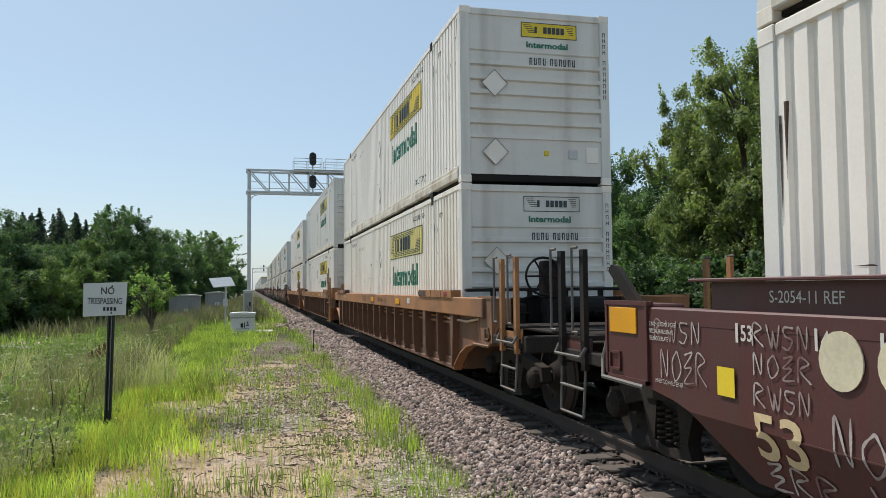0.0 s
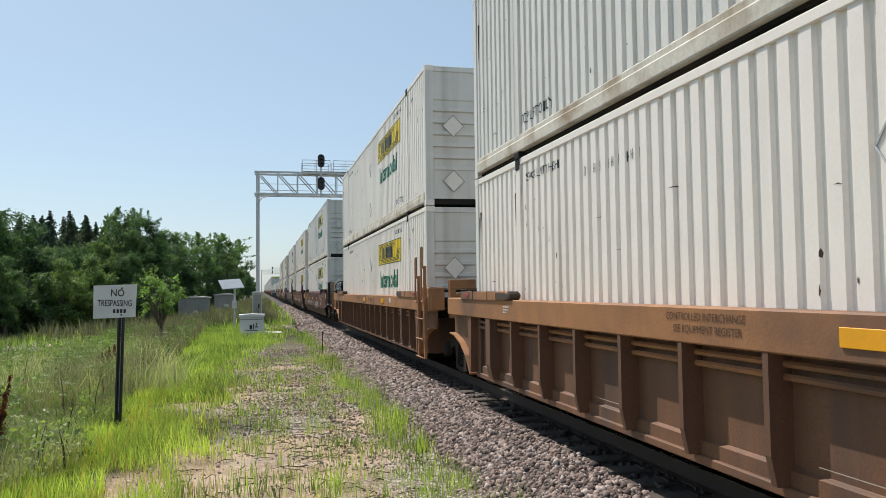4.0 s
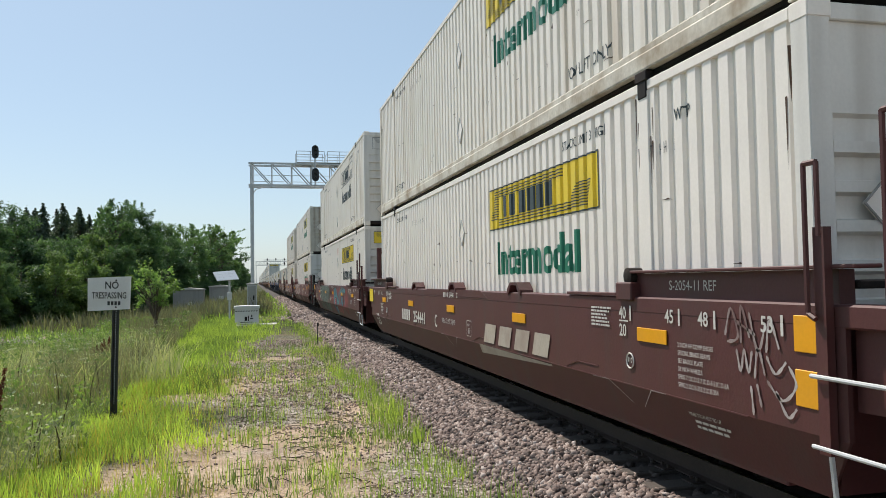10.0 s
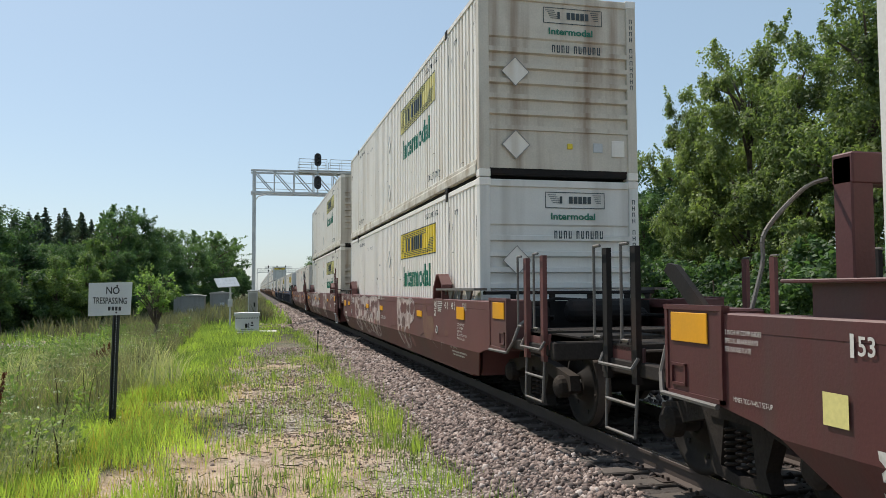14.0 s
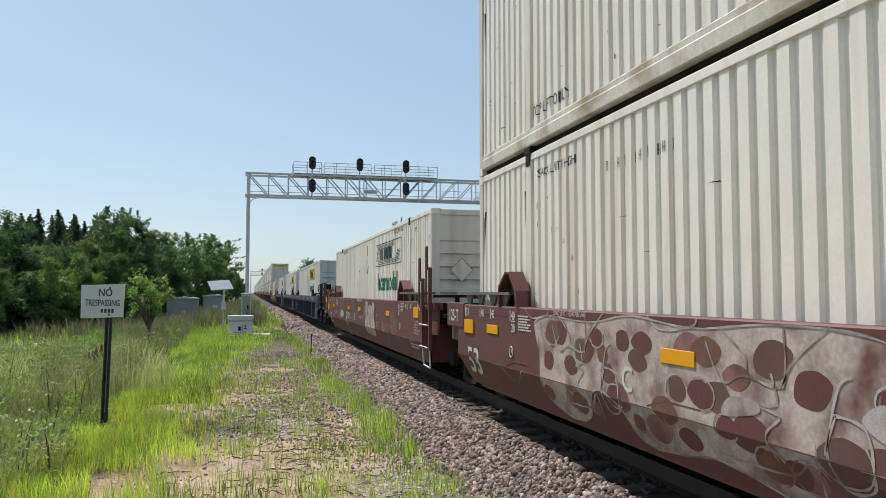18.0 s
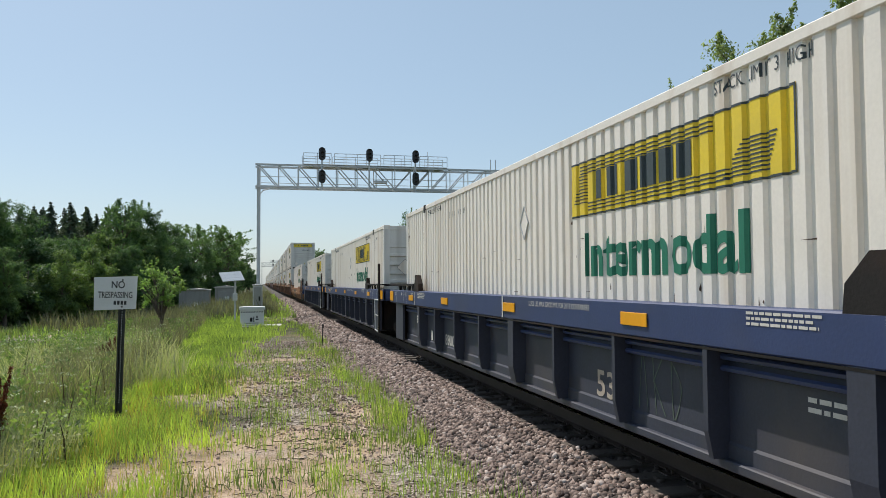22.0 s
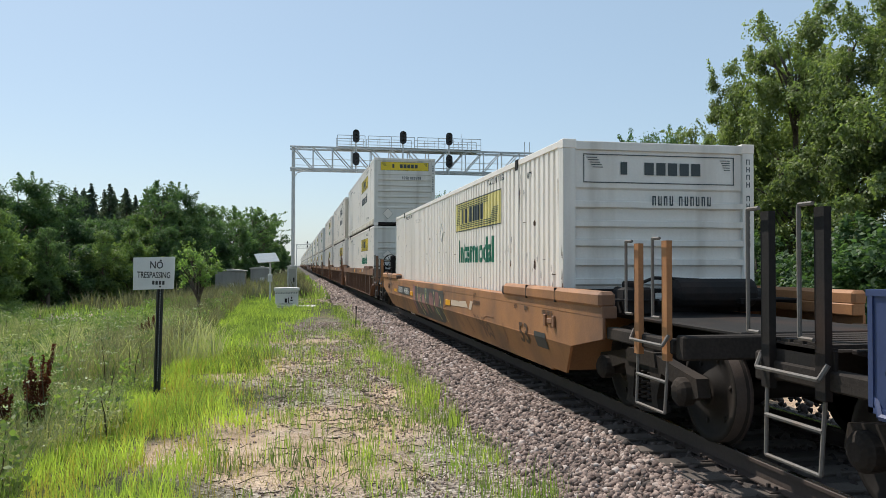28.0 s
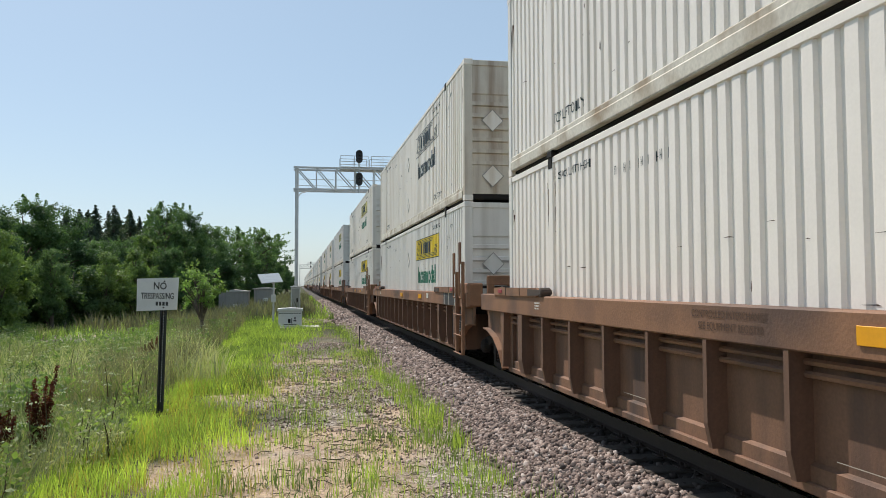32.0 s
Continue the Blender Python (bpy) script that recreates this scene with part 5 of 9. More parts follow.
        def stub():
            bm = bmesh.new()
            bbox(bm, -0.32, 0.32, -ln, -0.1, 0.66, 0.98, 0.02)
            return mirror_y(bm, e)
        cm("centre_sill", ("stub", e, kind), stub, M_DARKSTEEL)
        for side, (xa, xb) in () if distant else enumerate(((-1.25, -0.5), (0.5, 1.25))):
            def tread():
                bm = bmesh.new()
                for k in range(5):
                    box(bm, xa, xb, -0.95 + k * 0.14, -0.87 + k * 0.14, 1.20, 1.22)
                for x in (xa, xb - 0.03):
                    box(bm, x, x + 0.03, -0.97, -0.29, 1.16, 1.205)
                return mirror_y(bm, e)
            cm("step_grating", ("tread", e, side), tread, M_DARKSTEEL)

        if not distant:
            def plate_():
                bm = bmesh.new()
                box(bm, -1.28, 1.28, -0.32, -0.28, 1.03, z1 - 0.02)
                for x in (-0.9, -0.3, 0.3, 0.9):
                    box(bm, x - 0.04, x + 0.04, -0.36, -0.32, 1.03, z1 + 0.08)
                return mirror_y(bm, e)
            cm("end_plate", ("eplate", e), plate_, M_DARKSTEEL)

            def cross():
                bm = bmesh.new()
                bbox(bm, -1.34, 1.34, -0.38, -0.26, z1 + 0.08, z1 + 0.13, 0.01)
                return mirror_y(bm, e)
            cm("cross_rail", ("cross", e), cross, M_DARKSTEEL)
            for nm, ends_, rad in (("air_reservoir", ((-0.2, -0.75, 1.28), (0.75, -0.75, 1.28)), 0.17), ("brake_cylinder", ((0.4, -0.45, 1.2), (1.1, -0.45, 1.2)), 0.11)):
                def tank():
                    bm = bmesh.new()
                    (xa, yy, zz), (xb, _, _) = ends_
                    lathe(bm, [(xa - 0.05, rad * 0.5), (xa, rad * 0.95), (xa + 0.03, rad), (xb - 0.03, rad), (xb, rad * 0.95), (xb + 0.05, rad * 0.5)], "x", 14, (0, yy, zz))
                    return mirror_y(bm, e)
                cm(nm, (nm, e), tank, M_DARKSTEEL)

            def valve():
                bm = bmesh.new()
                bbox(bm, -0.9, -0.55, -0.9, -0.55, 1.03, 1.35, 0.03)
                bbox(bm, -0.82, -0.63, -0.82, -0.63, 1.34, 1.42, 0.02)
                return mirror_y(bm, e)
            cm("brake_valve", ("valve", e), valve, M_DARKSTEEL)

            def hose():
                bm = bmesh.new()
                path_rod(bm, [(-0.7, -0.7, 1.36), (-0.3, -0.4, 1.45), (0.3, -0.4, 1.42), (0.9, -0.6, 1.2)], 0.022, 6)
                return mirror_y(bm, e)
            cm("air_pipe", ("hose", e), hose, M_DARKSTEEL)
        if kind == "cpl":
            def sill():
                bm = bmesh.new()
                bbox(bm, -1.42, 1.42, -3.22, -3.08, 0.82, 1.02, 0.015)
                return mirror_y(bm, e)
            cm("end_sill", ("sill", e), sill, M_TRUCK)
            for s in (-1, 1):
                def beam():
                    bm = bmesh.new()
                    bbox(bm, -1.45, -1.34, -3.07, -1.70, 0.86, 0.98, 0.012)
                    return mirror_x(mirror_y(bm, e), s)
                cm("side_beam", ("beam", e, s), beam, M_TRUCK)

            def coupler():
                bm = bmesh.new()
                bbox(bm, -0.13, 0.13, -3.55, -3.0, 0.72, 0.92, 0.03)
                prism(bm, [(-0.2, -3.5), (0.2, -3.5), (0.24, -3.62), (0.14, -3.70), (0.02, -3.62), (-0.12, -3.68), (-0.24, -3.6)], 0.66, 0.96, "z")
                return mirror_y(bm, e)
            cm("coupler", ("coupler", e), coupler, M_TRUCK)
            if style == "smooth" and not distant:
                def strut():
                    bm = bmesh.new()
                    prism(bm, [(-1.75, 1.44), (-1.95, 1.44), (-2.36, 1.74), (-2.30, 1.80), (-2.18, 1.78)], -XO + 0.25, -XO + 0.30, "x")
                    return mirror_y(bm, e)
                cm("end_strut", ("strut", e), strut, M_DARKSTEEL)
        # ladder or hand rails at the corner
        for s in (-1, 1):
            if kind == "art" and e == 0:
                lm = M_DARKSTEEL if style == "blue" else chord_m
                bright = M_GALV if style in ("smooth", "guided") else lm
                rail_m = lm
                foot = 0.62 if style in ("smooth", "guided") else 0.30

                def stile(y, top):
                    def b():
                        bm = bmesh.new()
                        prism(bm, [(y - 0.042, foot), (y + 0.042, foot), (y + 0.042, top - 0.35), (y - 0.042, top - 0.35)], -XO - 0.06, -XO - 0.01, "x")
                        return mirror_x(bm, s)
                    return b

                def handrail(y, top):
                    def b():
                        bm = bmesh.new()
                        path_rod(bm, [(-XO - 0.09, y, 1.35), (-XO - 0.09, y + 0.06, 1.38), (-XO - 0.09, y + 0.06, top), (-XO - 0.09, y - 0.04, top), (-XO - 0.09, y - 0.04, top - 0.4)], 0.016, 6)
                        return mirror_x(bm, s)
                    return b

                def rung(z):
                    def b():
                        bm = bmesh.new()
                        rod(bm, (-XO - 0.085, -0.28, z), (-XO - 0.085, -0.96, z), 0.013, 8)
                        return mirror_x(bm, s)
                    return b
                if style == "blue":
                    lad = cm("ladder", ("stile", s, 0), stile(-0.65, 2.45), lm, "welded steel corner ladder")

                    def side_loop():
                        bm = bmesh.new()
                        path_rod(bm, [(-XO - 0.05, -0.65, 1.15), (-XO - 0.07, -0.11, 1.16), (-XO - 0.06, -0.15, 0.36), (-XO - 0.05, -0.60, 0.33), (-XO - 0.04, -0.64, 0.6)], 0.016, 6)
                        rod(bm, (-XO - 0.06, -0.13, 0.76), (-XO - 0.05, -0.63, 0.74), 0.014, 6)
                        return mirror_x(bm, s)
                    cm("grab_loop", ("sloop", s), side_loop, M_GALV).parent = lad
                    continue
                lad = cm("ladder", ("stile", s, 0), stile(-0.34, 2.20), lm, "welded steel corner ladder")
                cm("stile", ("stile", s, 1), stile(-0.90, 2.38), lm).parent = lad
                if not distant:
                    for i, (y, top) in enumerate(((-0.34, 2.20), (-0.90, 2.38))):
                        cm("handrail", ("hr", s, i), handrail(y, top), rail_m).parent = lad
                    for z in (0.66, 1.04) + ((0.32,) if foot < 0.5 else ()):
                        cm("rung", ("rung", s, z), rung(z), bright).parent = lad
                    if foot > 0.5:
                        def loop():
                            bm = bmesh.new()
                            path_rod(bm, [(-XO - 0.04, -0.36, 0.64), (-XO - 0.02, -0.37, 0.33), (-XO - 0.02, -0.88, 0.31), (-XO - 0.04, -0.89, 0.64)], 0.016, 6)
                            return mirror_x(bm, s)
                        cm("stirrup_step", ("loop", s), loop, bright)
                if style == "smooth" and s < 0:
                    for z in (0.74, 1.05):
                        def plate():
                            bm = bmesh.new()
                            bbox(bm, -XO - 0.008, -XO + 0.03, -0.27, -0.05, z + 0.1, z + 0.31, 0.004)
                            return bm
                        cm("end_reflector", ("eref", z), plate, M_REFLECT)
            elif kind == "cpl":
                for k, (y, top) in enumerate(((-2.46, 1.80), (-3.0, 1.81)) if style == "maxi" else ((-2.46, 1.95), (-3.0, 1.96))):
                    def stanchion():
                        bm = bmesh.new()
                        prism(bm, [(y - 0.045, 0.80), (y + 0.045, 0.80), (y + 0.045, top), (y - 0.045, top)], -XO + 0.02, -XO + 0.07, "x")
                        return mirror_x(mirror_y(bm, e), s)
                    st_ = cm("stanchion", ("stan", s, e, k), stanchion, M_DARKSTEEL if style in ("blue", "smooth") else chord_m)

                    def grab():
                        bm = bmesh.new()
                        hoop(bm, -XO - 0.02, y, 1.16, top + 0.02, 0.13 if e == 0 else -0.13)
                        return mirror_x(mirror_y(bm, e), s)
                    g_ = cm("grab_iron", ("grab", s, e, k), grab, M_WALK)
                    g_.parent = st_

                def step():
                    bm = bmesh.new()
                    path_rod(bm, [(-XO + 0.05, -2.44, 0.95), (-XO + 0.02, -2.46, 0.36), (-XO + 0.02, -3.0, 0.36), (-XO + 0.05, -3.02, 0.95)], 0.014, 6)
                    rod(bm, (-XO + 0.03, -2.45, 0.62), (-XO + 0.03, -3.01, 0.62), 0.016, 6)
                    path_rod(bm, [(-XO + 0.03, -2.40, 1.02), (-XO - 0.02, -2.42, 0.93), (-XO - 0.02, -3.04, 0.93), (-XO + 0.03, -3.06, 1.02)], 0.016, 6)
                    return mirror_x(mirror_y(bm, e), s)
                cm("stirrup_step", ("step", s, e), step, M_WALK)
        if kind == "cpl" and e == 0 and hand_brake:
            bx = {"blue": -1.2, "rib": -0.42}.get(style, -0.75)

            def wheel():
                bm = bmesh.new()
                ring(bm, (bx, -1.25, 1.75), (0, 1, 0), 0.27, 0.018, 24, 6)
                for k in range(3):
                    a = k * math.pi / 3
                    rod(bm, (bx - 0.27 * math.cos(a), -1.25, 1.75 - 0.27 * math.sin(a)), (bx + 0.27 * math.cos(a), -1.25, 1.75 + 0.27 * math.sin(a)), 0.014, 6)
                bbox(bm, bx + 0.02, bx + 0.34, -1.22, -0.98, 1.42, 1.98, 0.03)
                bbox(bm, bx + 0.06, bx + 0.24, -1.18, -1.02, 1.0, 1.5, 0.01)
                return bm
            cm("brake_wheel", ("bw",), wheel, M_DARKSTEEL, "hand brake wheel and housing")
        if kind == "art" and e == 0 and style in ("smooth", "rib", "brownrib"):
            def mast():
                bm = bmesh.new()
                top = 2.52 if style == "smooth" else 1.75
                for x in (-1.04, -0.66):
                    bbox(bm, x - 0.06, x + 0.06, -1.10, -0.97, 1.05, top, 0.012)
                bbox(bm, -1.10, -0.60, -1.11, -0.96, top - 0.16, top + 0.02, 0.012)
                rod(bm, (-1.0, -1.0, 1.45), (-0.7, -1.0, top - 0.25), 0.05, 6)
                return bm
            cm("hose_mast", ("mast",), mast, chord_m)
    def floor():
        bm = bmesh.new()
        for y in np.arange(0.4, CL, 1.2):
            box(bm, -1.33, 1.33, y - 0.15, y + 0.15, 0.31, 0.385)
        box(bm, -0.5, 0.5, 0.3, CL - 0.3, 0.345, 0.375)
        return bm
    cm("well_floor", ("floor",), floor, M_DARKSTEEL)
    # reflectors
    for y in (4.5, 8.04) if style in ("rib", "brownrib") else (6.24, 11.25) if style == "maxi" else (3.42, 8.03, 10.49, 14.9) if style == "guided" else (1.62, 4.73, 8.06, 11.55, 14.55) if ribbed else (1.60, 4.75, 8.04, 11.27, 14.55):
        key = ("refl", style)
        if key not in CAR:
            bm = bmesh.new()
            zz = (z0 + z1) / 2 if ribbed else (1.13 if style != "maxi" else 0.85)
            bbox(bm, -XO - 0.014, -XO - 0.003, -0.23, 0.23, zz - 0.055, zz + 0.055, 0.003)
            CAR[key] = data("reflector", bm, M_REFLECT)
        put("reflector", CAR[key], car, pose(0, y, 0))
    if near == "art":
        truck_parts(car, style, -1.70, distant)
    else:
        truck_parts(car, style, -1.68, distant)
    if far == "cpl":
        truck_parts(car, style, CL + 1.68, distant)
    return car


RECESSED = ("rib", "brownrib", "blue")
STYLE_OF = {}


def side_x(car, z, off):
    """Outer face of the side at the height z: sill, recessed sheet between posts, or sheet that folds inwards."""
    stl = STYLE_OF[car.name]
    if stl in RECESSED:
        return -XO - off if z > STYLES[stl]["z"][0] - 0.01 else -XO + 0.175 - off
    return -XO - off + (0 if z > CREASE else (CREASE - z) / (CREASE - 0.32) * 0.15)


def side_marks(car, items, material=M_LETTER):
    """Stencilled marks on the left side: (text or bars, size, right-hand start y, z)."""
    for s, size, y, z in items:
        if isinstance(s, str):
            bm = text_bm(s, size * 1.35, 1.25 if s.isdigit() and size > 0.15 else 0.9)
        else:                              # rows of plain bars, broken like words
            bm = bmesh.new()
            rows_, width, gap = s
            rw = random.Random(int(y * 100) + rows_)
            for k in range(rows_):
                u, end = 0.0, width * rw.uniform(0.72, 1.0)
                while u < end:
                    v = min(end, u + (width if rows_ == 1 and size < 0.03 else size * (0.55 if size > 0.035 else rw.uniform(1.6, 5.0))))
                    bar(bm, u, -k * gap, v, -k * gap + size)
                    u = v + size * (0.28 if size > 0.035 else 0.7)
        on_side(bm, side_x(car, z, 0.004), y, z)
        if STYLE_OF[car.name] not in RECESSED:
            for v in bm.verts:
                v.co.x = side_x(car, v.co.z, 0.009)
        tagged(part("stencil" if isinstance(s, str) else "stencil_text", bm, material, car), kind="stuff")


def mark_blocks(car, n, w, h, gap, y, z, material=M_LETTER, slant=0.0):
    """A line of plain blocks where a company mark stands."""
    bm = bmesh.new()
    for k in range(n):
        u = k * (w + gap)
        bm.faces.new([bm.verts.new((u + xx * w * 0.8 + slant * yy, yy * h, 0)) for xx, yy in ((0, 0), (1, 0), (1, 1), (0, 1))])
    on_side(bm, side_x(car, z, 0.010), y, z)
    tagged(part("company_mark", bm, material, car), kind="stuff")


def scrawl(car, y0, y1, z0, z1, n, width, material, seed, name="graffiti"):
    """Sprayed scribble: ribbons that wander over the side sheet."""
    r = random.Random(seed)
    bm = bmesh.new()
    for _ in range(n):
        y, z, a = r.uniform(y0, y1), r.uniform(z0, z1), r.uniform(0, 6.28)
        pts, curl = [], r.choice((-1, 1)) * r.uniform(0.08, 0.4)
        for i in range(r.randint(14, 34)):
            pts.append((y, z))
            if i % 9 == 8:
                curl = -curl * r.uniform(0.6, 1.4)
            a += curl + r.gauss(0, 0.08)
            st = r.uniform(0.035, 0.05) * (1 + width * 6)
            y, z = y + st * math.cos(a), z + st * math.sin(a)
            if not z0 < z < z1:
                a = -a
                z = min(z1, max(z0, z))
            if not y0 < y < y1:
                a = math.pi - a
                y = min(y1, max(y0, y))
        w = width * r.uniform(0.7, 1.3)
        prev, lift = None, r.uniform(0, 0.0025)
        for i, (py, pz) in enumerate(pts):
            q = pts[min(i + 1, len(pts) - 1)]
            p = pts[max(i - 1, 0)]
            d = Vector((q[0] - p[0], q[1] - p[1]))
            d = Vector((1, 0)) if d.length < 1e-6 else d.normalized()
            nrm = Vector((-d.y, d.x)) * w / 2 * (0.45 + 0.55 * math.sin(math.pi * (i + 0.6) / (len(pts) + 0.2)))

            def xs(zz):
                return side_x(car, zz, (0.006 if zz > 1.295 else 0.003) + lift)
            a1 = bm.verts.new((xs(pz + nrm.y), py + nrm.x, pz + nrm.y))
            b1 = bm.verts.new((xs(pz - nrm.y), py - nrm.x, pz - nrm.y))
            if prev:
                bm.faces.new((prev[0], a1, b1, prev[1]))
            prev = (a1, b1)
    tagged(part(name, bm, material, car, "sprayed scribble"), kind="stuff")


def curve(pts, k=6, closed=False):
    """A smooth line through the given places."""
    n = len(pts)
    out = []
    for i in range(n if closed else n - 1):
        a, b, c, d = (Vector(pts[(i + j) % n] if closed else pts[min(n - 1, max(0, i + j))]) for j in (-1, 0, 1, 2))
        for q in range(k):
            t = q / k
            out.append(0.5 * (2 * b + (c - a) * t + (2 * a - 5 * b + 4 * c - d) * t * t + (3 * b - a - 3 * c + d) * t ** 3))
    return out + ([] if closed else [Vector(pts[-1])])


def strokes(car, lines, width, material, off=0.0085, k=6, name="graffiti", lab="sprayed line"):
    """Paint lines on the side, each through a few places (y, z); they taper at both ends."""
    bm = bmesh.new()
    for pts in lines:
        c = curve(pts, k) if k > 1 else [Vector(q) for q in pts]
        prev = None
        for i, q in enumerate(c):
            d = c[min(i + 1, len(c) - 1)] - c[max(i - 1, 0)]
            d = d.normalized() if d.length > 1e-6 else Vector((1, 0))
            w = width / 2 * (0.75 + 0.25 * math.sin(i * 1.7)) * (0.6 if i in (0, len(c) - 1) else 1)
            e = Vector((-d.y, d.x)) * w
            v = [bm.verts.new((side_x(car, r.y, off), r.x, r.y)) for r in (q + e, q - e)]
            if prev:
                bm.faces.new((prev[0], v[0], v[1], prev[1]))
            prev = v
    tagged(part(name, bm, material, car, lab), kind="stuff")


def shape(car, pts, material, off=0.006, smooth_edge=True, name="graffiti", lab="sprayed shape"):
    """A filled painted shape on the side that follows its fold."""
    bm = bmesh.new()
    c = curve(pts, 5, True) if smooth_edge else [Vector(q) for q in pts]
    bm.faces.new([bm.verts.new((0, q.x, q.y)) for q in c])
    bmesh.ops.triangulate(bm, faces=bm.faces[:])
    bmesh.ops.bisect_plane(bm, geom=bm.verts[:] + bm.edges[:] + bm.faces[:], plane_co=(0, 0, CREASE), plane_no=(0, 0, 1))
    for v in bm.verts:
        v.co.x = side_x(car, v.co.z, off)
    part(name, bm, material, car, lab)


def text_block(car, words, size, y, z, gap, squeeze=0.8, material=M_LETTER, off=0.009):
    """Lines of readable stencilled text."""
    bm = bmesh.new()
    for k, w in enumerate(words):
        t = text_bm(w, size * 1.35, squeeze)
        on_side(t, 0, y, z - k * gap)
        join(bm, t)
    for v in bm.verts:
        v.co.x = side_x(car, v.co.z, off)
    tagged(part("stencil_text", bm, material, car), kind="stuff")


# near end of each box at the start of the clip, along the track
UNITS = [
    (-11.79, "smooth", "art", "cpl", True), (11.76, "rib", "cpl", "art", True), (31.5, "rib", "art", "art", True), (51.27, "rib", "art", "cpl", True),
    (74.82, "smooth", "cpl", "art", True), (94.34, "smooth", "art", "art", True), (113.61, "smooth", "art", "cpl", True),
    (137.34, "guided", "cpl", "art", True), (156.81, "guided", "art", "art", True), (176.03, "guided", "art", "cpl", False),
    (199.54, "blue", "cpl", "art", False), (219.0, "blue", "art", "art", False), (238.67, "blue", "art", "cpl", False),
    (262.24, "maxi", "cpl", "cpl", False),
    (285.57, "brownrib", "cpl", "art", True), (305.0, "brownrib", "art", "art", True),
]
# paint of the upper and the lower box: white, side panel, end panel, lettering
LOADS = [
    ((1, "yellow", "outline", "green"), (0, "yellow", "outline", "green")),
    ((0, "yellow", "yellow", "green"), (1, "pale", "outline", "green")),
    ((2, "pale", "outline", "green"), (0, "yellow", "yellow", "green")),
    ((0, "yellow", "outline", "green"), (0, "yellow", "outline", "green")),
    ((2, "pale", "outline", "green"), (0, "pale", "outline", "green")),
    ((3, "yellow", "outline_wide", "green"), (0, "yellow", "outline", "green")),
    ((1, "outline", "outline_wide", "dark"), (0, "yellow", "yellow_wide", "dark")),
    ((3, "pale", "outline", "green"), (0, "yellow", "outline", "green")),
    ((3, "pale", "outline", "green"), (3, "pale", "outline", "green")),
    (None, (1, "outline", "outline", "green")),
    (None, (1, "yellow", "yellow", "green")), (None, (1, "yellow", "yellow", "green")), (None, (1, "yellow", "yellow", "green")),
    (None, (0, "pale", "outline_wide", "green")),
    ((0, "yellow", "yellow_wide", "dark"), (0, "yellow", "yellow", "green")),
    ((3, "outline", "outline", "dark"), (2, "yellow", "outline", "green")),
]
pos = 305.0 + CL + 3.4
far_styles = ["brownrib", "brownrib", "smooth", "brownrib", "smooth", "rib", "brownrib", "rib"]
rr = random.Random(11)
for k in range(22):
    g = k % 3
    stl = far_styles[((k + 2) // 3) % 8]
    UNITS.append((pos, stl, "cpl" if g == 1 else "art", "cpl" if g == 0 else "art", True))
    LOADS.append(((rr.choice((0, 2, 3, 1)), rr.choice(("yellow", "pale")), rr.choice(("yellow_wide", "outline", "yellow")), "green"), (rr.choice((0, 1, 2)), "yellow", rr.choice(("yellow", "outline")), "green")))
    pos += CL + (7.4 if g == 0 else 3.4)

PAINT_WORDS = {0: "clean white", 1: "cream white", 2: "greyish white", 3: "rust-stained white"}
LOGO_WORDS = {"yellow": "yellow name panel", "pale": "faded yellow name panel", "outline": "outlined name panel"}
CAR_WORDS = {"rib": "orange-brown ribbed steel well car platform", "brownrib": "weathered brown ribbed steel well car platform", "blue": "dusty dark blue ribbed well car platform", "smooth": "maroon smooth-sided well car platform", "guided": "faded maroon well car platform with box guides", "maxi": "orange smooth-sided single well car"}
TRAIN = []
CARS = []
for k, ((y, stl, nr, fr, double), (up, lo)) in enumerate(zip(UNITS, LOADS)):
    car = well_car(pose(TX, y, 0), stl, nr, fr, CAR_WORDS[stl], k not in (7, 13), k > 20)
    CARS.append(car)
    STYLE_OF[car.name] = stl
    TRAIN.append((car, y, 0.0))
    for spec, z in ((lo, FLOOR_Z), (up, STACK_Z)):
        CH = 2.865 if double else 2.765      # the boxes that ride alone are lower
        if spec:
            c = container(pose(TX, y, z), *spec, z > 1, "%s corrugated container, %s, %s" % (PAINT_WORDS[spec[0]], LOGO_WORDS[spec[1]], "stacked on another" if z > 1 else "sitting in the well"), k > 20)
            TRAIN.append((c, y, z))


def disc(car, y, z, r, material=M_DISC):
    bm = bmesh.new()
    prism(bm, [(y + r * math.cos(a), z + r * math.sin(a)) for a in np.linspace(0, 2 * math.pi, 25)[:-1]], -XO - 0.012, -XO - 0.004, "x")
    part("painted_disc", bm, material, car)


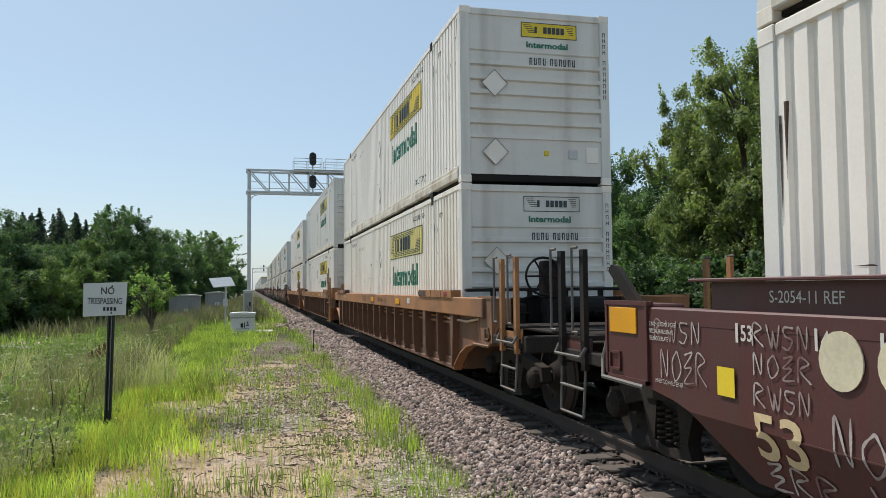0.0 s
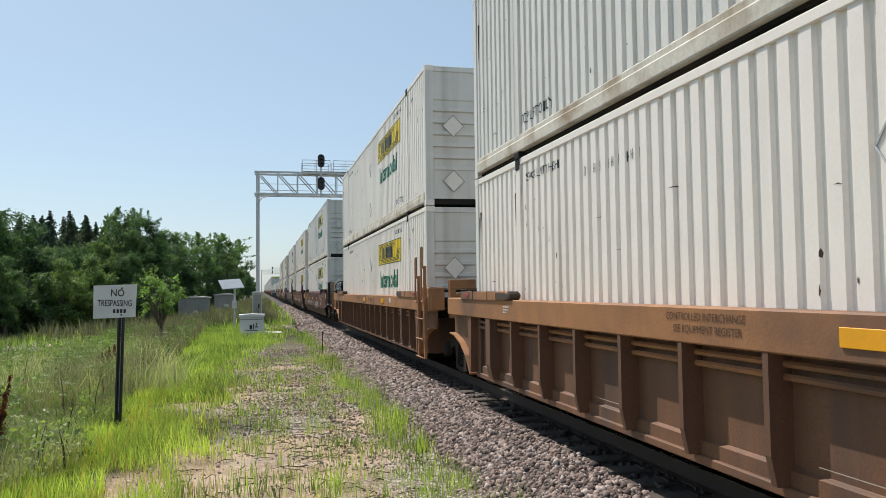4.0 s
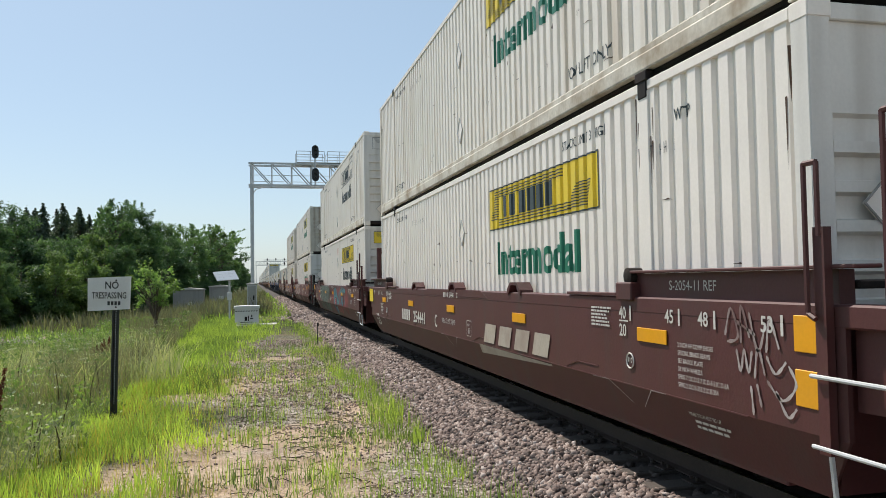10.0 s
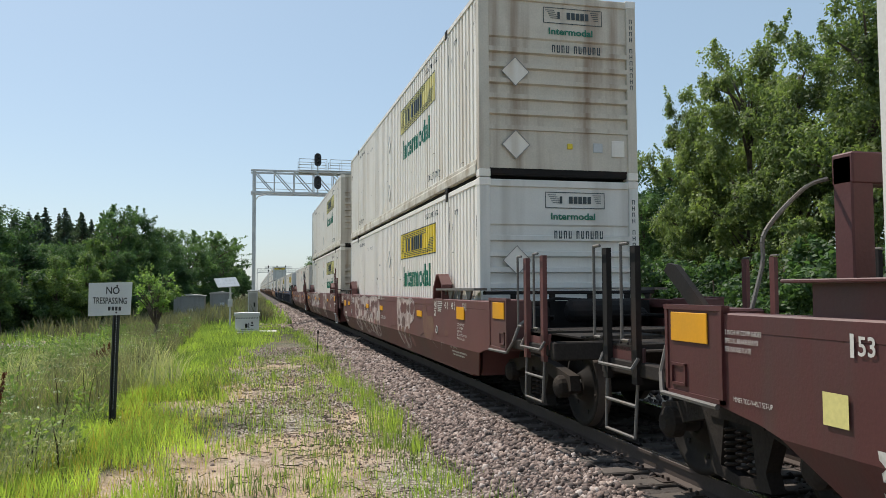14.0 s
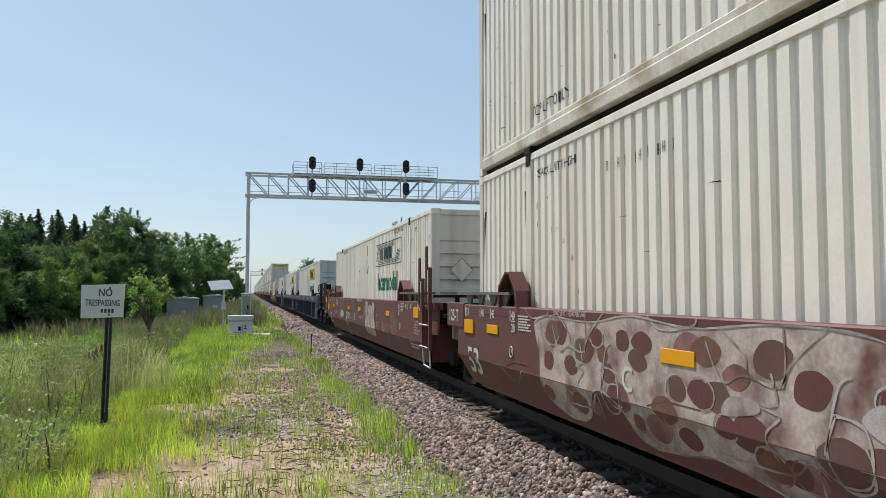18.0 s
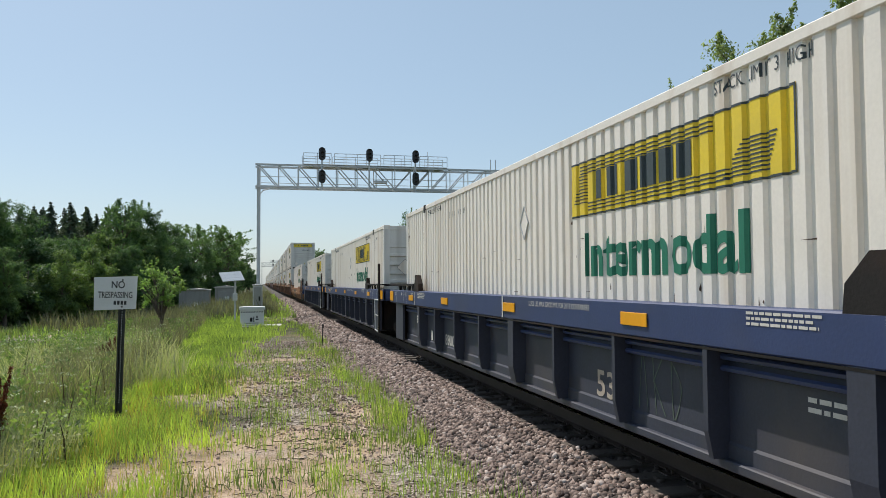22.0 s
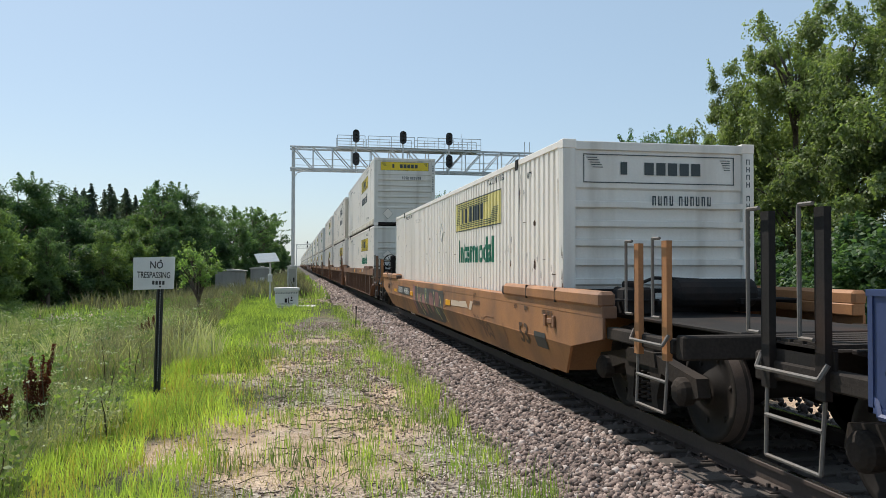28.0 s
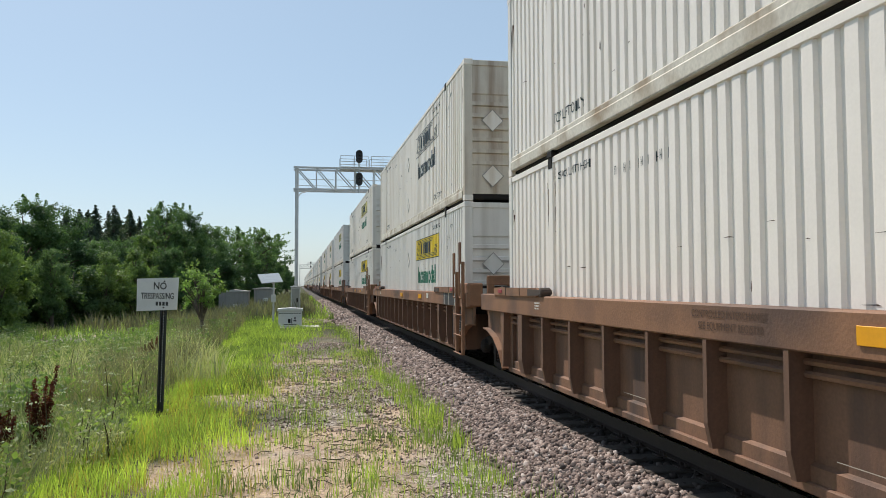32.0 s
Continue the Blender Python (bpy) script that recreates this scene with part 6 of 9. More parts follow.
def panel_patch(car, y0, y1, z0, z1, material, off=0.008, name="painted_patch", jag=0.0, seed=0):
    """A painted area on the side; jag makes its outline uneven."""
    r = random.Random(seed)
    n = 36 if jag else 1
    zc = (z0 + z1) / 2

    def edge(i, zz, k):
        u = i / n
        soft = (math.sin(math.pi * (0.015 + 0.97 * u)) ** 0.35) if jag > 0.05 else 1.0
        return (y0 + (y1 - y0) * u, zc + (zz - zc) * soft + (1.6 * jag * noise.noise(Vector((u * (y1 - y0) * 2.2, k * 7.3, seed))) if jag else 0))
    pts = [edge(i, z0, 1) for i in range(n + 1)] + [edge(n - i, z1, 2) for i in range(n + 1)]
    bm = bmesh.new()

    def xs(zz):
        return side_x(car, zz, off)
    if z0 < CREASE < z1 and STYLE_OF[car.name] not in RECESSED:
        k = n + 1
        for i in range(n):
            a, b, d, e2 = pts[i], pts[i + 1], pts[2 * k - 2 - i], pts[2 * k - 1 - i]
            for q in (((a[0], a[1]), (b[0], b[1]), (b[0], CREASE), (a[0], CREASE)), ((a[0], CREASE), (b[0], CREASE), (d[0], d[1]), (e2[0], e2[1]))):
                bm.faces.new([bm.verts.new((xs(v[1]), v[0], v[1])) for v in q])
        bmesh.ops.remove_doubles(bm, verts=bm.verts, dist=0.0005)
    else:
        k = n + 1
        for i in range(n):
            bm.faces.new([bm.verts.new((xs(min(z1, zc)) if STYLE_OF[car.name] in RECESSED else xs(v[1]), v[0], v[1])) for v in (pts[i], pts[i + 1], pts[2 * k - 2 - i], pts[2 * k - 1 - i])])
        bmesh.ops.remove_doubles(bm, verts=bm.verts, dist=0.0005)
    part(name, bm, material, car)


def length_marks(car, z, style):
    """Box-length marks near the ends, each beside its upright line."""
    if style == "blue":
        for y, w in ((2.06, "20/40"), (1.28, "45"), (0.80, "48"), (0.06, "53")):
            side_marks(car, [(w, 0.085, y - 0.08, 1.31), ((1, 0.025, 0.1), 0.26, y, 1.155)])
        for y, w in ((14.19, "20/40"), (15.03, "45"), (15.46, "48"), (16.30, "53")):
            side_marks(car, [(w, 0.085, y + (0.40 if len(w) > 2 else 0.24), 1.31), ((1, 0.025, 0.1), 0.26, y, 1.155)])
    else:
        for y, w in ((2.15, "40"), (1.39, "45"), (0.94, "48"), (0.25, "53")):
            side_marks(car, [(w, 0.105, y, z), ((1, 0.03, 0.1), 0.125, y - 0.19, z - 0.015)])
        for y, w in ((14.16, "40"), (14.94, "45"), (15.40, "48"), (16.12, "53")):
            side_marks(car, [(w, 0.105, y, z), ((1, 0.03, 0.1), 0.125, y + 0.05, z - 0.015)])
        for y in (2.15, 14.16):
            side_marks(car, [("20", 0.105, y, z - 0.145), ((1, 0.17, 0.1), 0.012, y, z - 0.025)])


def stencil_rows(car, y, z, rows_, w, h=0.022, gap=0.05, material=M_LETTER):
    side_marks(car, [((rows_, w, gap), h, y, z)], material)


for k, car in enumerate(CARS[:19]):
    stl = UNITS[k][1]
    if stl in ("smooth", "guided"):
        length_marks(car, 1.245 if stl == "smooth" else 1.28, stl)
        digits = "254441" if stl == "smooth" else "211011"
        side_marks(car, [("53", 0.37, 16.1, 0.49) if stl == "guided" else ("53", 0.3, 16.05, 0.50) if k == 6 else ("53", 0.3, 15.85, 0.49) if k else ("53", 0.3, 16.05, 0.53)], M_LETTER if k else M_CREAM_LETTER)
        if stl == "smooth":
            stencil_rows(car, 2.71, 1.315, 6, 0.42, 0.017, 0.031)
            text_block(car, ("2 INCH HF COMP SHOES", "SPECIAL BRAKE BEAMS", "SEE BADGE PLATE", "38 INCH WHEELS", "SPRG 7 OC D-5 7 IC D-6 5 IC D-6A", "SPRG 2 OC B-353 2 IC B-354"), 0.036, 1.22, 1.075, 0.058, 0.85)
            text_block(car, ("MINER TCC-IV-45LT SET-UP",), 0.03, 1.15, 0.585, 0.05, 0.8)
            stencil_rows(car, 1.1, 0.54, 2, 0.5, 0.02, 0.04)
            if UNITS[k][3] == "cpl":
                text_block(car, ("2 INCH HF COMP SHOES", "SPECIAL BRAKE BEAMS", "SEE BADGE PLATE"), 0.034, 17.28, 1.29, 0.055, 0.75)
                text_block(car, ("MINER TCC-IV-45LT SET-UP",), 0.034, 17.2, 0.86, 0.055, 0.7)
            else:
                stencil_rows(car, 15.02, 0.99, 5, 0.35, 0.018, 0.036)
                strokes(car, [((15.08, 0.79), (15.08, 1.03), (14.60, 1.03), (14.60, 0.79), (15.08, 0.79))], 0.012, M_LETTER, 0.009, 1, "label_border", "thin white border line")
            for e in (0, 1):
                bm = text_bm("S-2054-11 REF", 0.105, 1.0)
                on_side(bm, -XO + 0.046, 1.41 if e == 0 else 15.9, 1.49)
                tagged(part("stencil", bm, M_LETTER, car), kind="stuff")
            text_block(car, ("WELL LD LMT 118,400",), 0.085, 8.62, 0.885, 0.1, 0.78)
            strokes(car, [((7.07, 0.77), (7.07, 0.99), (6.83, 0.99), (6.83, 0.77), (7.07, 0.77))], 0.014, M_LETTER, 0.009, 1, "label_border", "thin white border line")
            side_marks(car, [("PLATE", 0.036, 7.04, 0.91), ("H", 0.085, 6.99, 0.805)])
            bm = bmesh.new()
            prism(bm, [(6.0, 1.335), (10.1, 1.335), (9.75, 1.435), (6.35, 1.435)], -XO - 0.0075, -XO + 0.01, "x")
            part("stiffener_plate", bm, STYLES[stl]["chord"], car)
        else:
            stencil_rows(car, 1.88, 1.37, 6, 0.34, 0.017, 0.031)
            text_block(car, ("2 INCH H F COMP SHOES", "No. 24 BRAKE BEAMS", "38 INCH WHEELS", "SPRG 7 OC D-5 7 IC D-6 5 IC D-6A", "SPRG 2 OC B-353 2 IC B-354"), 0.036, 0.57, 1.035, 0.053, 0.75)
            text_block(car, ("MINER TCC-IV-45LT SET-UP",), 0.034, 1.05, 0.66, 0.05, 0.8)
            stencil_rows(car, 1.02, 0.60, 2, 0.9, 0.028, 0.055)
            bm = bmesh.new()
            bbox(bm, -XO - 0.016, -XO - 0.002, 0.15, 0.59, 1.13, 1.32, 0.003)
            part("reflector", bm, M_REFLECT, car)
            side_marks(car, [("LD LMT 115300", 0.085, 8.08, 0.875)])
        stencil_rows(car, 13.91, 1.32, 6, 0.42, 0.017, 0.031)
        if k == 6:
            panel_patch(car, 16.19, 16.38, 0.85, 1.03, M_PALE_YELLOW, 0.012, "yellow_plate")
        if k in (4, 5):
            panel_patch(car, 16.33, 16.95, 1.05, 1.38, M_YELLOW, 0.012, "yellow_plate")
        if k not in (6, 7, 8):
            mark_blocks(car, 4, 0.18, 0.215, 0.05, 12.71 if k == 9 else 12.2, 0.785)
            side_marks(car, [(digits, 0.225, 11.18 if k == 9 else 11.03, 0.785)])
        if k != 7:
            side_marks(car, [("BCA"[(k - 4) % 3] if k < 7 else "ACB"[(k - 7) % 3], 0.22, 11.36 if k == 8 else 9.16, 0.79)])
        zm = 1.35 if stl == "guided" else 1.31
        mark_blocks(car, 4, 0.055, 0.08, 0.03, 8.5, zm)
        side_marks(car, [(digits, 0.085, 8.12, zm), ("BCA"[(k - 4) % 3] if k < 7 else "ACB"[(k - 7) % 3], 0.085, 7.66, zm)])
        if k in (4, 5, 0, 18):
            mark_blocks(car, 4, 0.58, 0.25, 0.05, 6.2, 0.745, M_FADED_LETTER, 0.10)
            shape(car, ((6.45, 0.575), (6.42, 0.70), (3.74, 0.685), (3.74, 0.665)), M_FADED_LETTER, 0.008, False, "underline", "faded tapering stripe")
        for yr in (1.97, 14.17):
            ringb = bmesh.new()
            ring(ringb, (-XO - 0.008, yr, 0.90), (1, 0, 0), 0.062, 0.007, 16, 4)
            part("capacity_ring", ringb, M_LETTER, car)
            side_marks(car, [("110", 0.045, yr + 0.042, 0.885)])
        for yw in (2.04, 8.10, 14.25):
            strokes(car, [((yw + 0.67, 0.695), (yw + 0.34, 0.70), (yw, 0.54)), ((yw - 0.18, 0.53), (yw - 0.41, 0.70), (yw - 0.63, 0.70))], 0.010, M_SPRAY, 0.009, 1, "scratch_line", "bare scrape along a weld")
        for ys in (10.87, 7.9, 4.9) if k in (4, 5) else (10.9,) if k == 0 else ():
            bm = bmesh.new()
            prism(bm, [(ys - 0.24, 1.40), (ys - 0.24, 1.46), (ys - 0.12, 1.55), (ys + 0.12, 1.55), (ys + 0.24, 1.46), (ys + 0.24, 1.40), (ys + 0.20, 1.40), (ys + 0.1, 1.515), (ys - 0.1, 1.515), (ys - 0.20, 1.40)], -XO - 0.02, -XO + 0.15, "x")
            part("saddle", bm, STYLES[stl]["chord"], car, "bent steel saddle on the sill")
    elif stl == "blue":
        length_marks(car, 1.3, "blue")
        for ya in ((-1.06,) if UNITS[k][2] == "art" else ()) + ((16.74,) if UNITS[k][3] == "art" else ()):
            bm = bmesh.new()
            bbox(bm, -XO - 0.014, -XO - 0.002, ya, ya + 0.44, 1.18, 1.40, 0.003)
            part("end_reflector", bm, M_REFLECT, car)
        if k == 10:
            mark_blocks(car, 4, 0.17, 0.18, 0.08, 13.37, 0.50)
            side_marks(car, [("890087", 0.195, 12.24, 0.50)])
        else:
            side_marks(car, [("CONTROLLED INTERCHANGE", 0.055, 10.62, 0.86), ("SEE EQUIPMENT REGISTER", 0.055, 10.62, 0.77)])
        bm = text_bm("BCA"[(k - 10) % 3], 0.2, 0.9)
        on_side(bm, -XO + 0.002, 13.93, 0.81)
        tagged(part("stencil", bm, M_LETTER, car), kind="stuff")
        side_marks(car, [("53", 0.26, 5.88, 0.50)], M_FADED_LETTER)
        stencil_rows(car, 13.9, 1.385, 4, 0.75, 0.015, 0.03)
        stencil_rows(car, 3.2, 1.385, 3, 0.75, 0.018, 0.034)
        stencil_rows(car, 2.86, 0.87, 2, 0.42, 0.03, 0.06)
        text_block(car, ("38 INCH WHEELS", "2 INCH HF COMP SHOES", "SPRG 6 OC D-5 6 IC D-5"), 0.04, 1.62, 0.62, 0.065, 0.72, M_FADED_LETTER, 0.004)
        strokes(car, [((5.0, 0.5), (4.92, 0.98), (4.84, 0.5)), ((4.75, 0.98), (4.7, 0.5)), ((4.75, 0.75), (4.58, 0.98)), ((4.72, 0.75), (4.55, 0.5)), ((4.45, 0.98), (4.42, 0.5), (4.3, 0.75), (4.44, 0.95))], 0.016, M_GREY_GREEN, 0.004)
        panel_patch(car, 8.29, 8.33, 1.15, 1.42, M_LETTER, 0.012, "white_band")
        side_marks(car, [("52,900 LBS. MAX. GROSS WT. FOR 20 FT CONTAINERS", 0.058, 7.33, 1.325)])
    elif stl in ("rib", "brownrib"):
        side_marks(car, [("53", 0.3, 1.62, 0.62), ("53", 0.15, 15.85, 0.92)], M_BROWN_LETTER)
        mark_blocks(car, 4, 0.055, 0.1, 0.035, 7.22, 1.28, M_BROWN_LETTER)
        side_marks(car, [("A" if k in (1, 4) else "B", 0.085, 6.1, 1.28)], M_BROWN_LETTER)
        side_marks(car, [("788548", 0.085, 6.78, 1.28)], M_BROWN_LETTER)
        side_marks(car, [("CONTROLLED INTERCHANGE", 0.06, 10.1, 1.35), ("SEE EQUIPMENT REGISTER", 0.06, 10.0, 1.26)], M_BROWN_LETTER)
        stencil_rows(car, 14.2, 1.35, 3, 0.25, 0.02, 0.035)
        mark_blocks(car, 3, 0.11, 0.17, 0.05, 4.46, 0.72)
        side_marks(car, [("788548", 0.17, 3.78, 0.73)], M_DISC)
        for yq in (2.6, 5.4, 8.3, 11.4):
            strokes(car, [((yq + 0.35, 0.535), (yq - 0.35, 0.535))], 0.012, M_FADED_LETTER, 0.036, 1, "chalk_line", "pale line low on the sheet")
        panel_patch(car, 3.18, 3.45, 1.29, 1.40, M_LETTER, 0.008, "white_label")
        for word, zz in (("20", 0.92), ("40", 0.74)):
            bm = text_bm(word, 0.15, 0.85)
            on_side(bm, -XO - 0.0005, 2.01, zz)
            tagged(part("stencil", bm, M_BROWN_LETTER, car), kind="stuff")
        if k in (2, 15):
            panel_patch(car, -0.10, 0.90, 0.52, 1.16, M_PATCH, 0.055, "dark_panel")
            panel_patch(car, -0.21, 1.23, 1.19, 1.44, M_PATCH, 0.004, "dark_band")
            for yb in (0.0, 0.62, 1.1):
                panel_patch(car, yb, yb + 0.035, 1.19, 1.44, M_LETTER, 0.007, "white_tick")
            bm = bmesh.new()
            for word, size, yy, zz in (("48", 0.14, 0.62, 1.0), ("5", 0.14, 0.0, 1.0)):
                t = text_bm(word, size, 0.9)
                on_side(t, -XO + 0.112, yy, zz)
                join(bm, t)
            rw = random.Random(k)
            for q in range(7):
                u, end = 0.0, rw.uniform(0.45, 0.6)
                while u < end:
                    v = min(end, u + rw.uniform(0.02, 0.07))
                    t = bmesh.new()
                    bar(t, u, 0, v, 0.012 if q < 4 else 0.022)
                    on_side(t, -XO + 0.112, 0.55, 0.88 - q * 0.05)
                    join(bm, t)
                    u = v + 0.014
            tagged(part("stencil_text", bm, M_LETTER, car), kind="stuff")
        scrawl(car, 5.0, 7.8, 0.45, 1.0, 5, 0.03, M_DULL, 20 + k)
    elif stl == "maxi":
        panel_patch(car, 11.56, 13.94, 0.775, 0.995, M_PATCH, 0.006, "dark_panel")
        mark_blocks(car, 4, 0.17, 0.15, 0.05, 13.8, 0.815)
        side_marks(car, [("469816", 0.17, 12.62, 0.81)])
        # dark sprayed lettering, with pink fills and yellow edges
        shape(car, ((10.95, 1.05), (10.3, 1.06), (9.5, 1.05), (8.2, 1.06), (7.3, 1.05), (6.75, 1.03), (6.8, 0.70), (7.0, 0.40), (7.8, 0.36), (9.0, 0.35), (10.2, 0.36), (10.7, 0.40), (10.85, 0.75)), M_DARKGREY_SPRAY, 0.005)
        for pts in (((10.95, 1.05), (10.65, 1.05), (10.6, 0.6), (10.72, 0.4), (10.95, 0.42)), ((10.12, 0.86), (9.82, 0.86), (9.78, 0.62), (9.95, 0.5), (10.1, 0.6)), ((9.5, 0.84), (9.25, 0.88), (9.0, 0.6), (9.2, 0.42), (9.42, 0.55)), ((8.5, 0.92), (8.1, 0.95), (8.0, 0.66), (8.3, 0.55)), ((7.7, 1.0), (7.35, 0.98), (7.3, 0.75), (7.6, 0.7))):
            shape(car, pts, M_PINK_SPRAY, 0.0065)
        for pts in (((9.2, 1.03), (8.8, 1.04), (8.7, 0.85), (9.1, 0.82)), ((7.95, 0.55), (7.5, 0.5), (7.3, 0.62), (7.6, 0.68))):
            shape(car, pts, M_GREY_GREEN, 0.0065)
        strokes(car, [((10.17, 1.12), (10.16, 0.75), (9.95, 0.58), (9.62, 0.38)), ((9.64, 0.92), (9.68, 0.72), (9.4, 0.5)), ((9.0, 1.06), (8.95, 0.8), (8.6, 0.5)), ((7.9, 1.02), (7.75, 0.7), (7.4, 0.42)), ((7.15, 0.95), (6.95, 0.7), (6.7, 0.42))], 0.035, M_PALE_YELLOW, 0.008)
        strokes(car, [((9.58, 0.95), (7.64, 0.91)), ((7.43, 1.01), (6.61, 1.0), (6.44, 1.10))], 0.016, M_BROWN_LETTER, 0.009, 1, "weld_line", "dark weld line")
        shape(car, ((5.95, 0.92), (5.28, 0.925), (5.24, 0.905), (5.2, 0.93), (4.61, 0.955), (4.42, 0.84), (5.95, 0.81)), M_PALE_PATCH, 0.006, False, "pale_patch", "pale painted-over patch")
        shape(car, ((4.36, 0.82), (4.24, 0.975), (4.03, 0.965), (4.16, 0.82)), M_PALE_PATCH, 0.006, False, "pale_patch", "pale painted-over patch")
        side_marks(car, [("L-77", 0.085, 3.99, 1.045), ("53", 0.28, 1.25, 0.56), ("48", 0.1, 15.6, 0.96), ("45", 0.1, 15.1, 0.97), ("40", 0.1, 14.25, 0.99), ("20", 0.1, 14.25, 0.85)], M_BROWN_LETTER)
        stencil_rows(car, 3.99, 0.925, 1, 0.6, 0.075, 0.1, M_BROWN_LETTER)
        panel_patch(car, 0.07, 0.53, 0.56, 0.76, M_PATCH, 0.008, "data_panel")
        panel_patch(car, 14.3, 14.85, 0.79, 0.88, M_REFLECT, 0.007, "faded_label")
        stencil_rows(car, 1.45, 1.0, 1, 0.2, 0.06, 0.1, M_BROWN_LETTER)
        stencil_rows(car, 0.95, 1.0, 1, 0.2, 0.06, 0.1, M_BROWN_LETTER)
        stencil_rows(car, 0.2, 0.99, 1, 0.5, 0.06, 0.1, M_BROWN_LETTER)
        strokes(car, [((y0 + 0.25, 0.8), (y0 + 0.12, 1.02), (y0, 0.84), (y0 + 0.05, 0.98), (y0 - 0.12, 1.0)) for y0 in (15.3, 15.55, 15.8, 16.05)], 0.018, M_BROWN_LETTER)
        scrawl(car, 1.5, 4.0, 0.42, 0.75, 5, 0.05, M_BROWN, 7)
        strokes(car, [((5.6, 0.66), (5.3, 0.5), (5.2, 0.38)), ((5.35, 0.68), (5.1, 0.45)), ((4.6, 0.66), (4.35, 0.4)), ((14.8, 0.7), (14.6, 0.5), (14.5, 0.35))], 0.05, M_BROWN, 0.006)
    if k == 0:
        GLYPHS = (((0, 0), (0.1, 1), (0.75, 0.8), (0.15, 0.5), (0.9, 0)), ((0.1, 0.9), (0.8, 1), (0.1, 0.5), (0.7, 0.5), (0.05, 0.0), (0.9, 0.05)), ((0.5, 1), (0.05, 0.6), (0.3, 0), (0.85, 0.4), (0.5, 1.0)),
                  ((0.05, 0), (0.1, 1), (0.6, 0.1), (0.7, 1)), ((0.9, 0.9), (0.2, 0.9), (0.3, 0.55), (0.8, 0.4), (0.5, 0), (0.05, 0.1)), ((0, 1), (0.4, 0), (0.5, 0.7), (0.75, 0), (1.0, 1)))
        tags = [(17.2 - 0.17 * i, 1.18, 0.16, 0.14) for i in range(4)] + [(17.12 - 0.16 * i, 0.9, 0.22, 0.15) for i in range(4)]
        tags += [(16.0 - 0.135 * i, z0, 0.14, 0.12) for z0 in (1.22, 1.04, 0.85) for i in range(4)]
        tags += [(15.34 - 0.2 * i, 0.62, 0.28 - 0.05 * (i % 2), 0.19) for i in range(5)] + [(15.15 - 0.2 * i, 0.40, 0.16, 0.18) for i in range(5)] + [(16.02 - 0.22 * i, 0.34, 0.17, 0.2) for i in range(3)]
        for i, (y0, z0, h, w) in enumerate(tags):
            strokes(car, [[(y0 - a * w, z0 + b * h) for a, b in GLYPHS[(i * 5 + i // 4) % 6]]], 0.016 if w < 0.16 else 0.022, M_SPRAY)
        scrawl(car, 11.5, 14.4, 0.42, 1.25, 16, 0.026, M_SPRAY, 2)
        disc(car, 15.26, 1.19, 0.16)
        disc(car, 14.85, 1.19, 0.16)
        panel_patch(car, 16.19, 16.38, 0.87, 1.06, M_YELLOW, 0.012, "yellow_plate")
    if k == 5:
        strokes(car, [((0.62, 1.20), (0.55, 1.38), (0.48, 1.2), (0.6, 1.16)), ((0.45, 1.16), (0.44, 1.40), (0.36, 1.2)), ((0.5, 1.3), (0.3, 1.22)), ((0.36, 1.36), (0.28, 1.12), (0.2, 1.3)), ((0.2, 1.12), (0.16, 1.32), (0.08, 1.15)), ((0.5, 1.12), (0.46, 0.98), (0.42, 1.12), (0.38, 0.98), (0.34, 1.12)), ((0.32, 0.95), (0.28, 1.14), (0.22, 0.98)), ((0.2, 1.1), (0.12, 1.0), (0.02, 1.08)), ((0.36, 0.9), (0.34, 0.72)), ((0.3, 0.92), (0.26, 0.78)), ((0.2, 0.95), (0.06, 0.85), (-0.06, 0.95), (0.0, 1.06)), ((0.12, 0.9), (0.02, 0.76), (-0.06, 0.82))], 0.026, M_SPRAY)
    if k == 6:
        # sprayed letters in grey green, with dark gaps and pale edges
        shape(car, ((14.08, 1.20), (14.05, 1.40), (12.6, 1.40), (11.2, 1.41), (10.2, 1.42), (9.75, 1.41), (9.56, 1.14), (9.60, 0.7), (9.70, 0.36), (10.6, 0.345), (12.2, 0.345), (13.4, 0.345), (14.05, 0.40), (14.10, 0.8)), M_GREY_GREEN, 0.0045)
        for pts in (((13.62, 1.38), (13.42, 1.38), (13.46, 1.02), (13.66, 1.02)), ((13.66, 0.92), (13.45, 0.90), (13.2, 0.5), (13.1, 0.36), (13.3, 0.36), (13.5, 0.6)), ((12.72, 1.38), (12.62, 1.38), (12.85, 0.66), (13.02, 0.64), (12.88, 0.95)), ((12.42, 1.28), (12.36, 1.08), (12.56, 1.06)), ((12.52, 0.92), (12.36, 0.9), (12.2, 0.45), (12.4, 0.36), (12.62, 0.6)), ((12.08, 1.32), (11.98, 1.2), (12.02, 0.86), (12.12, 0.82), (12.18, 1.05)), ((11.70, 1.24), (11.5, 1.22), (11.44, 1.12), (11.66, 1.10)), ((11.78, 0.82), (11.66, 0.7), (11.42, 0.38), (11.62, 0.36)), ((11.0, 1.0), (10.88, 1.25), (10.78, 0.95), (10.78, 0.74), (10.92, 0.8)), ((10.28, 1.2), (10.1, 1.27), (9.98, 1.1), (10.02, 0.8), (10.2, 0.62), (10.38, 0.58), (10.30, 0.9))):
            shape(car, pts, M_DEEP_SPRAY, 0.006)
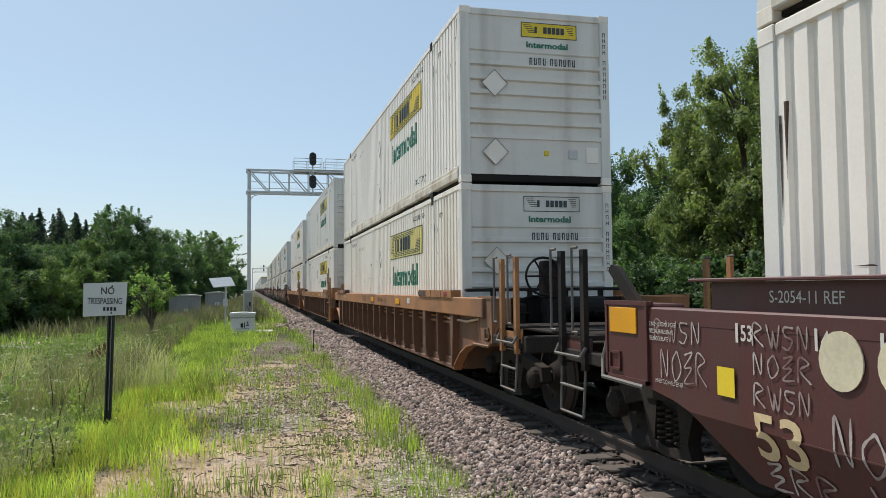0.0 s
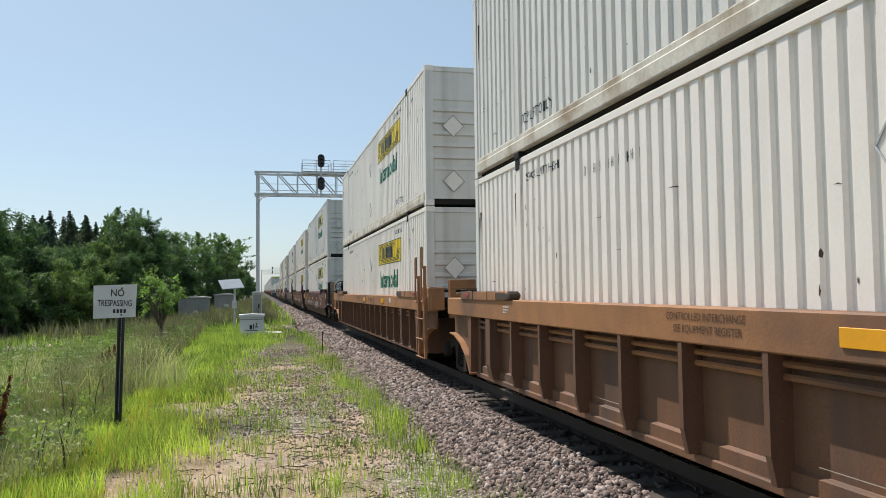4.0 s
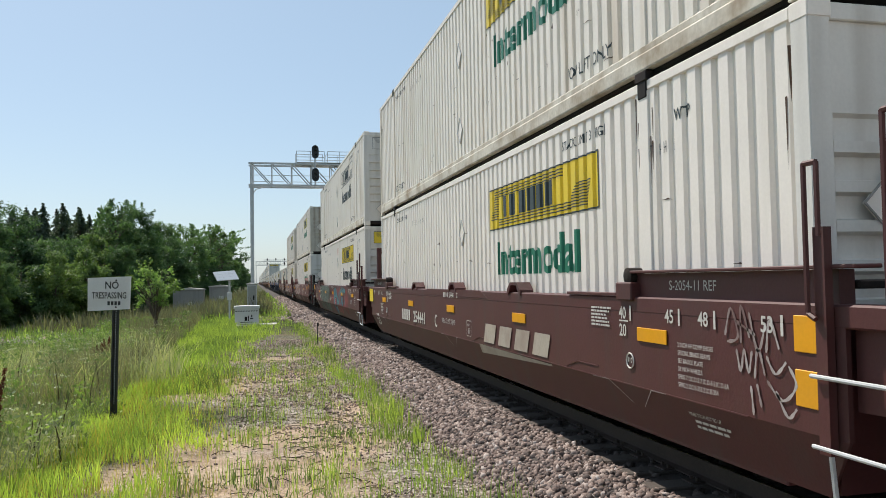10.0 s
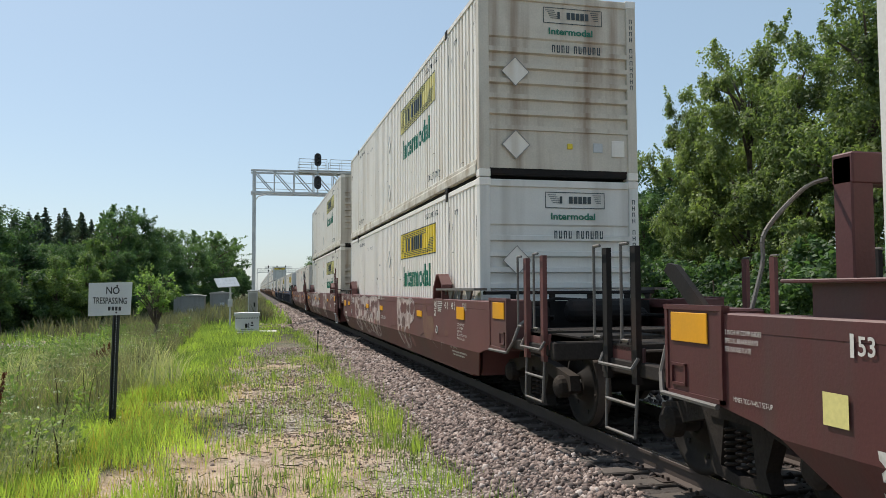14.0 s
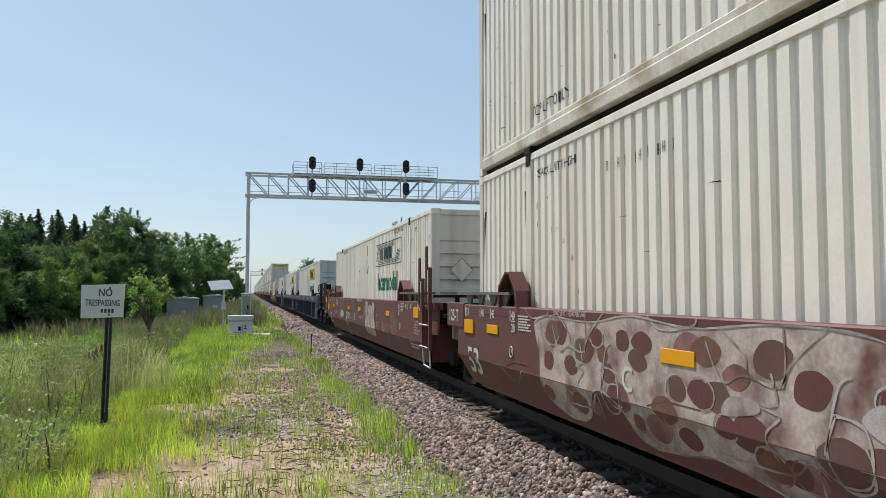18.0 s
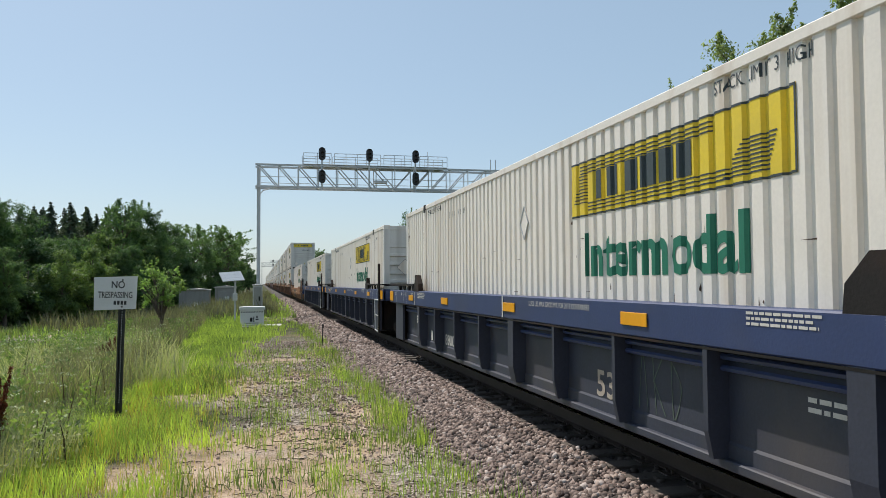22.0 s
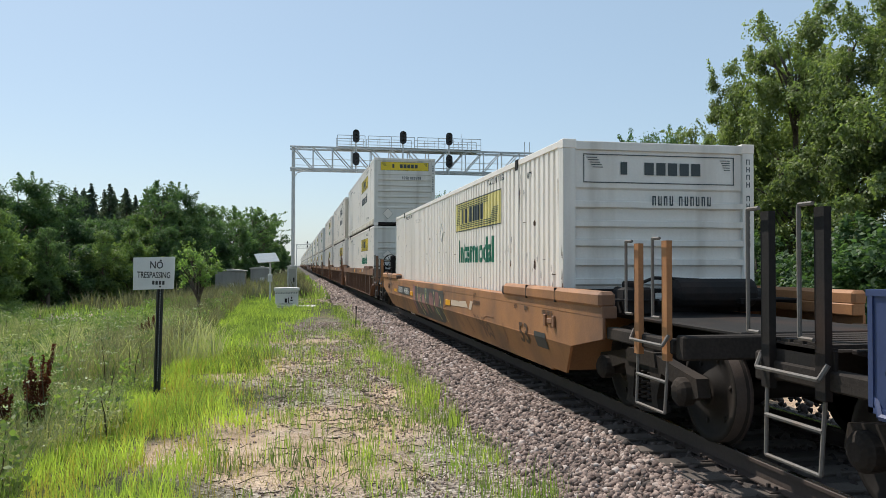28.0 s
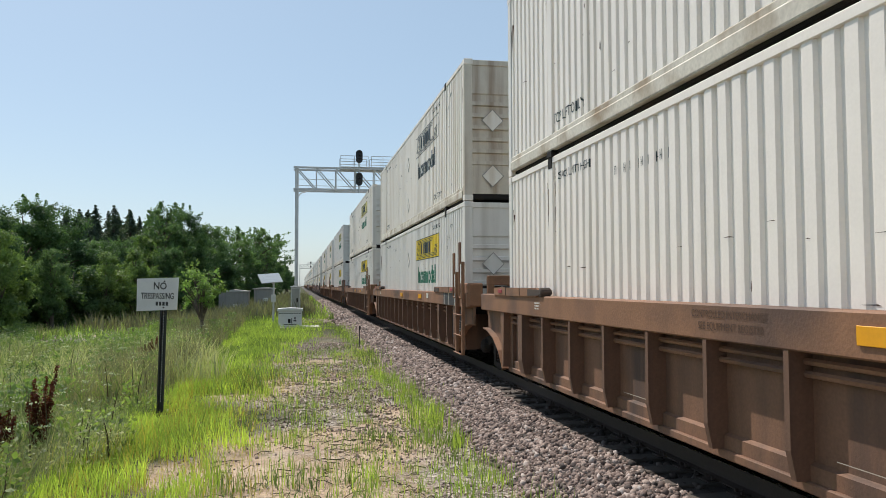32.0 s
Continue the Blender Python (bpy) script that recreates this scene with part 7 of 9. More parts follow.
        for pts in (((13.6, 0.84), (13.5, 0.82), (13.36, 0.6), (13.5, 0.6)), ((12.48, 0.7), (12.36, 0.66), (12.26, 0.42), (12.38, 0.42)), ((10.22, 0.82), (10.08, 0.84), (10.08, 0.70), (10.22, 0.68))):
            shape(car, pts, M_RED, 0.0075)
        strokes(car, [((13.66, 1.36), (13.70, 1.0)), ((13.66, 0.98), (13.44, 0.99)), ((12.74, 1.36), (13.04, 0.66)), ((12.44, 1.30), (12.58, 0.9), (12.66, 0.5)), ((12.1, 1.34), (12.2, 1.05), (12.13, 0.80)), ((11.25, 1.36), (11.06, 1.15), (11.2, 0.92), (11.5, 0.86)), ((9.6, 1.2), (9.63, 0.75), (9.74, 0.38))], 0.03, M_CHALK_GREEN, 0.0075)
        strokes(car, [((11.0, 1.34), (10.86, 1.41), (10.72, 1.34), (10.86, 1.05), (10.90, 0.80), (10.76, 0.68)), ((9.85, 1.42), (10.12, 1.36), (10.34, 1.15), (10.42, 0.75), (10.62, 0.46), (10.9, 0.6))], 0.026, M_SPRAY, 0.009)
        panel_patch(car, 14.3, 15.1, 0.68, 0.9, M_RED_MIST, 0.004, "sprayed_ground", 0.06, 21)
        # red mist and a teal figure with a web of black lines
        panel_patch(car, 7.5, 8.6, 0.46, 1.28, M_RED_MIST, 0.004, "sprayed_ground", 0.08, 1)
        panel_patch(car, 2.85, 4.3, 0.42, 1.36, M_RED_MIST, 0.004, "sprayed_ground", 0.09, 5)
        strokes(car, [((9.5, 1.16), (9.2, 1.08), (8.9, 1.18), (8.6, 1.08)), ((9.35, 1.02), (9.1, 1.14), (8.75, 1.02), (8.5, 1.12)), ((8.25, 1.05), (8.0, 1.0))], 0.11, M_SOOT_MIST, 0.0045)
        panel_patch(car, 4.2, 6.9, 0.44, 1.36, M_RED_MIST, 0.004, "sprayed_ground", 0.07, 8)
        shape(car, ((7.58, 1.38), (7.1, 1.36), (6.75, 1.34), (6.55, 1.1), (6.5, 0.8), (6.6, 0.5), (6.9, 0.36), (7.35, 0.36), (7.5, 0.7), (7.62, 1.1)), M_TEAL, 0.005)
        letters = (((6.45, 1.15), (6.32, 0.75), (6.12, 1.0), (5.92, 0.7), (5.72, 1.18)), ((5.5, 0.95), (5.3, 1.25), (5.05, 1.1), (5.02, 0.8), (5.3, 0.72), (5.5, 0.95)), ((4.85, 1.0), (4.7, 1.32), (4.45, 1.18), (4.42, 0.85), (4.68, 0.76), (4.85, 1.0)), ((4.25, 1.28), (3.75, 1.24)), ((4.02, 1.26), (4.0, 0.76)))
        strokes(car, letters, 0.23, M_DEEP_SPRAY, 0.0055)
        strokes(car, letters, 0.17, M_TEAL, 0.007)
        shape(car, ((7.5, 0.72), (7.2, 0.66), (6.9, 0.40), (7.3, 0.36), (7.46, 0.5)), M_BLUE_SPRAY, 0.0065)
        shape(car, ((7.24, 0.96), (6.9, 1.0), (6.6, 0.95), (6.58, 0.68), (6.8, 0.6), (7.22, 0.66)), M_DEEP_SPRAY, 0.0075)
        shape(car, ((7.17, 0.91), (6.9, 0.94), (6.66, 0.9), (6.66, 0.73), (6.85, 0.68), (7.17, 0.72)), M_RED, 0.0085)
        strokes(car, [((7.56, 1.28), (7.3, 1.30), (6.9, 1.12), (6.72, 1.05)), ((7.5, 1.22), (7.38, 1.08), (7.30, 0.96)), ((7.52, 1.24), (7.3, 1.18), (7.02, 1.0)), ((7.54, 1.30), (7.2, 1.36), (6.7, 1.3)), ((7.44, 1.06), (7.3, 1.10), (7.24, 1.20)), ((7.36, 1.0), (7.2, 1.02), (7.1, 1.18), (7.0, 1.28)), ((7.1, 1.02), (6.95, 1.1), (6.8, 1.2))], 0.028, M_BLACK, 0.0085)
        text_block(car, ("5/3",), 0.06, 9.45, 1.33, 0.1, 0.8, M_SPRAY)
        bm = text_bm("REL ROD", 0.07, 0.9)
        on_side(bm, -XO + 0.066, -0.58, 1.16)
        tagged(part("stencil", bm, M_LETTER, car), kind="stuff")
        bm = bmesh.new()
        bbox(bm, -XO + 0.058, -XO + 0.069, -0.89, -0.52, 1.29, 1.41, 0.003)
        part("white_label", bm, M_SIGN, car, "plain white label plate")
    if k == 4:
        text_block(car, ("23/12",), 0.07, 9.35, 1.33, 0.1, 0.8, M_SPRAY)
    if k in (7, 8):
        bm = bmesh.new()
        bbox(bm, -XO - 0.014, -XO + 0.03, 16.25, 17.2, 1.09, 1.45, 0.01)
        plate = part("corner_panel", bm, M_REDBROWN, car)
        bm = text_bm("125-T", 0.24, 0.95)
        on_side(bm, -XO - 0.017, 17.08, 1.18)
        part("lettering", bm, M_LETTER, plate)
        bm = bmesh.new()
        bbox(bm, -XO - 0.02, -XO - 0.004, 15.76, 16.19, 1.03, 1.22, 0.003)
        part("reflector", bm, M_REFLECT, car)
        panel_patch(car, 16.2, 16.4, 0.66, 0.82, M_PALE_YELLOW, -0.018, "yellow_plate")
        # ghost of gold paint and faded labels
        shape(car, ((3.05, 1.30), (2.85, 1.38), (2.75, 1.12), (2.3, 1.10), (2.22, 0.8), (2.5, 0.68), (2.95, 0.74), (3.1, 1.0)), M_GOLD_GHOST, 0.004)
        panel_patch(car, 3.11, 3.57, 1.05, 1.13, M_GOLD_GHOST, 0.006, "faded_label")
        panel_patch(car, 1.2, 1.4, 0.83, 0.92, M_GOLD_GHOST, 0.006, "faded_label")
        text_block(car, ("LOAD LIMIT 115300 PER UNIT",), 0.05, 12.85, 1.37, 0.1, 0.9)
    if k == 8:
        bm = bmesh.new()
        bbox(bm, -XO - 0.014, -XO + 0.0, -0.42, -0.12, 1.03, 1.44, 0.008)
        part("corner_panel", bm, M_MAROON, car, "darker plate over the truck")
        strokes(car, [((-0.16, 1.32), (-0.24, 1.4), (-0.32, 1.36), (-0.26, 1.27)), ((-0.16, 1.2), (-0.26, 1.24), (-0.38, 1.18)), ((-0.16, 1.1), (-0.25, 1.15), (-0.3, 1.08), (-0.38, 1.12))], 0.012, M_SPRAY, 0.017)
    if k in (7, 8):
        # pale clouds of paint full of round cells, under thin white outlines
        rc = random.Random(k)
        big = ((13.40, 1.28), (13.0, 1.36), (12.0, 1.33), (11.2, 1.41), (10.3, 1.35), (9.4, 1.41), (8.6, 1.36), (8.25, 1.1), (8.35, 0.7), (8.7, 0.42), (9.4, 0.36), (10.1, 0.46), (10.6, 0.40), (11.2, 0.38), (11.5, 0.66), (11.9, 0.72), (12.2, 0.42), (12.7, 0.36), (13.2, 0.52), (13.25, 0.9))
        small = ((5.85, 1.38), (5.3, 1.41), (4.7, 1.38), (4.2, 1.41), (3.9, 1.28), (4.0, 1.0), (4.35, 0.9), (4.5, 0.62), (4.75, 0.40), (5.3, 0.36), (5.65, 0.5), (5.78, 0.85))
        for edge, cells in ((big, 42), (small, 14)):
            shape(car, edge, M_MIST, 0.004)
            strokes(car, [edge[:len(edge) // 2 + 1], edge[len(edge) // 2:]], 0.02, M_SPRAY, 0.0085)
            ya, yb = min(q[0] for q in edge) + 0.25, max(q[0] for q in edge) - 0.25
            for i in range(cells):
                yc, zc, rd = ya + (yb - ya) * (i + rc.uniform(0.1, 0.9)) / cells, rc.choice((0.55, 0.72, 0.9, 1.06, 1.2)), rc.uniform(0.09, 0.17)
                ph = rc.uniform(0, 6)
                shape(car, [(yc + rd * 1.15 * math.cos(q) * (1 + 0.2 * math.sin(2 * q + ph)), zc + rd * 0.75 * math.sin(q)) for q in np.linspace(0, 5.4, 7)], (M_REDBROWN, M_PINK_SPRAY, M_REDBROWN, M_DULL, M_GOLD_GHOST)[i % 5], 0.0055 + 0.0004 * (i % 4))
                if i % 3 == 0:
                    strokes(car, [[(yc + rd * 1.3 * math.cos(q), zc + rd * 0.9 * math.sin(q)) for q in np.linspace(ph, ph + 4.2, 6)]], 0.018, M_SPRAY, 0.0085)
        for dy in (0.0, 2.75) if k == 8 else (1.6,):
            strokes(car, [[(a + dy, b) for a, b in q] for q in (((10.93, 1.42), (10.72, 1.32), (10.30, 1.36), (10.23, 1.42)), ((10.13, 1.27), (9.95, 1.02), (9.71, 1.08), (9.35, 1.06), (9.33, 1.40)), ((9.97, 1.37), (9.72, 1.22), (9.68, 1.12)), ((9.35, 1.04), (9.25, 1.21), (8.95, 1.42)), ((9.45, 1.12), (9.40, 0.95), (9.55, 0.91), (9.38, 0.87), (9.51, 0.75), (9.44, 0.60)), ((10.06, 0.51), (9.82, 0.52), (9.34, 0.54), (9.11, 0.69), (9.12, 0.45)), ((9.02, 0.72), (8.91, 1.09), (8.81, 1.16)), ((8.95, 0.95), (8.72, 0.9), (8.7, 0.62), (8.92, 0.56), (9.0, 0.75), (8.93, 0.95)))], 0.022, M_SPRAY, 0.009)
        shape(car, ((9.94, 0.80), (9.88, 0.92), (9.62, 0.94), (9.58, 0.86)), M_SPRAY, 0.0095)
        shape(car, ((8.75, 0.95), (8.6, 1.05), (8.5, 0.92), (8.6, 0.86)), M_SPRAY, 0.0095)
    if k == 9:
        panel_patch(car, 10.05, 13.2, 0.755, 1.03, M_PATCH, 0.004, "dark_panel", 0.012, 2)
        strokes(car, [((13.15, 0.45), (13.2, 0.9), (13.05, 1.3), (12.9, 1.42), (12.8, 1.2)), ((12.8, 1.1), (12.6, 1.40), (12.5, 1.1)), ((12.45, 1.1), (12.2, 1.38), (12.05, 1.1)), ((12.9, 0.9), (12.7, 0.5), (12.55, 0.36)), ((12.5, 0.75), (12.3, 0.45)), ((12.2, 1.42), (11.9, 1.40), (11.75, 1.05)), ((11.8, 0.75), (11.5, 0.45), (11.2, 0.36)), ((11.6, 1.1), (11.4, 1.05), (11.35, 0.8)), ((11.05, 0.72), (10.95, 0.5), (10.75, 0.34))], 0.03, M_SPRAY)
        shape(car, ((11.25, 0.75), (11.0, 0.74), (10.85, 0.5), (10.75, 0.33), (11.05, 0.45)), M_MIST, 0.006)
        strokes(car, [((9.95, 1.40), (9.9, 1.15)), ((9.85, 1.42), (9.8, 1.1)), ((9.95, 1.43), (9.45, 1.42)), ((9.7, 1.4), (9.62, 1.12)), ((9.6, 1.38), (9.5, 1.12), (9.42, 1.38), (9.36, 1.05)), ((9.75, 1.3), (9.4, 1.28))], 0.012, M_SPRAY)
        strokes(car, [((8.62, 1.0), (8.5, 1.06), (8.35, 0.98), (8.34, 0.88)), ((7.5, 0.62), (7.45, 0.45), (7.2, 0.36))], 0.018, M_SPRAY)
        shape(car, ((8.62, 1.0), (8.38, 1.0), (8.36, 0.8), (8.6, 0.78)), M_DULL, 0.005)
        panel_patch(car, 8.07, 8.13, 1.19, 1.33, M_SPRAY, 0.012, "white_label")
        panel_patch(car, 9.25, 9.8, 0.78, 1.15, M_DULL, 0.003, "dull_patch", 0.06, 9)
        # bubble letters in faded grey
        shape(car, ((7.02, 1.10), (6.9, 1.32), (6.55, 1.34), (6.35, 1.22), (6.1, 1.28), (5.85, 1.25), (5.6, 1.36), (5.38, 1.25), (5.42, 0.98), (5.32, 0.8), (5.4, 0.55), (6.0, 0.5), (6.6, 0.5), (6.95, 0.6), (6.9, 0.85)), M_MIST, 0.005)
        strokes(car, [((7.0, 0.62), (6.9, 0.85), (7.04, 1.10), (6.9, 1.33), (6.55, 1.35), (6.35, 1.22), (6.1, 1.29), (5.85, 1.25), (5.6, 1.37), (5.37, 1.25), (5.42, 0.98), (5.30, 0.8), (5.38, 0.55), (5.42, 0.46))], 0.022, M_SPRAY)
        strokes(car, [((5.08, 0.95), (5.0, 1.06), (4.92, 0.9), (5.05, 0.85)), ((4.95, 1.0), (4.8, 0.78), (4.72, 0.9)), ((5.05, 0.8), (4.9, 0.76), (4.75, 0.66)), ((4.30, 0.98), (4.26, 0.74)), ((4.2, 0.96), (4.15, 0.78), (4.1, 0.94), (4.12, 0.64)), ((4.02, 0.88), (3.98, 0.70), (3.9, 0.82)), ((3.86, 0.9), (3.82, 0.70)), ((3.8, 0.72), (3.72, 0.88), (3.68, 0.5), (3.75, 0.46)), ((3.52, 0.86), (3.44, 0.88), (3.5, 0.74), (3.42, 0.74)), ((3.38, 0.86), (3.32, 0.75)), ((3.28, 0.88), (3.22, 0.76)), ((3.16, 0.88), (3.1, 0.78), (3.04, 0.88)), ((3.52, 0.6), (3.3, 0.68), (3.0, 0.68))], 0.016, M_SPRAY)
        shape(car, ((3.1, 1.2), (2.95, 1.36), (2.75, 1.36), (2.65, 1.1), (2.35, 1.0), (2.3, 0.8), (2.6, 0.66), (2.95, 0.72), (3.1, 0.95)), M_GOLD_GHOST, 0.004)
        panel_patch(car, 1.29, 1.53, 0.85, 0.95, M_GOLD_GHOST, 0.006, "faded_label")
        text_block(car, ("2 INCH HF COMP SHOES", "NO 24 BRAKE BEAMS", "SPRG 6 OC D-5 6 IC D-5"), 0.045, 17.25, 1.27, 0.07, 0.7)
        text_block(car, ("MINER TCC-III-60-LT",), 0.045, 17.25, 0.86, 0.07, 0.7)
        bm = bmesh.new()
        bbox(bm, -XO - 0.016, -XO - 0.004, 16.5, 16.97, 0.94, 1.16, 0.003)
        part("reflector", bm, M_REFLECT, car)
        bm = bmesh.new()
        box(bm, -XO - 0.02, -XO + 0.16, CL + 0.4, CL + 1.62, 1.66, 1.72)
        for yy in (0.95, 1.55, 0.5):
            bbox(bm, -XO, -XO + 0.1, CL + yy - 0.09, CL + yy + 0.09, 1.43, 1.67, 0.01)
        part("end_walkway", bm, M_REDBROWN, car)

bm = bmesh.new()
for x in (-0.52, -0.06):
    bbox(bm, x - 0.09, x + 0.09, CL + 0.98, CL + 1.16, 1.05, 2.50, 0.012)
bbox(bm, -0.61, 0.03, CL + 0.97, CL + 1.17, 2.30, 2.52, 0.012)
part("hose_mast", bm, M_MAROON, CARS[6], "tall maroon steel frame")
bm = bmesh.new()
path_rod(bm, [(q.x, CL + 1.2, q.y) for q in curve(((-1.30, 1.3), (-1.16, 1.75), (-1.13, 1.98), (-0.82, 2.28), (-0.62, 2.36)), 6)], 0.016, 6)
part("air_hose", bm, M_WALK, CARS[6], "pale bent air pipe")

for unit in (6, 8, 9):
    striped = [c for c, y, z in TRAIN if y == UNITS[unit][0] and z == FLOOR_Z][0]
    bm = bmesh.new()
    bar(bm, 0, 0, 0.05, 0.29)
    on_side(bm, 0, 8.09, 2.24)
    conform(bm, 0.005)
    part("red_stripe", bm, M_STRIPE, striped, "bright red stripe")
# scraped corner of the box on the orange car
scraped = [c for c, y, z in TRAIN if y == UNITS[13][0] and z == FLOOR_Z][0]
rs = random.Random(3)
bm = bmesh.new()
for _ in range(34):
    y, z, h, w = rs.uniform(0.2, 3.2) ** 1.2 + 0.1, rs.gauss(1.15, 0.3), rs.uniform(0.03, 0.16), rs.uniform(0.008, 0.02)
    bm.faces.new([bm.verts.new((0, a, b)) for a, b in ((y, z), (y + w, z + 0.2 * h), (y + 0.8 * w, z + 0.7 * h), (y + 0.3 * w, z + h), (y - 0.3 * w, z + 0.5 * h))])
conform(bm, 0.0045)
tagged(part("scrapes", bm, M_BROWN_LETTER, scraped, "dark scrapes in the paint"), kind="stuff")
bm = bmesh.new()
for _ in range(9):
    y, z, h, w = rs.uniform(0.01, 0.13), rs.gauss(0.95, 0.2), rs.uniform(0.05, 0.2), rs.uniform(0.01, 0.03)
    bm.faces.new([bm.verts.new((-CW - 0.004, a, b)) for a, b in ((y, z), (y + w, z + 0.2 * h), (y + 0.8 * w, z + 0.7 * h), (y + 0.3 * w, z + h), (y - 0.3 * w, z + 0.5 * h))])
tagged(part("corner_scrapes", bm, M_BROWN_LETTER, scraped, "rusty scrapes on the corner post"), kind="stuff")

# ---- signal bridge ----


def signal_bridge(m, label):
    """Truss over the tracks on posts, walkway with railing, five signal heads."""
    g = thing("signal_bridge", m, label, "signal bridge", "signal bridges over the line")
    x0, x1, zb, zt = -0.17, 15.4, 7.52, 8.86
    ya, yb = 0.0, 1.05

    def one(name, f, material=M_GALV, lab="", smooth=False):
        bm = bmesh.new()
        f(bm)
        return part(name, bm, material, g, lab, smooth)
    for x in (x0, x1):
        for y in (ya, yb) if x == x1 else (0.5,):
            def post(bm):
                bbox(bm, x - 0.11, x + 0.11, y - 0.11, y + 0.11, -0.55, zt + 0.05, 0.02)
                bbox(bm, x - 0.25, x + 0.25, y - 0.25, y + 0.25, -0.75, -0.30, 0.02)
            one("post", post)
    for y in (ya, yb):
        for z in (zb, zt):
            one("chord", lambda bm: bbox(bm, x0 - 0.2, x1 + 0.2, y - 0.055, y + 0.055, z - 0.06, z + 0.06, 0.01))
    n = 13
    dx = (x1 - x0) / n
    for y in (ya, yb):
        for i in range(n + 1):
            x = x0 + i * dx
            one("truss_upright", lambda bm: rod(bm, (x, y, zb), (x, y, zt), 0.03, 6))
            if i < n:
                a, b = (zt, zb) if i < n * 0.52 else (zb, zt)
                one("truss_diagonal", lambda bm: rod(bm, (x, y, a), (x + dx, y, b), 0.035, 6))
    for i in range(n + 1):
        x = x0 + i * dx
        one("cross_brace", lambda bm: rod(bm, (x, ya, zb), (x, yb, zb), 0.025, 5))
    for z in (zb + 0.35, zb + 0.75):
        one("truss_rail", lambda bm: rod(bm, (x0, yb, z), (x1, yb, z), 0.018, 5))
    one("walkway", lambda bm: bbox(bm, 2.5, 11.6, ya - 0.1, yb + 0.1, zt + 0.07, zt + 0.11, 0.01))
    one("knee_brace", lambda bm: path_rod(bm, [(x0, 0.5, zb - 0.55), (x0 + 0.25, 0.5, zb - 0.2), (x0 + 0.75, 0.5, zb - 0.06)], 0.03))
    for a, b in ((2.5, 4.2), (4.4, 7.3), (7.5, 9.5), (9.8, 11.6)):
        for y in (ya - 0.1, yb + 0.1):
            for z in (0.42, 0.78):
                one("guard_rail", lambda bm: rod(bm, (a, y, zt + z), (b, y, zt + z), 0.02, 5))
            k = max(2, round((b - a) / 0.7))
            for i in range(k + 1):
                x = a + (b - a) * i / k
                one("guard_upright", lambda bm: rod(bm, (x, y, zt + 0.1), (x, y, zt + 0.78), 0.018, 5))
    for x, low in ((3.62, True), (6.55, False), (9.48, True)):
        one("signal_mast", lambda bm: rod(bm, (x, -0.25, zb - 0.2), (x, -0.25, zt + 1.0), 0.05, 8))
        for z in ([zt + 0.70, zb + 0.63] if low else [zt + 0.70]):
            def head(bm):
                # backing plate: a tall disc with round ends
                pts = [(x + 0.21 * math.cos(a), z + 0.2 + 0.21 * math.sin(a)) for a in np.linspace(0, math.pi, 9)]
                pts += [(x + 0.21 * math.cos(a), z - 0.2 + 0.21 * math.sin(a)) for a in np.linspace(math.pi, 2 * math.pi, 9)]
                prism(bm, pts, -0.42, -0.38, "y")
                bbox(bm, x - 0.14, x + 0.14, -0.38, -0.2, z - 0.3, z + 0.3, 0.03)
            h = one("signal_head", head, M_SIGNAL, "black oval signal head")
            for dz in (-0.24, 0.0, 0.24):
                bm = bmesh.new()
                for k in range(7):
                    a0, a1 = math.radians(20 + k * 20), math.radians(40 + k * 20)
                    v = [bm.verts.new((x + 0.1 * math.cos(a), yy, z + dz + 0.1 * math.sin(a))) for a, yy in ((a0, -0.42), (a1, -0.42), (a1, -0.66), (a0, -0.66))]
                    bm.faces.new(v)
                part("lamp_hood", bm, M_SIGNAL, h)
    one("equipment_case", lambda bm: bbox(bm, 6.9, 7.7, ya - 0.2, ya + 0.2, zb + 0.32, zb + 0.5, 0.02))
    one("antenna", lambda bm: rod(bm, (10.4, 0.3, zt + 0.1), (10.4, 0.3, zt + 1.15), 0.015, 5))
    one("ladder_cage", lambda bm: [rod(bm, (x1 - 0.55 + d, yb, 0), (x1 - 0.55 + d, yb, zt + 0.9), 0.025, 5) for d in (0, 0.35)] and None)
    return g


bridge = signal_bridge(pose(0, 48, 0), "galvanised steel signal bridge with black signal heads")
copy_thing(bridge, pose(0.4, 276, 0))

# ---- trackside things ----


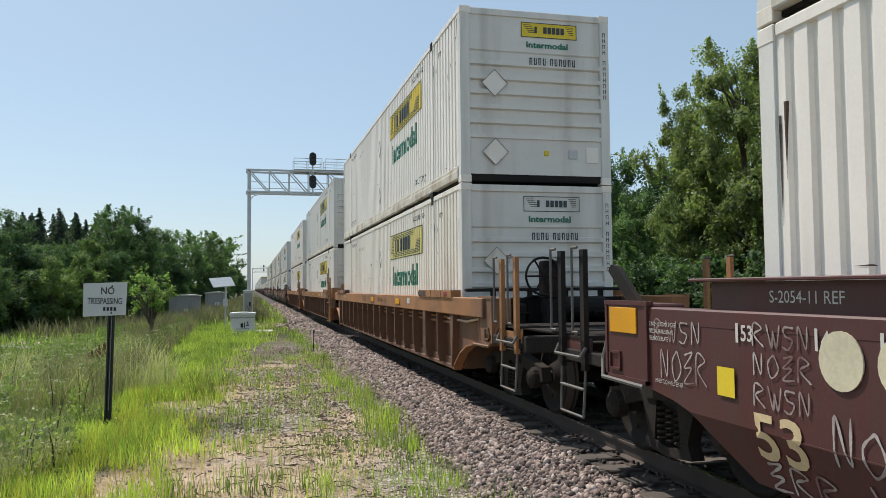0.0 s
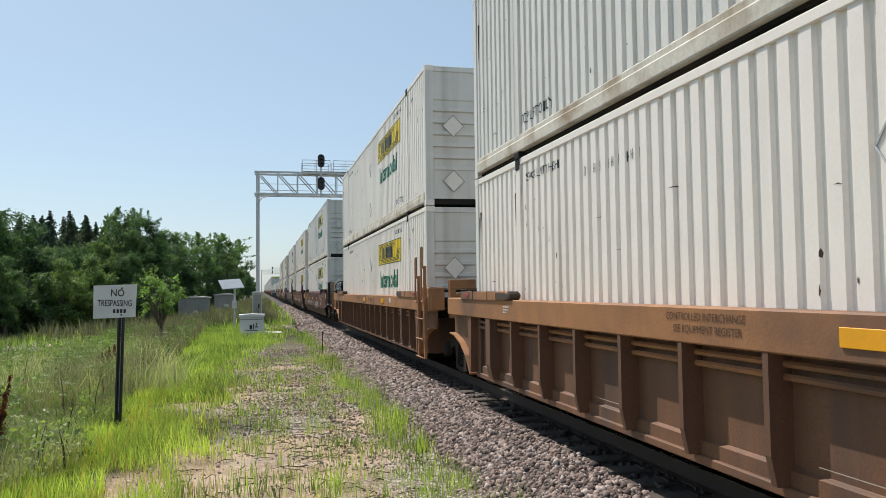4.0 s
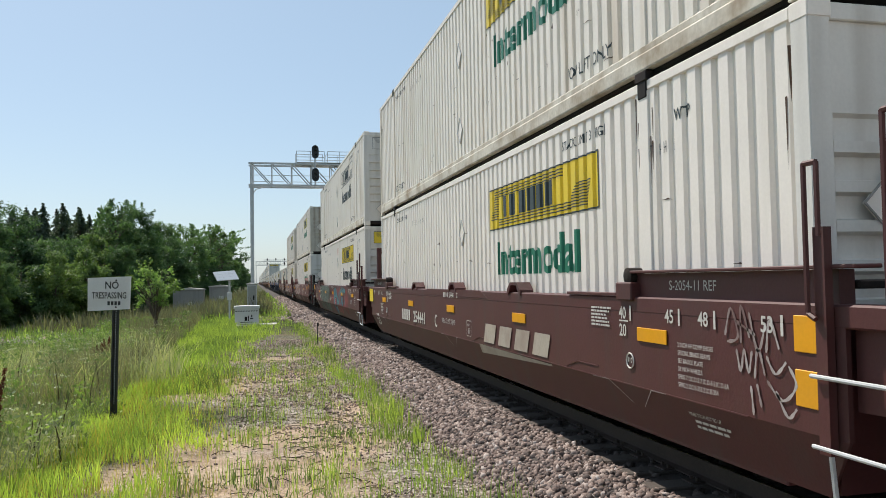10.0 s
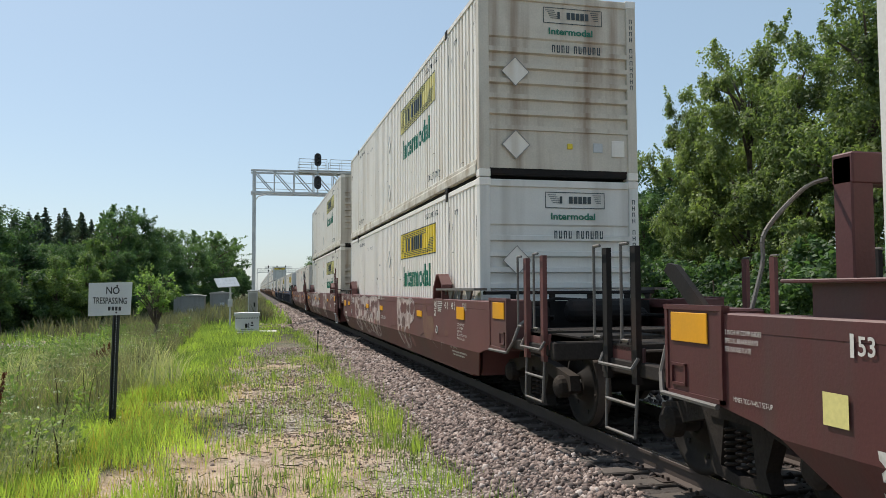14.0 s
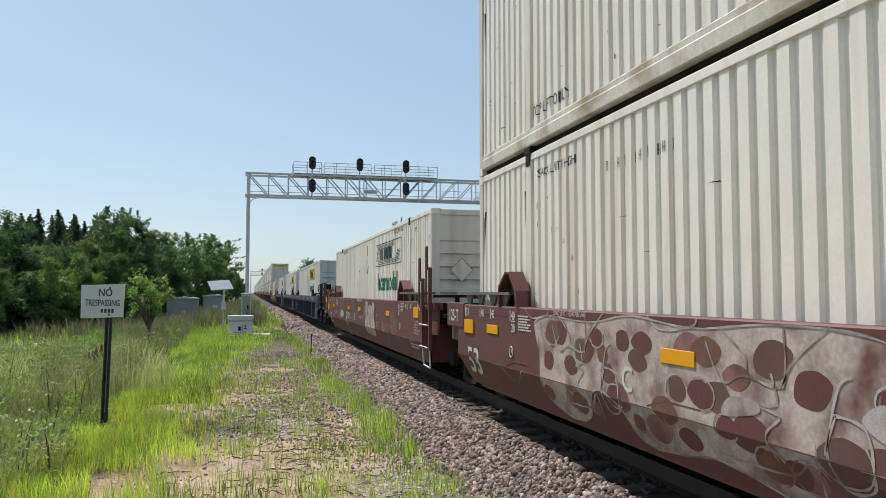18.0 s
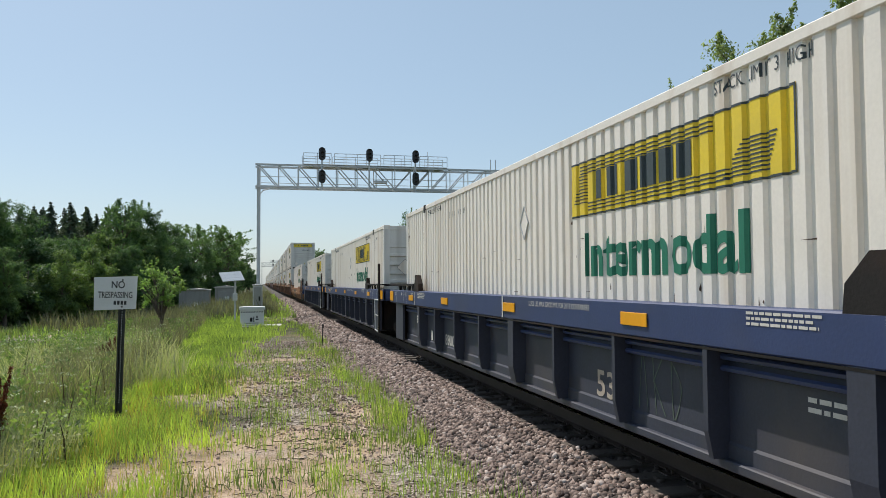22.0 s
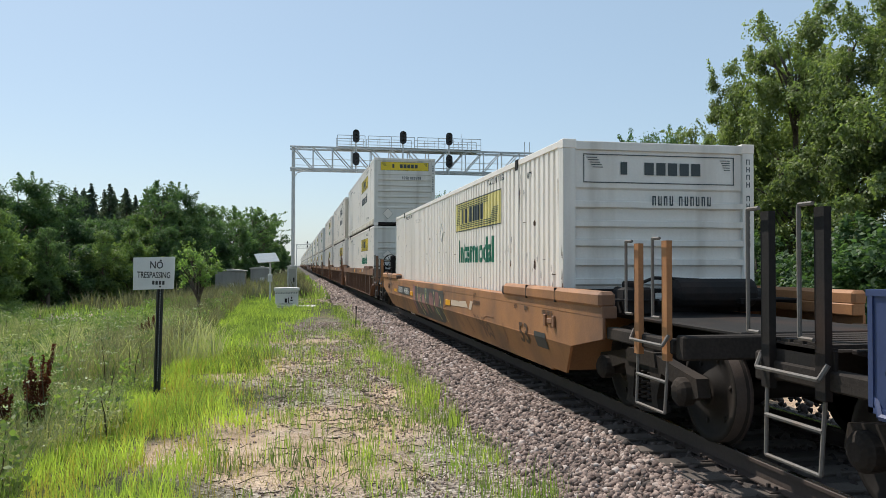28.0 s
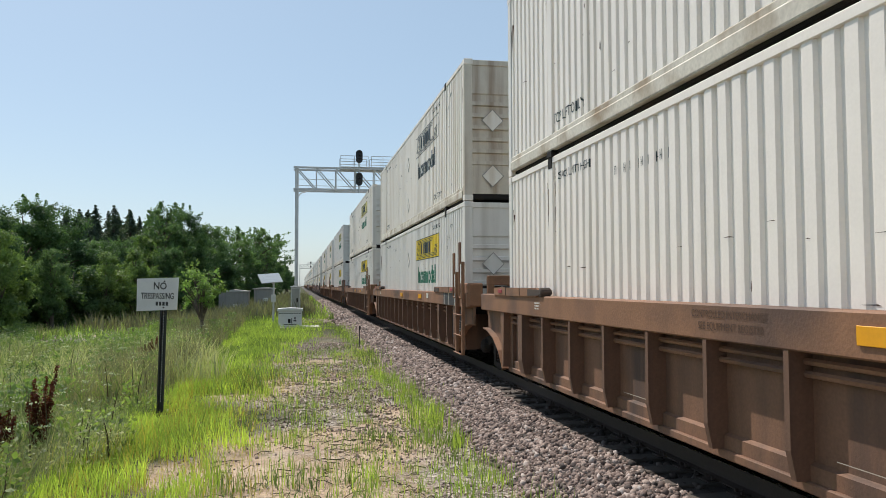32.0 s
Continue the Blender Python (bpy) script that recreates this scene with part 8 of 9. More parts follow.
def no_trespass_sign():
    s = thing("warning_sign", pose(-2.13, 12.75, ground_h(-2.13, 12.75) - 0.05, 0, 1.3, 0), "weathered white no trespassing sign on a dark steel post", "sign")
    bm = bmesh.new()
    # U-channel post
    prism(bm, [(-0.052, -0.012), (-0.03, -0.012), (-0.024, 0.02), (0.024, 0.02), (0.03, -0.012), (0.052, -0.012), (0.052, -0.006), (0.034, 0.0), (0.028, 0.026), (-0.028, 0.026), (-0.034, 0.0), (-0.052, -0.006)], 0, 2.16, "z")
    post = part("post", bm, M_POST, s, "dark perforated channel post")
    bm = bmesh.new()
    for k in range(72):
        z = 0.35 + k * 0.025
        box(bm, -0.005, 0.005, 0.0155, 0.0195, z - 0.005, z + 0.005)
    tagged(part("post_holes", bm, M_SIGN, post), kind="stuff")
    bm = bmesh.new()
    z0 = 1.76
    prism(bm, [(-0.40, z0), (0.205, z0 + 0.03), (0.215, z0 + 0.535), (-0.41, z0 + 0.505)], -0.022, -0.014, "y")
    part("plate", bm, M_SIGN, s, "white sheet metal plate")
    for t, size, x, z in (("NO", 0.155, -0.165, z0 + 0.345), ("TRESPASSING", 0.135, -0.345, z0 + 0.195)):
        bm = text_bm(t, size, 0.82 if t == "NO" else 0.61)
        on_end(bm, x, -0.0245, z)
        part("lettering", bm, M_BLACK, s)
    bm = bmesh.new()
    for k in range(4):
        bar(bm, k * 0.05, 0, k * 0.05 + 0.035, 0.06)
    on_end(bm, -0.12, -0.0245, z0 + 0.09)
    part("company_bars", bm, M_BLACK, s)
    for z in (z0 + 0.06, z0 + 0.47):
        bm = bmesh.new()
        rod(bm, (0, -0.03, z), (0, -0.015, z), 0.014, 8)
        part("bolt", bm, M_DARKSTEEL, s)


no_trespass_sign()


def control_box():
    zg = ground_h(-0.4, 38.3)
    b = thing("signal_control_box", pose(-0.42, 38.3, zg), "white signal control box on a concrete pad", "utility box")
    bm = bmesh.new()
    bbox(bm, -0.56, 0.56, 0, 0.9, 0.05, 0.80, 0.02)
    part("body", bm, M_BOX, b)
    bm = bmesh.new()
    prism(bm, [(-0.62, 0.80), (0.62, 0.80), (0.60, 0.92), (0, 0.95), (-0.60, 0.92)], -0.05, 0.95, "y")
    part("lid", bm, M_BOX, b)
    for k in range(9):
        bm = bmesh.new()
        v = [bm.verts.new(p) for p in ((-0.54 + k * 0.12, -0.004, 0.66), (-0.47 + k * 0.12, -0.004, 0.66), (-0.44 + k * 0.12, -0.004, 0.71), (-0.51 + k * 0.12, -0.004, 0.71))]
        bm.faces.new(v)
        part("hazard_stripe", bm, M_BLACK, b)
    bm = bmesh.new()
    for x0, z0, x1, z1 in ((-0.1, 0.22, 0.02, 0.42), (0.06, 0.2, 0.1, 0.46), (0.16, 0.3, 0.3, 0.36), (-0.3, 0.14, 0.3, 0.17), (0.2, 0.4, 0.26, 0.5)):
        bar(bm, x0, z0, x1, z1)
    on_end(bm, 0, -0.006, 0)
    part("painted_mark", bm, M_DARKSTEEL, b)
    pad = bmesh.new()
    bbox(pad, -0.8, 1.45, -0.35, 1.3, -0.25, 0.03, 0.03)
    tagged(put("concrete_pad", data("concrete_pad", pad, M_CONCRETE), None, pose(-0.42, 38.3, zg)), "pale weathered concrete pad in the grass", "slab")


control_box()


def case(x, y, w, d, h, label):
    c = thing("equipment_cabinet", pose(x, y, ground_h(x, y) - 0.05), label, "cabinet")
    bm = bmesh.new()
    bbox(bm, -w / 2, w / 2, 0, d, 0.2, h, 0.02)
    part("body", bm, M_GALV, c)
    bm = bmesh.new()
    bbox(bm, -w / 2 - 0.04, w / 2 + 0.04, -0.06, d + 0.04, h, h + 0.06, 0.015)
    part("roof", bm, M_GALV, c)
    bm = bmesh.new()
    bbox(bm, -w / 2 + 0.06, w / 2 - 0.06, -0.02, 0.0, 0.3, h - 0.1, 0.008)
    door = part("door", bm, M_SHED, c)
    bm = bmesh.new()
    bbox(bm, 0.05, 0.13, -0.05, -0.02, h * 0.55, h * 0.68, 0.005)
    part("handle", bm, M_DARKSTEEL, door)
    bm = bmesh.new()
    bbox(bm, -w / 2 + 0.03, w / 2 - 0.03, 0.03, d - 0.03, 0, 0.2, 0.01)
    part("plinth", bm, M_CONCRETE, c)


case(-0.20, 46.7, 0.56, 0.5, 2.0, "grey steel equipment cabinet beside the bridge post")


def solar():
    zg = ground_h(-1.45, 42)
    s = thing("solar_panel", pose(-1.45, 42, zg), "tilted solar panel on a galvanised pole", "solar panel")
    bm = bmesh.new()
    rod(bm, (0.12, 0, -0.1), (0.12, 0, 2.3), 0.05, 8)
    part("pole", bm, M_GALV, s)
    tilt = pose(-0.05, 0, 2.48, 42, -4, 24)
    bm = bmesh.new()
    bbox(bm, -0.6, 0.6, -0.36, 0.36, -0.03, 0.0, 0.006)
    p = part("frame", bm, M_GALV, s)
    p.matrix_basis = tilt
    for i in range(6):
        for j in range(3):
            bm = bmesh.new()
            x, y = -0.575 + i * 0.1925, -0.34 + j * 0.228
            box(bm, x, x + 0.185, y, y + 0.22, 0.0, 0.006)
            part("cell", bm, M_PANEL, p)
    bm = bmesh.new()
    rod(bm, (0.12, 0, 2.1), (-0.05, 0.02, 2.44), 0.03, 6)
    bbox(bm, 0.0, 0.24, -0.16, 0.0, 1.2, 1.6, 0.01)
    part("bracket", bm, M_GALV, s)


solar()


def shed(x, y, w, d, h, label):
    s = thing("utility_shed", pose(x, y, ground_h(x, y) - 0.1), label, "shed", "utility sheds")
    bm = bmesh.new()
    bbox(bm, -w / 2, w / 2, 0, d, 0, h, 0.02)
    part("wall", bm, M_SHED, s)
    bm = bmesh.new()
    prism(bm, [(-w / 2 - 0.1, h), (w / 2 + 0.1, h), (w / 2 + 0.1, h + 0.06), (0, h + 0.2), (-w / 2 - 0.1, h + 0.06)], -0.1, d + 0.1, "y")
    part("roof", bm, M_CONCRETE, s)
    bm = bmesh.new()
    bbox(bm, -0.05, 0.35, -0.04, 0, 0.9, 1.2, 0.01)
    part("vent", bm, M_BOX, s)
    bm = bmesh.new()
    bbox(bm, -w / 2 + 0.25, -w / 2 + 1.1, -0.03, 0, 0.05, h - 0.35, 0.01)
    part("door", bm, M_SHED, s)


shed(-6.05, 75, 2.7, 2.2, 2.35, "grey concrete utility shed in tall grass")
shed(-3.3, 76, 1.9, 2.0, 2.05, "small grey utility shed in tall grass")


def marker(x, y, h):
    m = thing("marker_stake", pose(x, y, ground_h(x, y) - 0.05, 2, 1, 0), "thin dark marker stake at the ballast edge", "stake")
    bm = bmesh.new()
    rod(bm, (0, 0, 0), (0, 0, h), 0.018, 6)
    part("rod", bm, M_POST, m)
    bm = bmesh.new()
    bbox(bm, -0.03, 0.03, -0.012, 0.012, h - 0.12, h, 0.004)
    part("cap", bm, M_DARKSTEEL, m)


marker(1.95, 25.5, 0.75)

# ---- trees ----


def fill_mesh(name, V, F, material, k):
    """A mesh from arrays of corners and of faces with k corners each."""
    me = bpy.data.meshes.new(name)
    me.vertices.add(len(V))
    me.vertices.foreach_set("co", np.ascontiguousarray(V, dtype=np.float32).ravel())
    me.loops.add(F.size)
    me.loops.foreach_set("vertex_index", np.ascontiguousarray(F, dtype=np.int32).ravel())
    me.polygons.add(len(F))
    me.polygons.foreach_set("loop_start", np.arange(0, F.size, k, dtype=np.int32))
    me.update(calc_edges=True)
    me.materials.append(material)
    return me


def leaves(centres, size, r, droop=0.0, out=None):
    """Bent diamond leaves at the given places, facing upwards and away from the heart of their clump."""
    n = len(centres)
    nrm = r.normal(0, 1, (n, 3)) * 0.6
    nrm[:, 2] += 0.45
    if out is not None:
        nrm += out * 0.9
    nrm /= np.linalg.norm(nrm, axis=1)[:, None] + 1e-9
    t = np.cross(nrm, r.normal(0, 1, (n, 3)))
    t /= np.linalg.norm(t, axis=1)[:, None] + 1e-9
    t[:, 2] -= droop
    b = np.cross(nrm, t)
    s = (size * r.uniform(0.6, 1.35, n))[:, None]
    V = np.stack([centres - t * s * 0.5, centres + b * s * 0.27 + nrm * s * 0.06, centres + t * s * 0.55 - nrm * s * 0.08, centres - b * s * 0.27 + nrm * s * 0.06], 1).reshape(-1, 3)
    return V, np.arange(n * 4).reshape(n, 4)


def crown_points(h, rad, base, n_clump, n_leaf, clump, r, shape="round", sprigs=0):
    """Leaf places in clumps over an uneven crown. The crown spans base..h in height."""
    P = []
    ends = []
    while len(ends) < n_clump:
        u = r.uniform(-1, 1, 3)
        d = np.linalg.norm(u)
        if d > 1 or d < 0.35:
            continue
        zz = base + (u[2] * 0.5 + 0.5) * (h - base)
        w = rad * (1.0 if shape == "round" else 0.72 + 0.28 * math.sin(3 * zz))
        lump = 0.78 + 0.34 * noise.noise(Vector(u * 1.7) + Vector((h, rad * 3, base)))
        ends.append((u[0] * w * lump, u[1] * w * lump, base + (zz - base) * (0.86 + 0.2 * lump * 0.7)))
    ends = np.array(ends)
    ends[:, 2] = np.minimum(ends[:, 2], h - clump * 0.3)
    O = []
    for e in ends:
        k = int(n_leaf * r.uniform(0.5, 1.5))
        c = clump * r.uniform(0.55, 1.25)
        q = r.normal(0, 1, (k, 3))
        q /= np.linalg.norm(q, axis=1)[:, None]
        O.append(q)
        P.append(e + q * (r.uniform(0.25, 1.0, k) ** 0.6)[:, None] * np.array([1, 1, 0.7]) * c * (1 + 0.25 * r.normal(0, 1, (k, 1))))
    heart = np.array([0, 0, (base + h) / 2])
    for e in ends[r.integers(0, len(ends), sprigs)]:          # loose sprays that stand out of the crown
        d = (e - heart) / (np.linalg.norm(e - heart) + 1e-6) + r.normal(0, 0.45, 3) + np.array([0, 0, 0.1])
        ln, k = r.uniform(0.3, 1.0) * clump * 1.7, int(n_leaf * 0.4)
        u = r.uniform(0.1, 1, k)[:, None]
        q = r.normal(0, 1, (k, 3))
        P.append(e + d * ln * u + q * clump * 0.2 * (1.3 - u))
        O.append(q / np.linalg.norm(q, axis=1)[:, None])
    return np.concatenate(P), ends, np.concatenate(O)


def broadleaf(name, h, rad, base, n_clump, n_leaf, clump, size, material, seed, shape="round", sprigs=0):
    """Meshes of one tree: trunk with limbs, and crown."""
    r = np.random.default_rng(seed)
    pts, ends, out = crown_points(h, rad, base, n_clump, n_leaf, clump, r, shape, sprigs)
    V, F = leaves(pts, size, r, 0.0, out)
    crown = fill_mesh("crown", V, F, material, 4)
    bm = bmesh.new()
    fork = base + (h - base) * 0.25
    rt = 0.022 * h
    knots = [(0, 0, -0.3), (r.uniform(-.08, .08), r.uniform(-.08, .08), fork * 0.5), (r.uniform(-.15, .15), r.uniform(-.15, .15), fork), (r.uniform(-.3, .3), r.uniform(-.3, .3), h * 0.82)]
    rs = [rt * 1.35, rt, rt * 0.75, rt * 0.15]
    for a, b, c, d in zip(knots, knots[1:], rs, rs[1:]):
        rod(bm, a, b, c, 9, d)
    for e in ends[::max(1, len(ends) // 26)]:
        z = min(max(base * 0.6, e[2] - r.uniform(0.8, 2.2)), h * 0.75)
        mid = (e[0] * 0.45, e[1] * 0.45, (z + e[2]) / 2 + 0.15)
        rod(bm, (0, 0, z), mid, rt * 0.3, 6, rt * 0.18)
        rod(bm, mid, tuple(e), rt * 0.18, 5, 0.008)
    trunk = data("trunk", bm, M_BARK, True)
    return trunk, crown


def conifer(h, rad, seed):
    """Spire of drooping boughs in uneven whorls."""
    r = np.random.default_rng(seed)
    P = []
    z = 0.6
    while z < h:
        w = rad * (1 - z / h) ** 0.85 + 0.03
        for k in range(7):
            a = r.uniform(0, 6.28)
            m = int(110 * w / rad) + 8
            d = r.uniform(0.02, 1, m) * w * r.uniform(0.45, 1.15)
            s = 0.03 + 0.05 * w / rad
            P.append(np.stack([np.cos(a) * d + r.normal(0, s, m), np.sin(a) * d + r.normal(0, s, m), z - d * 0.45 + r.normal(0, .04, m)], 1))
        z += 0.2
    V, F = leaves(np.concatenate(P), 0.16, r, 0.2)
    bm = bmesh.new()
    rod(bm, (0, 0, -0.3), (0, 0, h * 0.99), 0.02 * h, 8, 0.01)
    return data("trunk", bm, M_BARK, True), fill_mesh("crown", V, F, L_CONIFER, 4)


KINDS = {
    "oak": broadleaf("oak", 9.5, 3.3, 1.0, 110, 230, 0.78, 0.18, L_DEEP, 21, "round", 40),
    "ash": broadleaf("ash", 9.5, 2.8, 1.6, 96, 210, 0.72, 0.17, L_MID, 22, "tall", 40),
    "lime": broadleaf("lime", 6.0, 2.5, 0.2, 90, 190, 0.55, 0.16, L_LIGHT, 23, "round", 40),
    "thicket": broadleaf("thicket", 4.0, 2.2, -0.2, 80, 150, 0.48, 0.16, L_DEEP, 24, "round", 40),
    "open": broadleaf("open", 10.0, 3.6, 2.6, 70, 120, 0.62, 0.2, L_MID, 25, "round", 70),
    "near_a": broadleaf("near_a", 10.0, 3.0, 0.4, 150, 260, 0.5, 0.115, L_NEAR, 26, "tall", 150),
    "near_b": broadleaf("near_b", 9.5, 2.8, 0.2, 140, 260, 0.5, 0.115, L_NEAR, 27, "round", 150),
    "young": broadleaf("young", 3.0, 0.9, 1.45, 40, 60, 0.22, 0.085, L_YOUNG, 28, "round", 24),
    "spruce": conifer(10.0, 3.5, 29), "fir": conifer(10.0, 3.9, 33),
}
TREE_WORDS = {
    "oak": ("dark green broadleaf tree at the wood's edge", "deciduous tree"), "ash": ("tall mid-green broadleaf tree in the wood", "deciduous tree"),
    "lime": ("light green leafy tree at the wood's edge", "deciduous tree"), "thicket": ("dense dark green bush under the trees", "bush"),
    "open": ("tall tree with an open airy crown", "deciduous tree"), "near_a": ("large leafy green tree beyond the track", "deciduous tree"),
    "near_b": ("bright green leafy tree beyond the track", "deciduous tree"), "young": ("young light green tree in tall weeds", "sapling"),
    "spruce": ("dark pointed spruce tree behind the wood's edge", "conifer"),
}
TREE_WORDS["fir"] = TREE_WORDS["spruce"]
KIND_H = {"fir": 10.0, "oak": 9.5, "ash": 9.5, "lime": 6.0, "thicket": 4.0, "open": 10.0, "near_a": 10.0, "near_b": 9.5, "young": 3.0, "spruce": 10.0}


def tree(kind, x, y, top, spin=0.0, wide=1.0):
    """A tree whose crown reaches the height top."""
    z = ground_h(x, y) - 0.05
    s = (top - z) / KIND_H[kind]
    lab, cat = TREE_WORDS[kind]
    ob = thing("bush" if kind == "thicket" else "spruce" if kind in ("spruce", "fir") else "tree", pose(x, y, z, 0, 0, spin), lab, cat, "trees along the line")
    trunk, crown = KINDS[kind]
    for nm, me in (("trunk", trunk), ("crown", crown)):
        put(nm, me, ob, Matrix.Diagonal((s * wide, s * wide, s, 1)))
    return ob


def plant_trees():
    r = random.Random(8)

    def row(items):
        for k, x, y, top, wide in items:
            tree(k, x, y, top, r.uniform(0, 360), wide)
    row([
        ("oak", -22.5, 50, 6.9, 1.15), ("ash", -19.2, 54, 6.5, 1.15), ("oak", -19.5, 60, 7.7, 1.1), ("oak", -17.8, 63, 7.6, 1.1), ("lime", -18.2, 47.5, 4.7, 1.1),
        ("lime", -21.5, 45, 5.2, 1.2), ("lime", -16.3, 46.5, 4.6, 0.9), ("ash", -15.2, 52, 4.2, 0.9), ("oak", -15.6, 66, 5.2, 1.0),
        ("fir", -20.0, 76, 8.6, 1.2), ("spruce", -18.6, 76, 9.0, 1.2), ("fir", -17.2, 77, 9.1, 1.2), ("spruce", -15.9, 78, 8.7, 1.2), ("fir", -14.9, 80, 7.8, 1.1), ("fir", -21.8, 78, 7.9, 1.2), ("spruce", -19.3, 79, 8.4, 1.2), ("fir", -13.7, 81, 7.4, 1.0), ("spruce", -23.4, 79, 8.3, 1.2), ("spruce", -16.6, 80, 8.2, 1.4),
        ("lime", -13.3, 58, 3.9, 1.05), ("lime", -12.3, 62, 4.2, 0.95), ("thicket", -15.5, 57, 3.4, 1.1), ("lime", -16.4, 55, 3.2, 1.0),
        ("open", -12.4, 75, 9.5, 0.9), ("oak", -11.3, 80, 8.9, 0.9), ("lime", -13.0, 72, 6.0, 1.0), ("ash", -10.1, 79, 7.3, 1.0), ("ash", -10.6, 95, 9.3, 1.0), ("oak", -11.4, 70, 4.9, 1.0),
        ("oak", -9.3, 90, 6.8, 1.1), ("open", -8.4, 105, 9.4, 1.0), ("open", -6.4, 120, 10.4, 1.15), ("open", -5.3, 131, 10.0, 1.1), ("oak", -9.3, 100, 6.4, 1.1), ("oak", -7.3, 112, 6.8, 1.0),
        ("oak", -6.6, 140, 7.8, 1.0), ("oak", -5.4, 165, 7.6, 1.0), ("ash", -5.2, 185, 8.0, 1.0), ("oak", -4.7, 212, 7.0, 1.0), ("oak", -4.2, 245, 7.2, 1.1), ("oak", -4.0, 285, 7.0, 1.2), ("oak", -5.0, 330, 8.0, 1.4),
        ("oak", -14.5, 69, 5.4, 1.0), ("ash", -17.0, 70, 5.8, 1.1), ("ash", -25, 56, 7.5, 1.2), ("oak", -25.5, 64, 7.8, 1.2), ("oak", -28, 52, 7.2, 1.2),
    ])
    for x, y in ((-20.3, 47), (-18.6, 51), (-17.2, 53.5), (-16.6, 58), (-14.6, 60), (-13.4, 64), (-12.4, 66), (-11.6, 72), (-10.6, 75), (-9.6, 82), (-8.8, 88), (-8.6, 96), (-7.8, 103), (-7.0, 110), (-6.2, 118), (-22.5, 46), (-24.5, 48), (-5.8, 128), (-15.6, 63), (-5.6, 150), (-18, 57)):
        tree("thicket", x, y, r.uniform(1.6, 3.0), r.uniform(0, 360), r.uniform(1.0, 1.4))
    for i in range(20):
        tree(("fir", "spruce")[i % 2], -24.5 + i * 0.62, 84 + (i * 7) % 5, 8.0 + (i * 5 % 7) * 0.26, r.uniform(0, 360), r.uniform(0.9, 1.6))
    tree("young", -3.8, 32, 2.45, 40, 1.1)
    row([
        ("near_a", 18.3, 29.6, 10.9, 0.74), ("near_b", 18.9, 26.6, 11.7, 0.85), ("near_a", 18.5, 23.2, 11.2, 0.86), ("near_b", 18.4, 19.8, 11.0, 0.9), ("near_a", 18.2, 14.0, 10.9, 1.0), ("near_b", 18, 10.5, 11.0, 1.0),
        ("near_b", 17.4, 28.2, 5.6, 0.8), ("oak", 19.2, 40.5, 8.7, 0.7), ("ash", 18.6, 44.5, 8.7, 0.8), ("ash", 18.6, 34.5, 6.6, 0.9), ("oak", 20.5, 41.5, 9.2, 0.7),
        ("oak", 17.6, 94, 10.3, 0.55), ("ash", 18, 69, 8.4, 0.6), ("oak", 18.5, 82, 9.4, 0.6), ("oak", 17, 248, 12.0, 1.1), ("near_b", 21, 20, 10.5, 1.2), ("near_a", 22, 30, 10.0, 1.2), ("oak", 22, 36, 8.0, 1.2),
    ])
    for y in (8, 11, 14, 17, 20, 23, 26, 29, 32, 35, 38, 42, 46, 51, 57, 64, 72):
        tree("thicket", r.uniform(14.2, 15.6), y, r.uniform(2.0, 3.6), r.uniform(0, 360), r.uniform(1.0, 1.3))
    for x, y in ((30, 120), (34, 150), (40, 190), (36, 240), (-30, 90), (-34, 130), (-26, 180), (-22, 240), (-30, 300), (30, 330)):
        tree("oak", x, y, r.uniform(7, 9), r.uniform(0, 360), 1.4)


plant_trees()

# ---- grass and weeds ----


def patch(x, y, s, off):
    return noise.noise(Vector((x * s, y * s, off)))


def blades(name, xy, h, w, lean, material, label, seed, category="grass"):
    """Bent blades, three faces each, rooted on the ground."""
    r = np.random.default_rng(seed)
    n = len(xy)
    h = h * np.array([1 + 0.75 * patch(a, b, 0.7, seed) for a, b in xy])
    z = np.array([ground_h(a, b) for a, b in xy]) - 0.01
    base = np.column_stack([xy, z])
    a = r.uniform(0, 2 * math.pi, n)
    side = np.column_stack([np.cos(a), np.sin(a), np.zeros(n)]) * (w / 2)[:, None]
    b = r.uniform(0, 2 * math.pi, n)
    tilt = np.column_stack([np.cos(b), np.sin(b), np.zeros(n)]) * (h * lean * r.uniform(0.2, 1.0, n))[:, None]
    up = np.column_stack([np.zeros((n, 2)), h])
    m1, tip = base + up * 0.55 + tilt * 0.3, base + up + tilt
    V = np.stack([base - side, base + side, m1 + side * 0.8, m1 - side * 0.8, tip], 1).reshape(-1, 3)
    i = np.arange(n)[:, None] * 5
    F = np.concatenate([i + [0, 1, 2], i + [0, 2, 3], i + [3, 2, 4]], 1).reshape(-1, 3)
    return tagged(new(name, fill_mesh(name, V, F, material, 3)), label, category, kind="stuff")


def field(n, x0, x1, y0, y1, r, power=1.0, keep=None):
    x, y = r.uniform(x0, x1, n), y0 + (y1 - y0) * r.uniform(0, 1, n) ** power
    if keep is not None:
        k = np.array([keep(a, b) for a, b in zip(x, y)])
        x, y = x[k], y[k]
    return np.column_stack([x, y])


def worn(x, y):
    """The strip of the meadow kept low by wheels."""
    return ((x + 10.2 + (y - 42) * 0.2) / 2.9) ** 2 + ((y - 42.5) / 8.0) ** 2 < 1


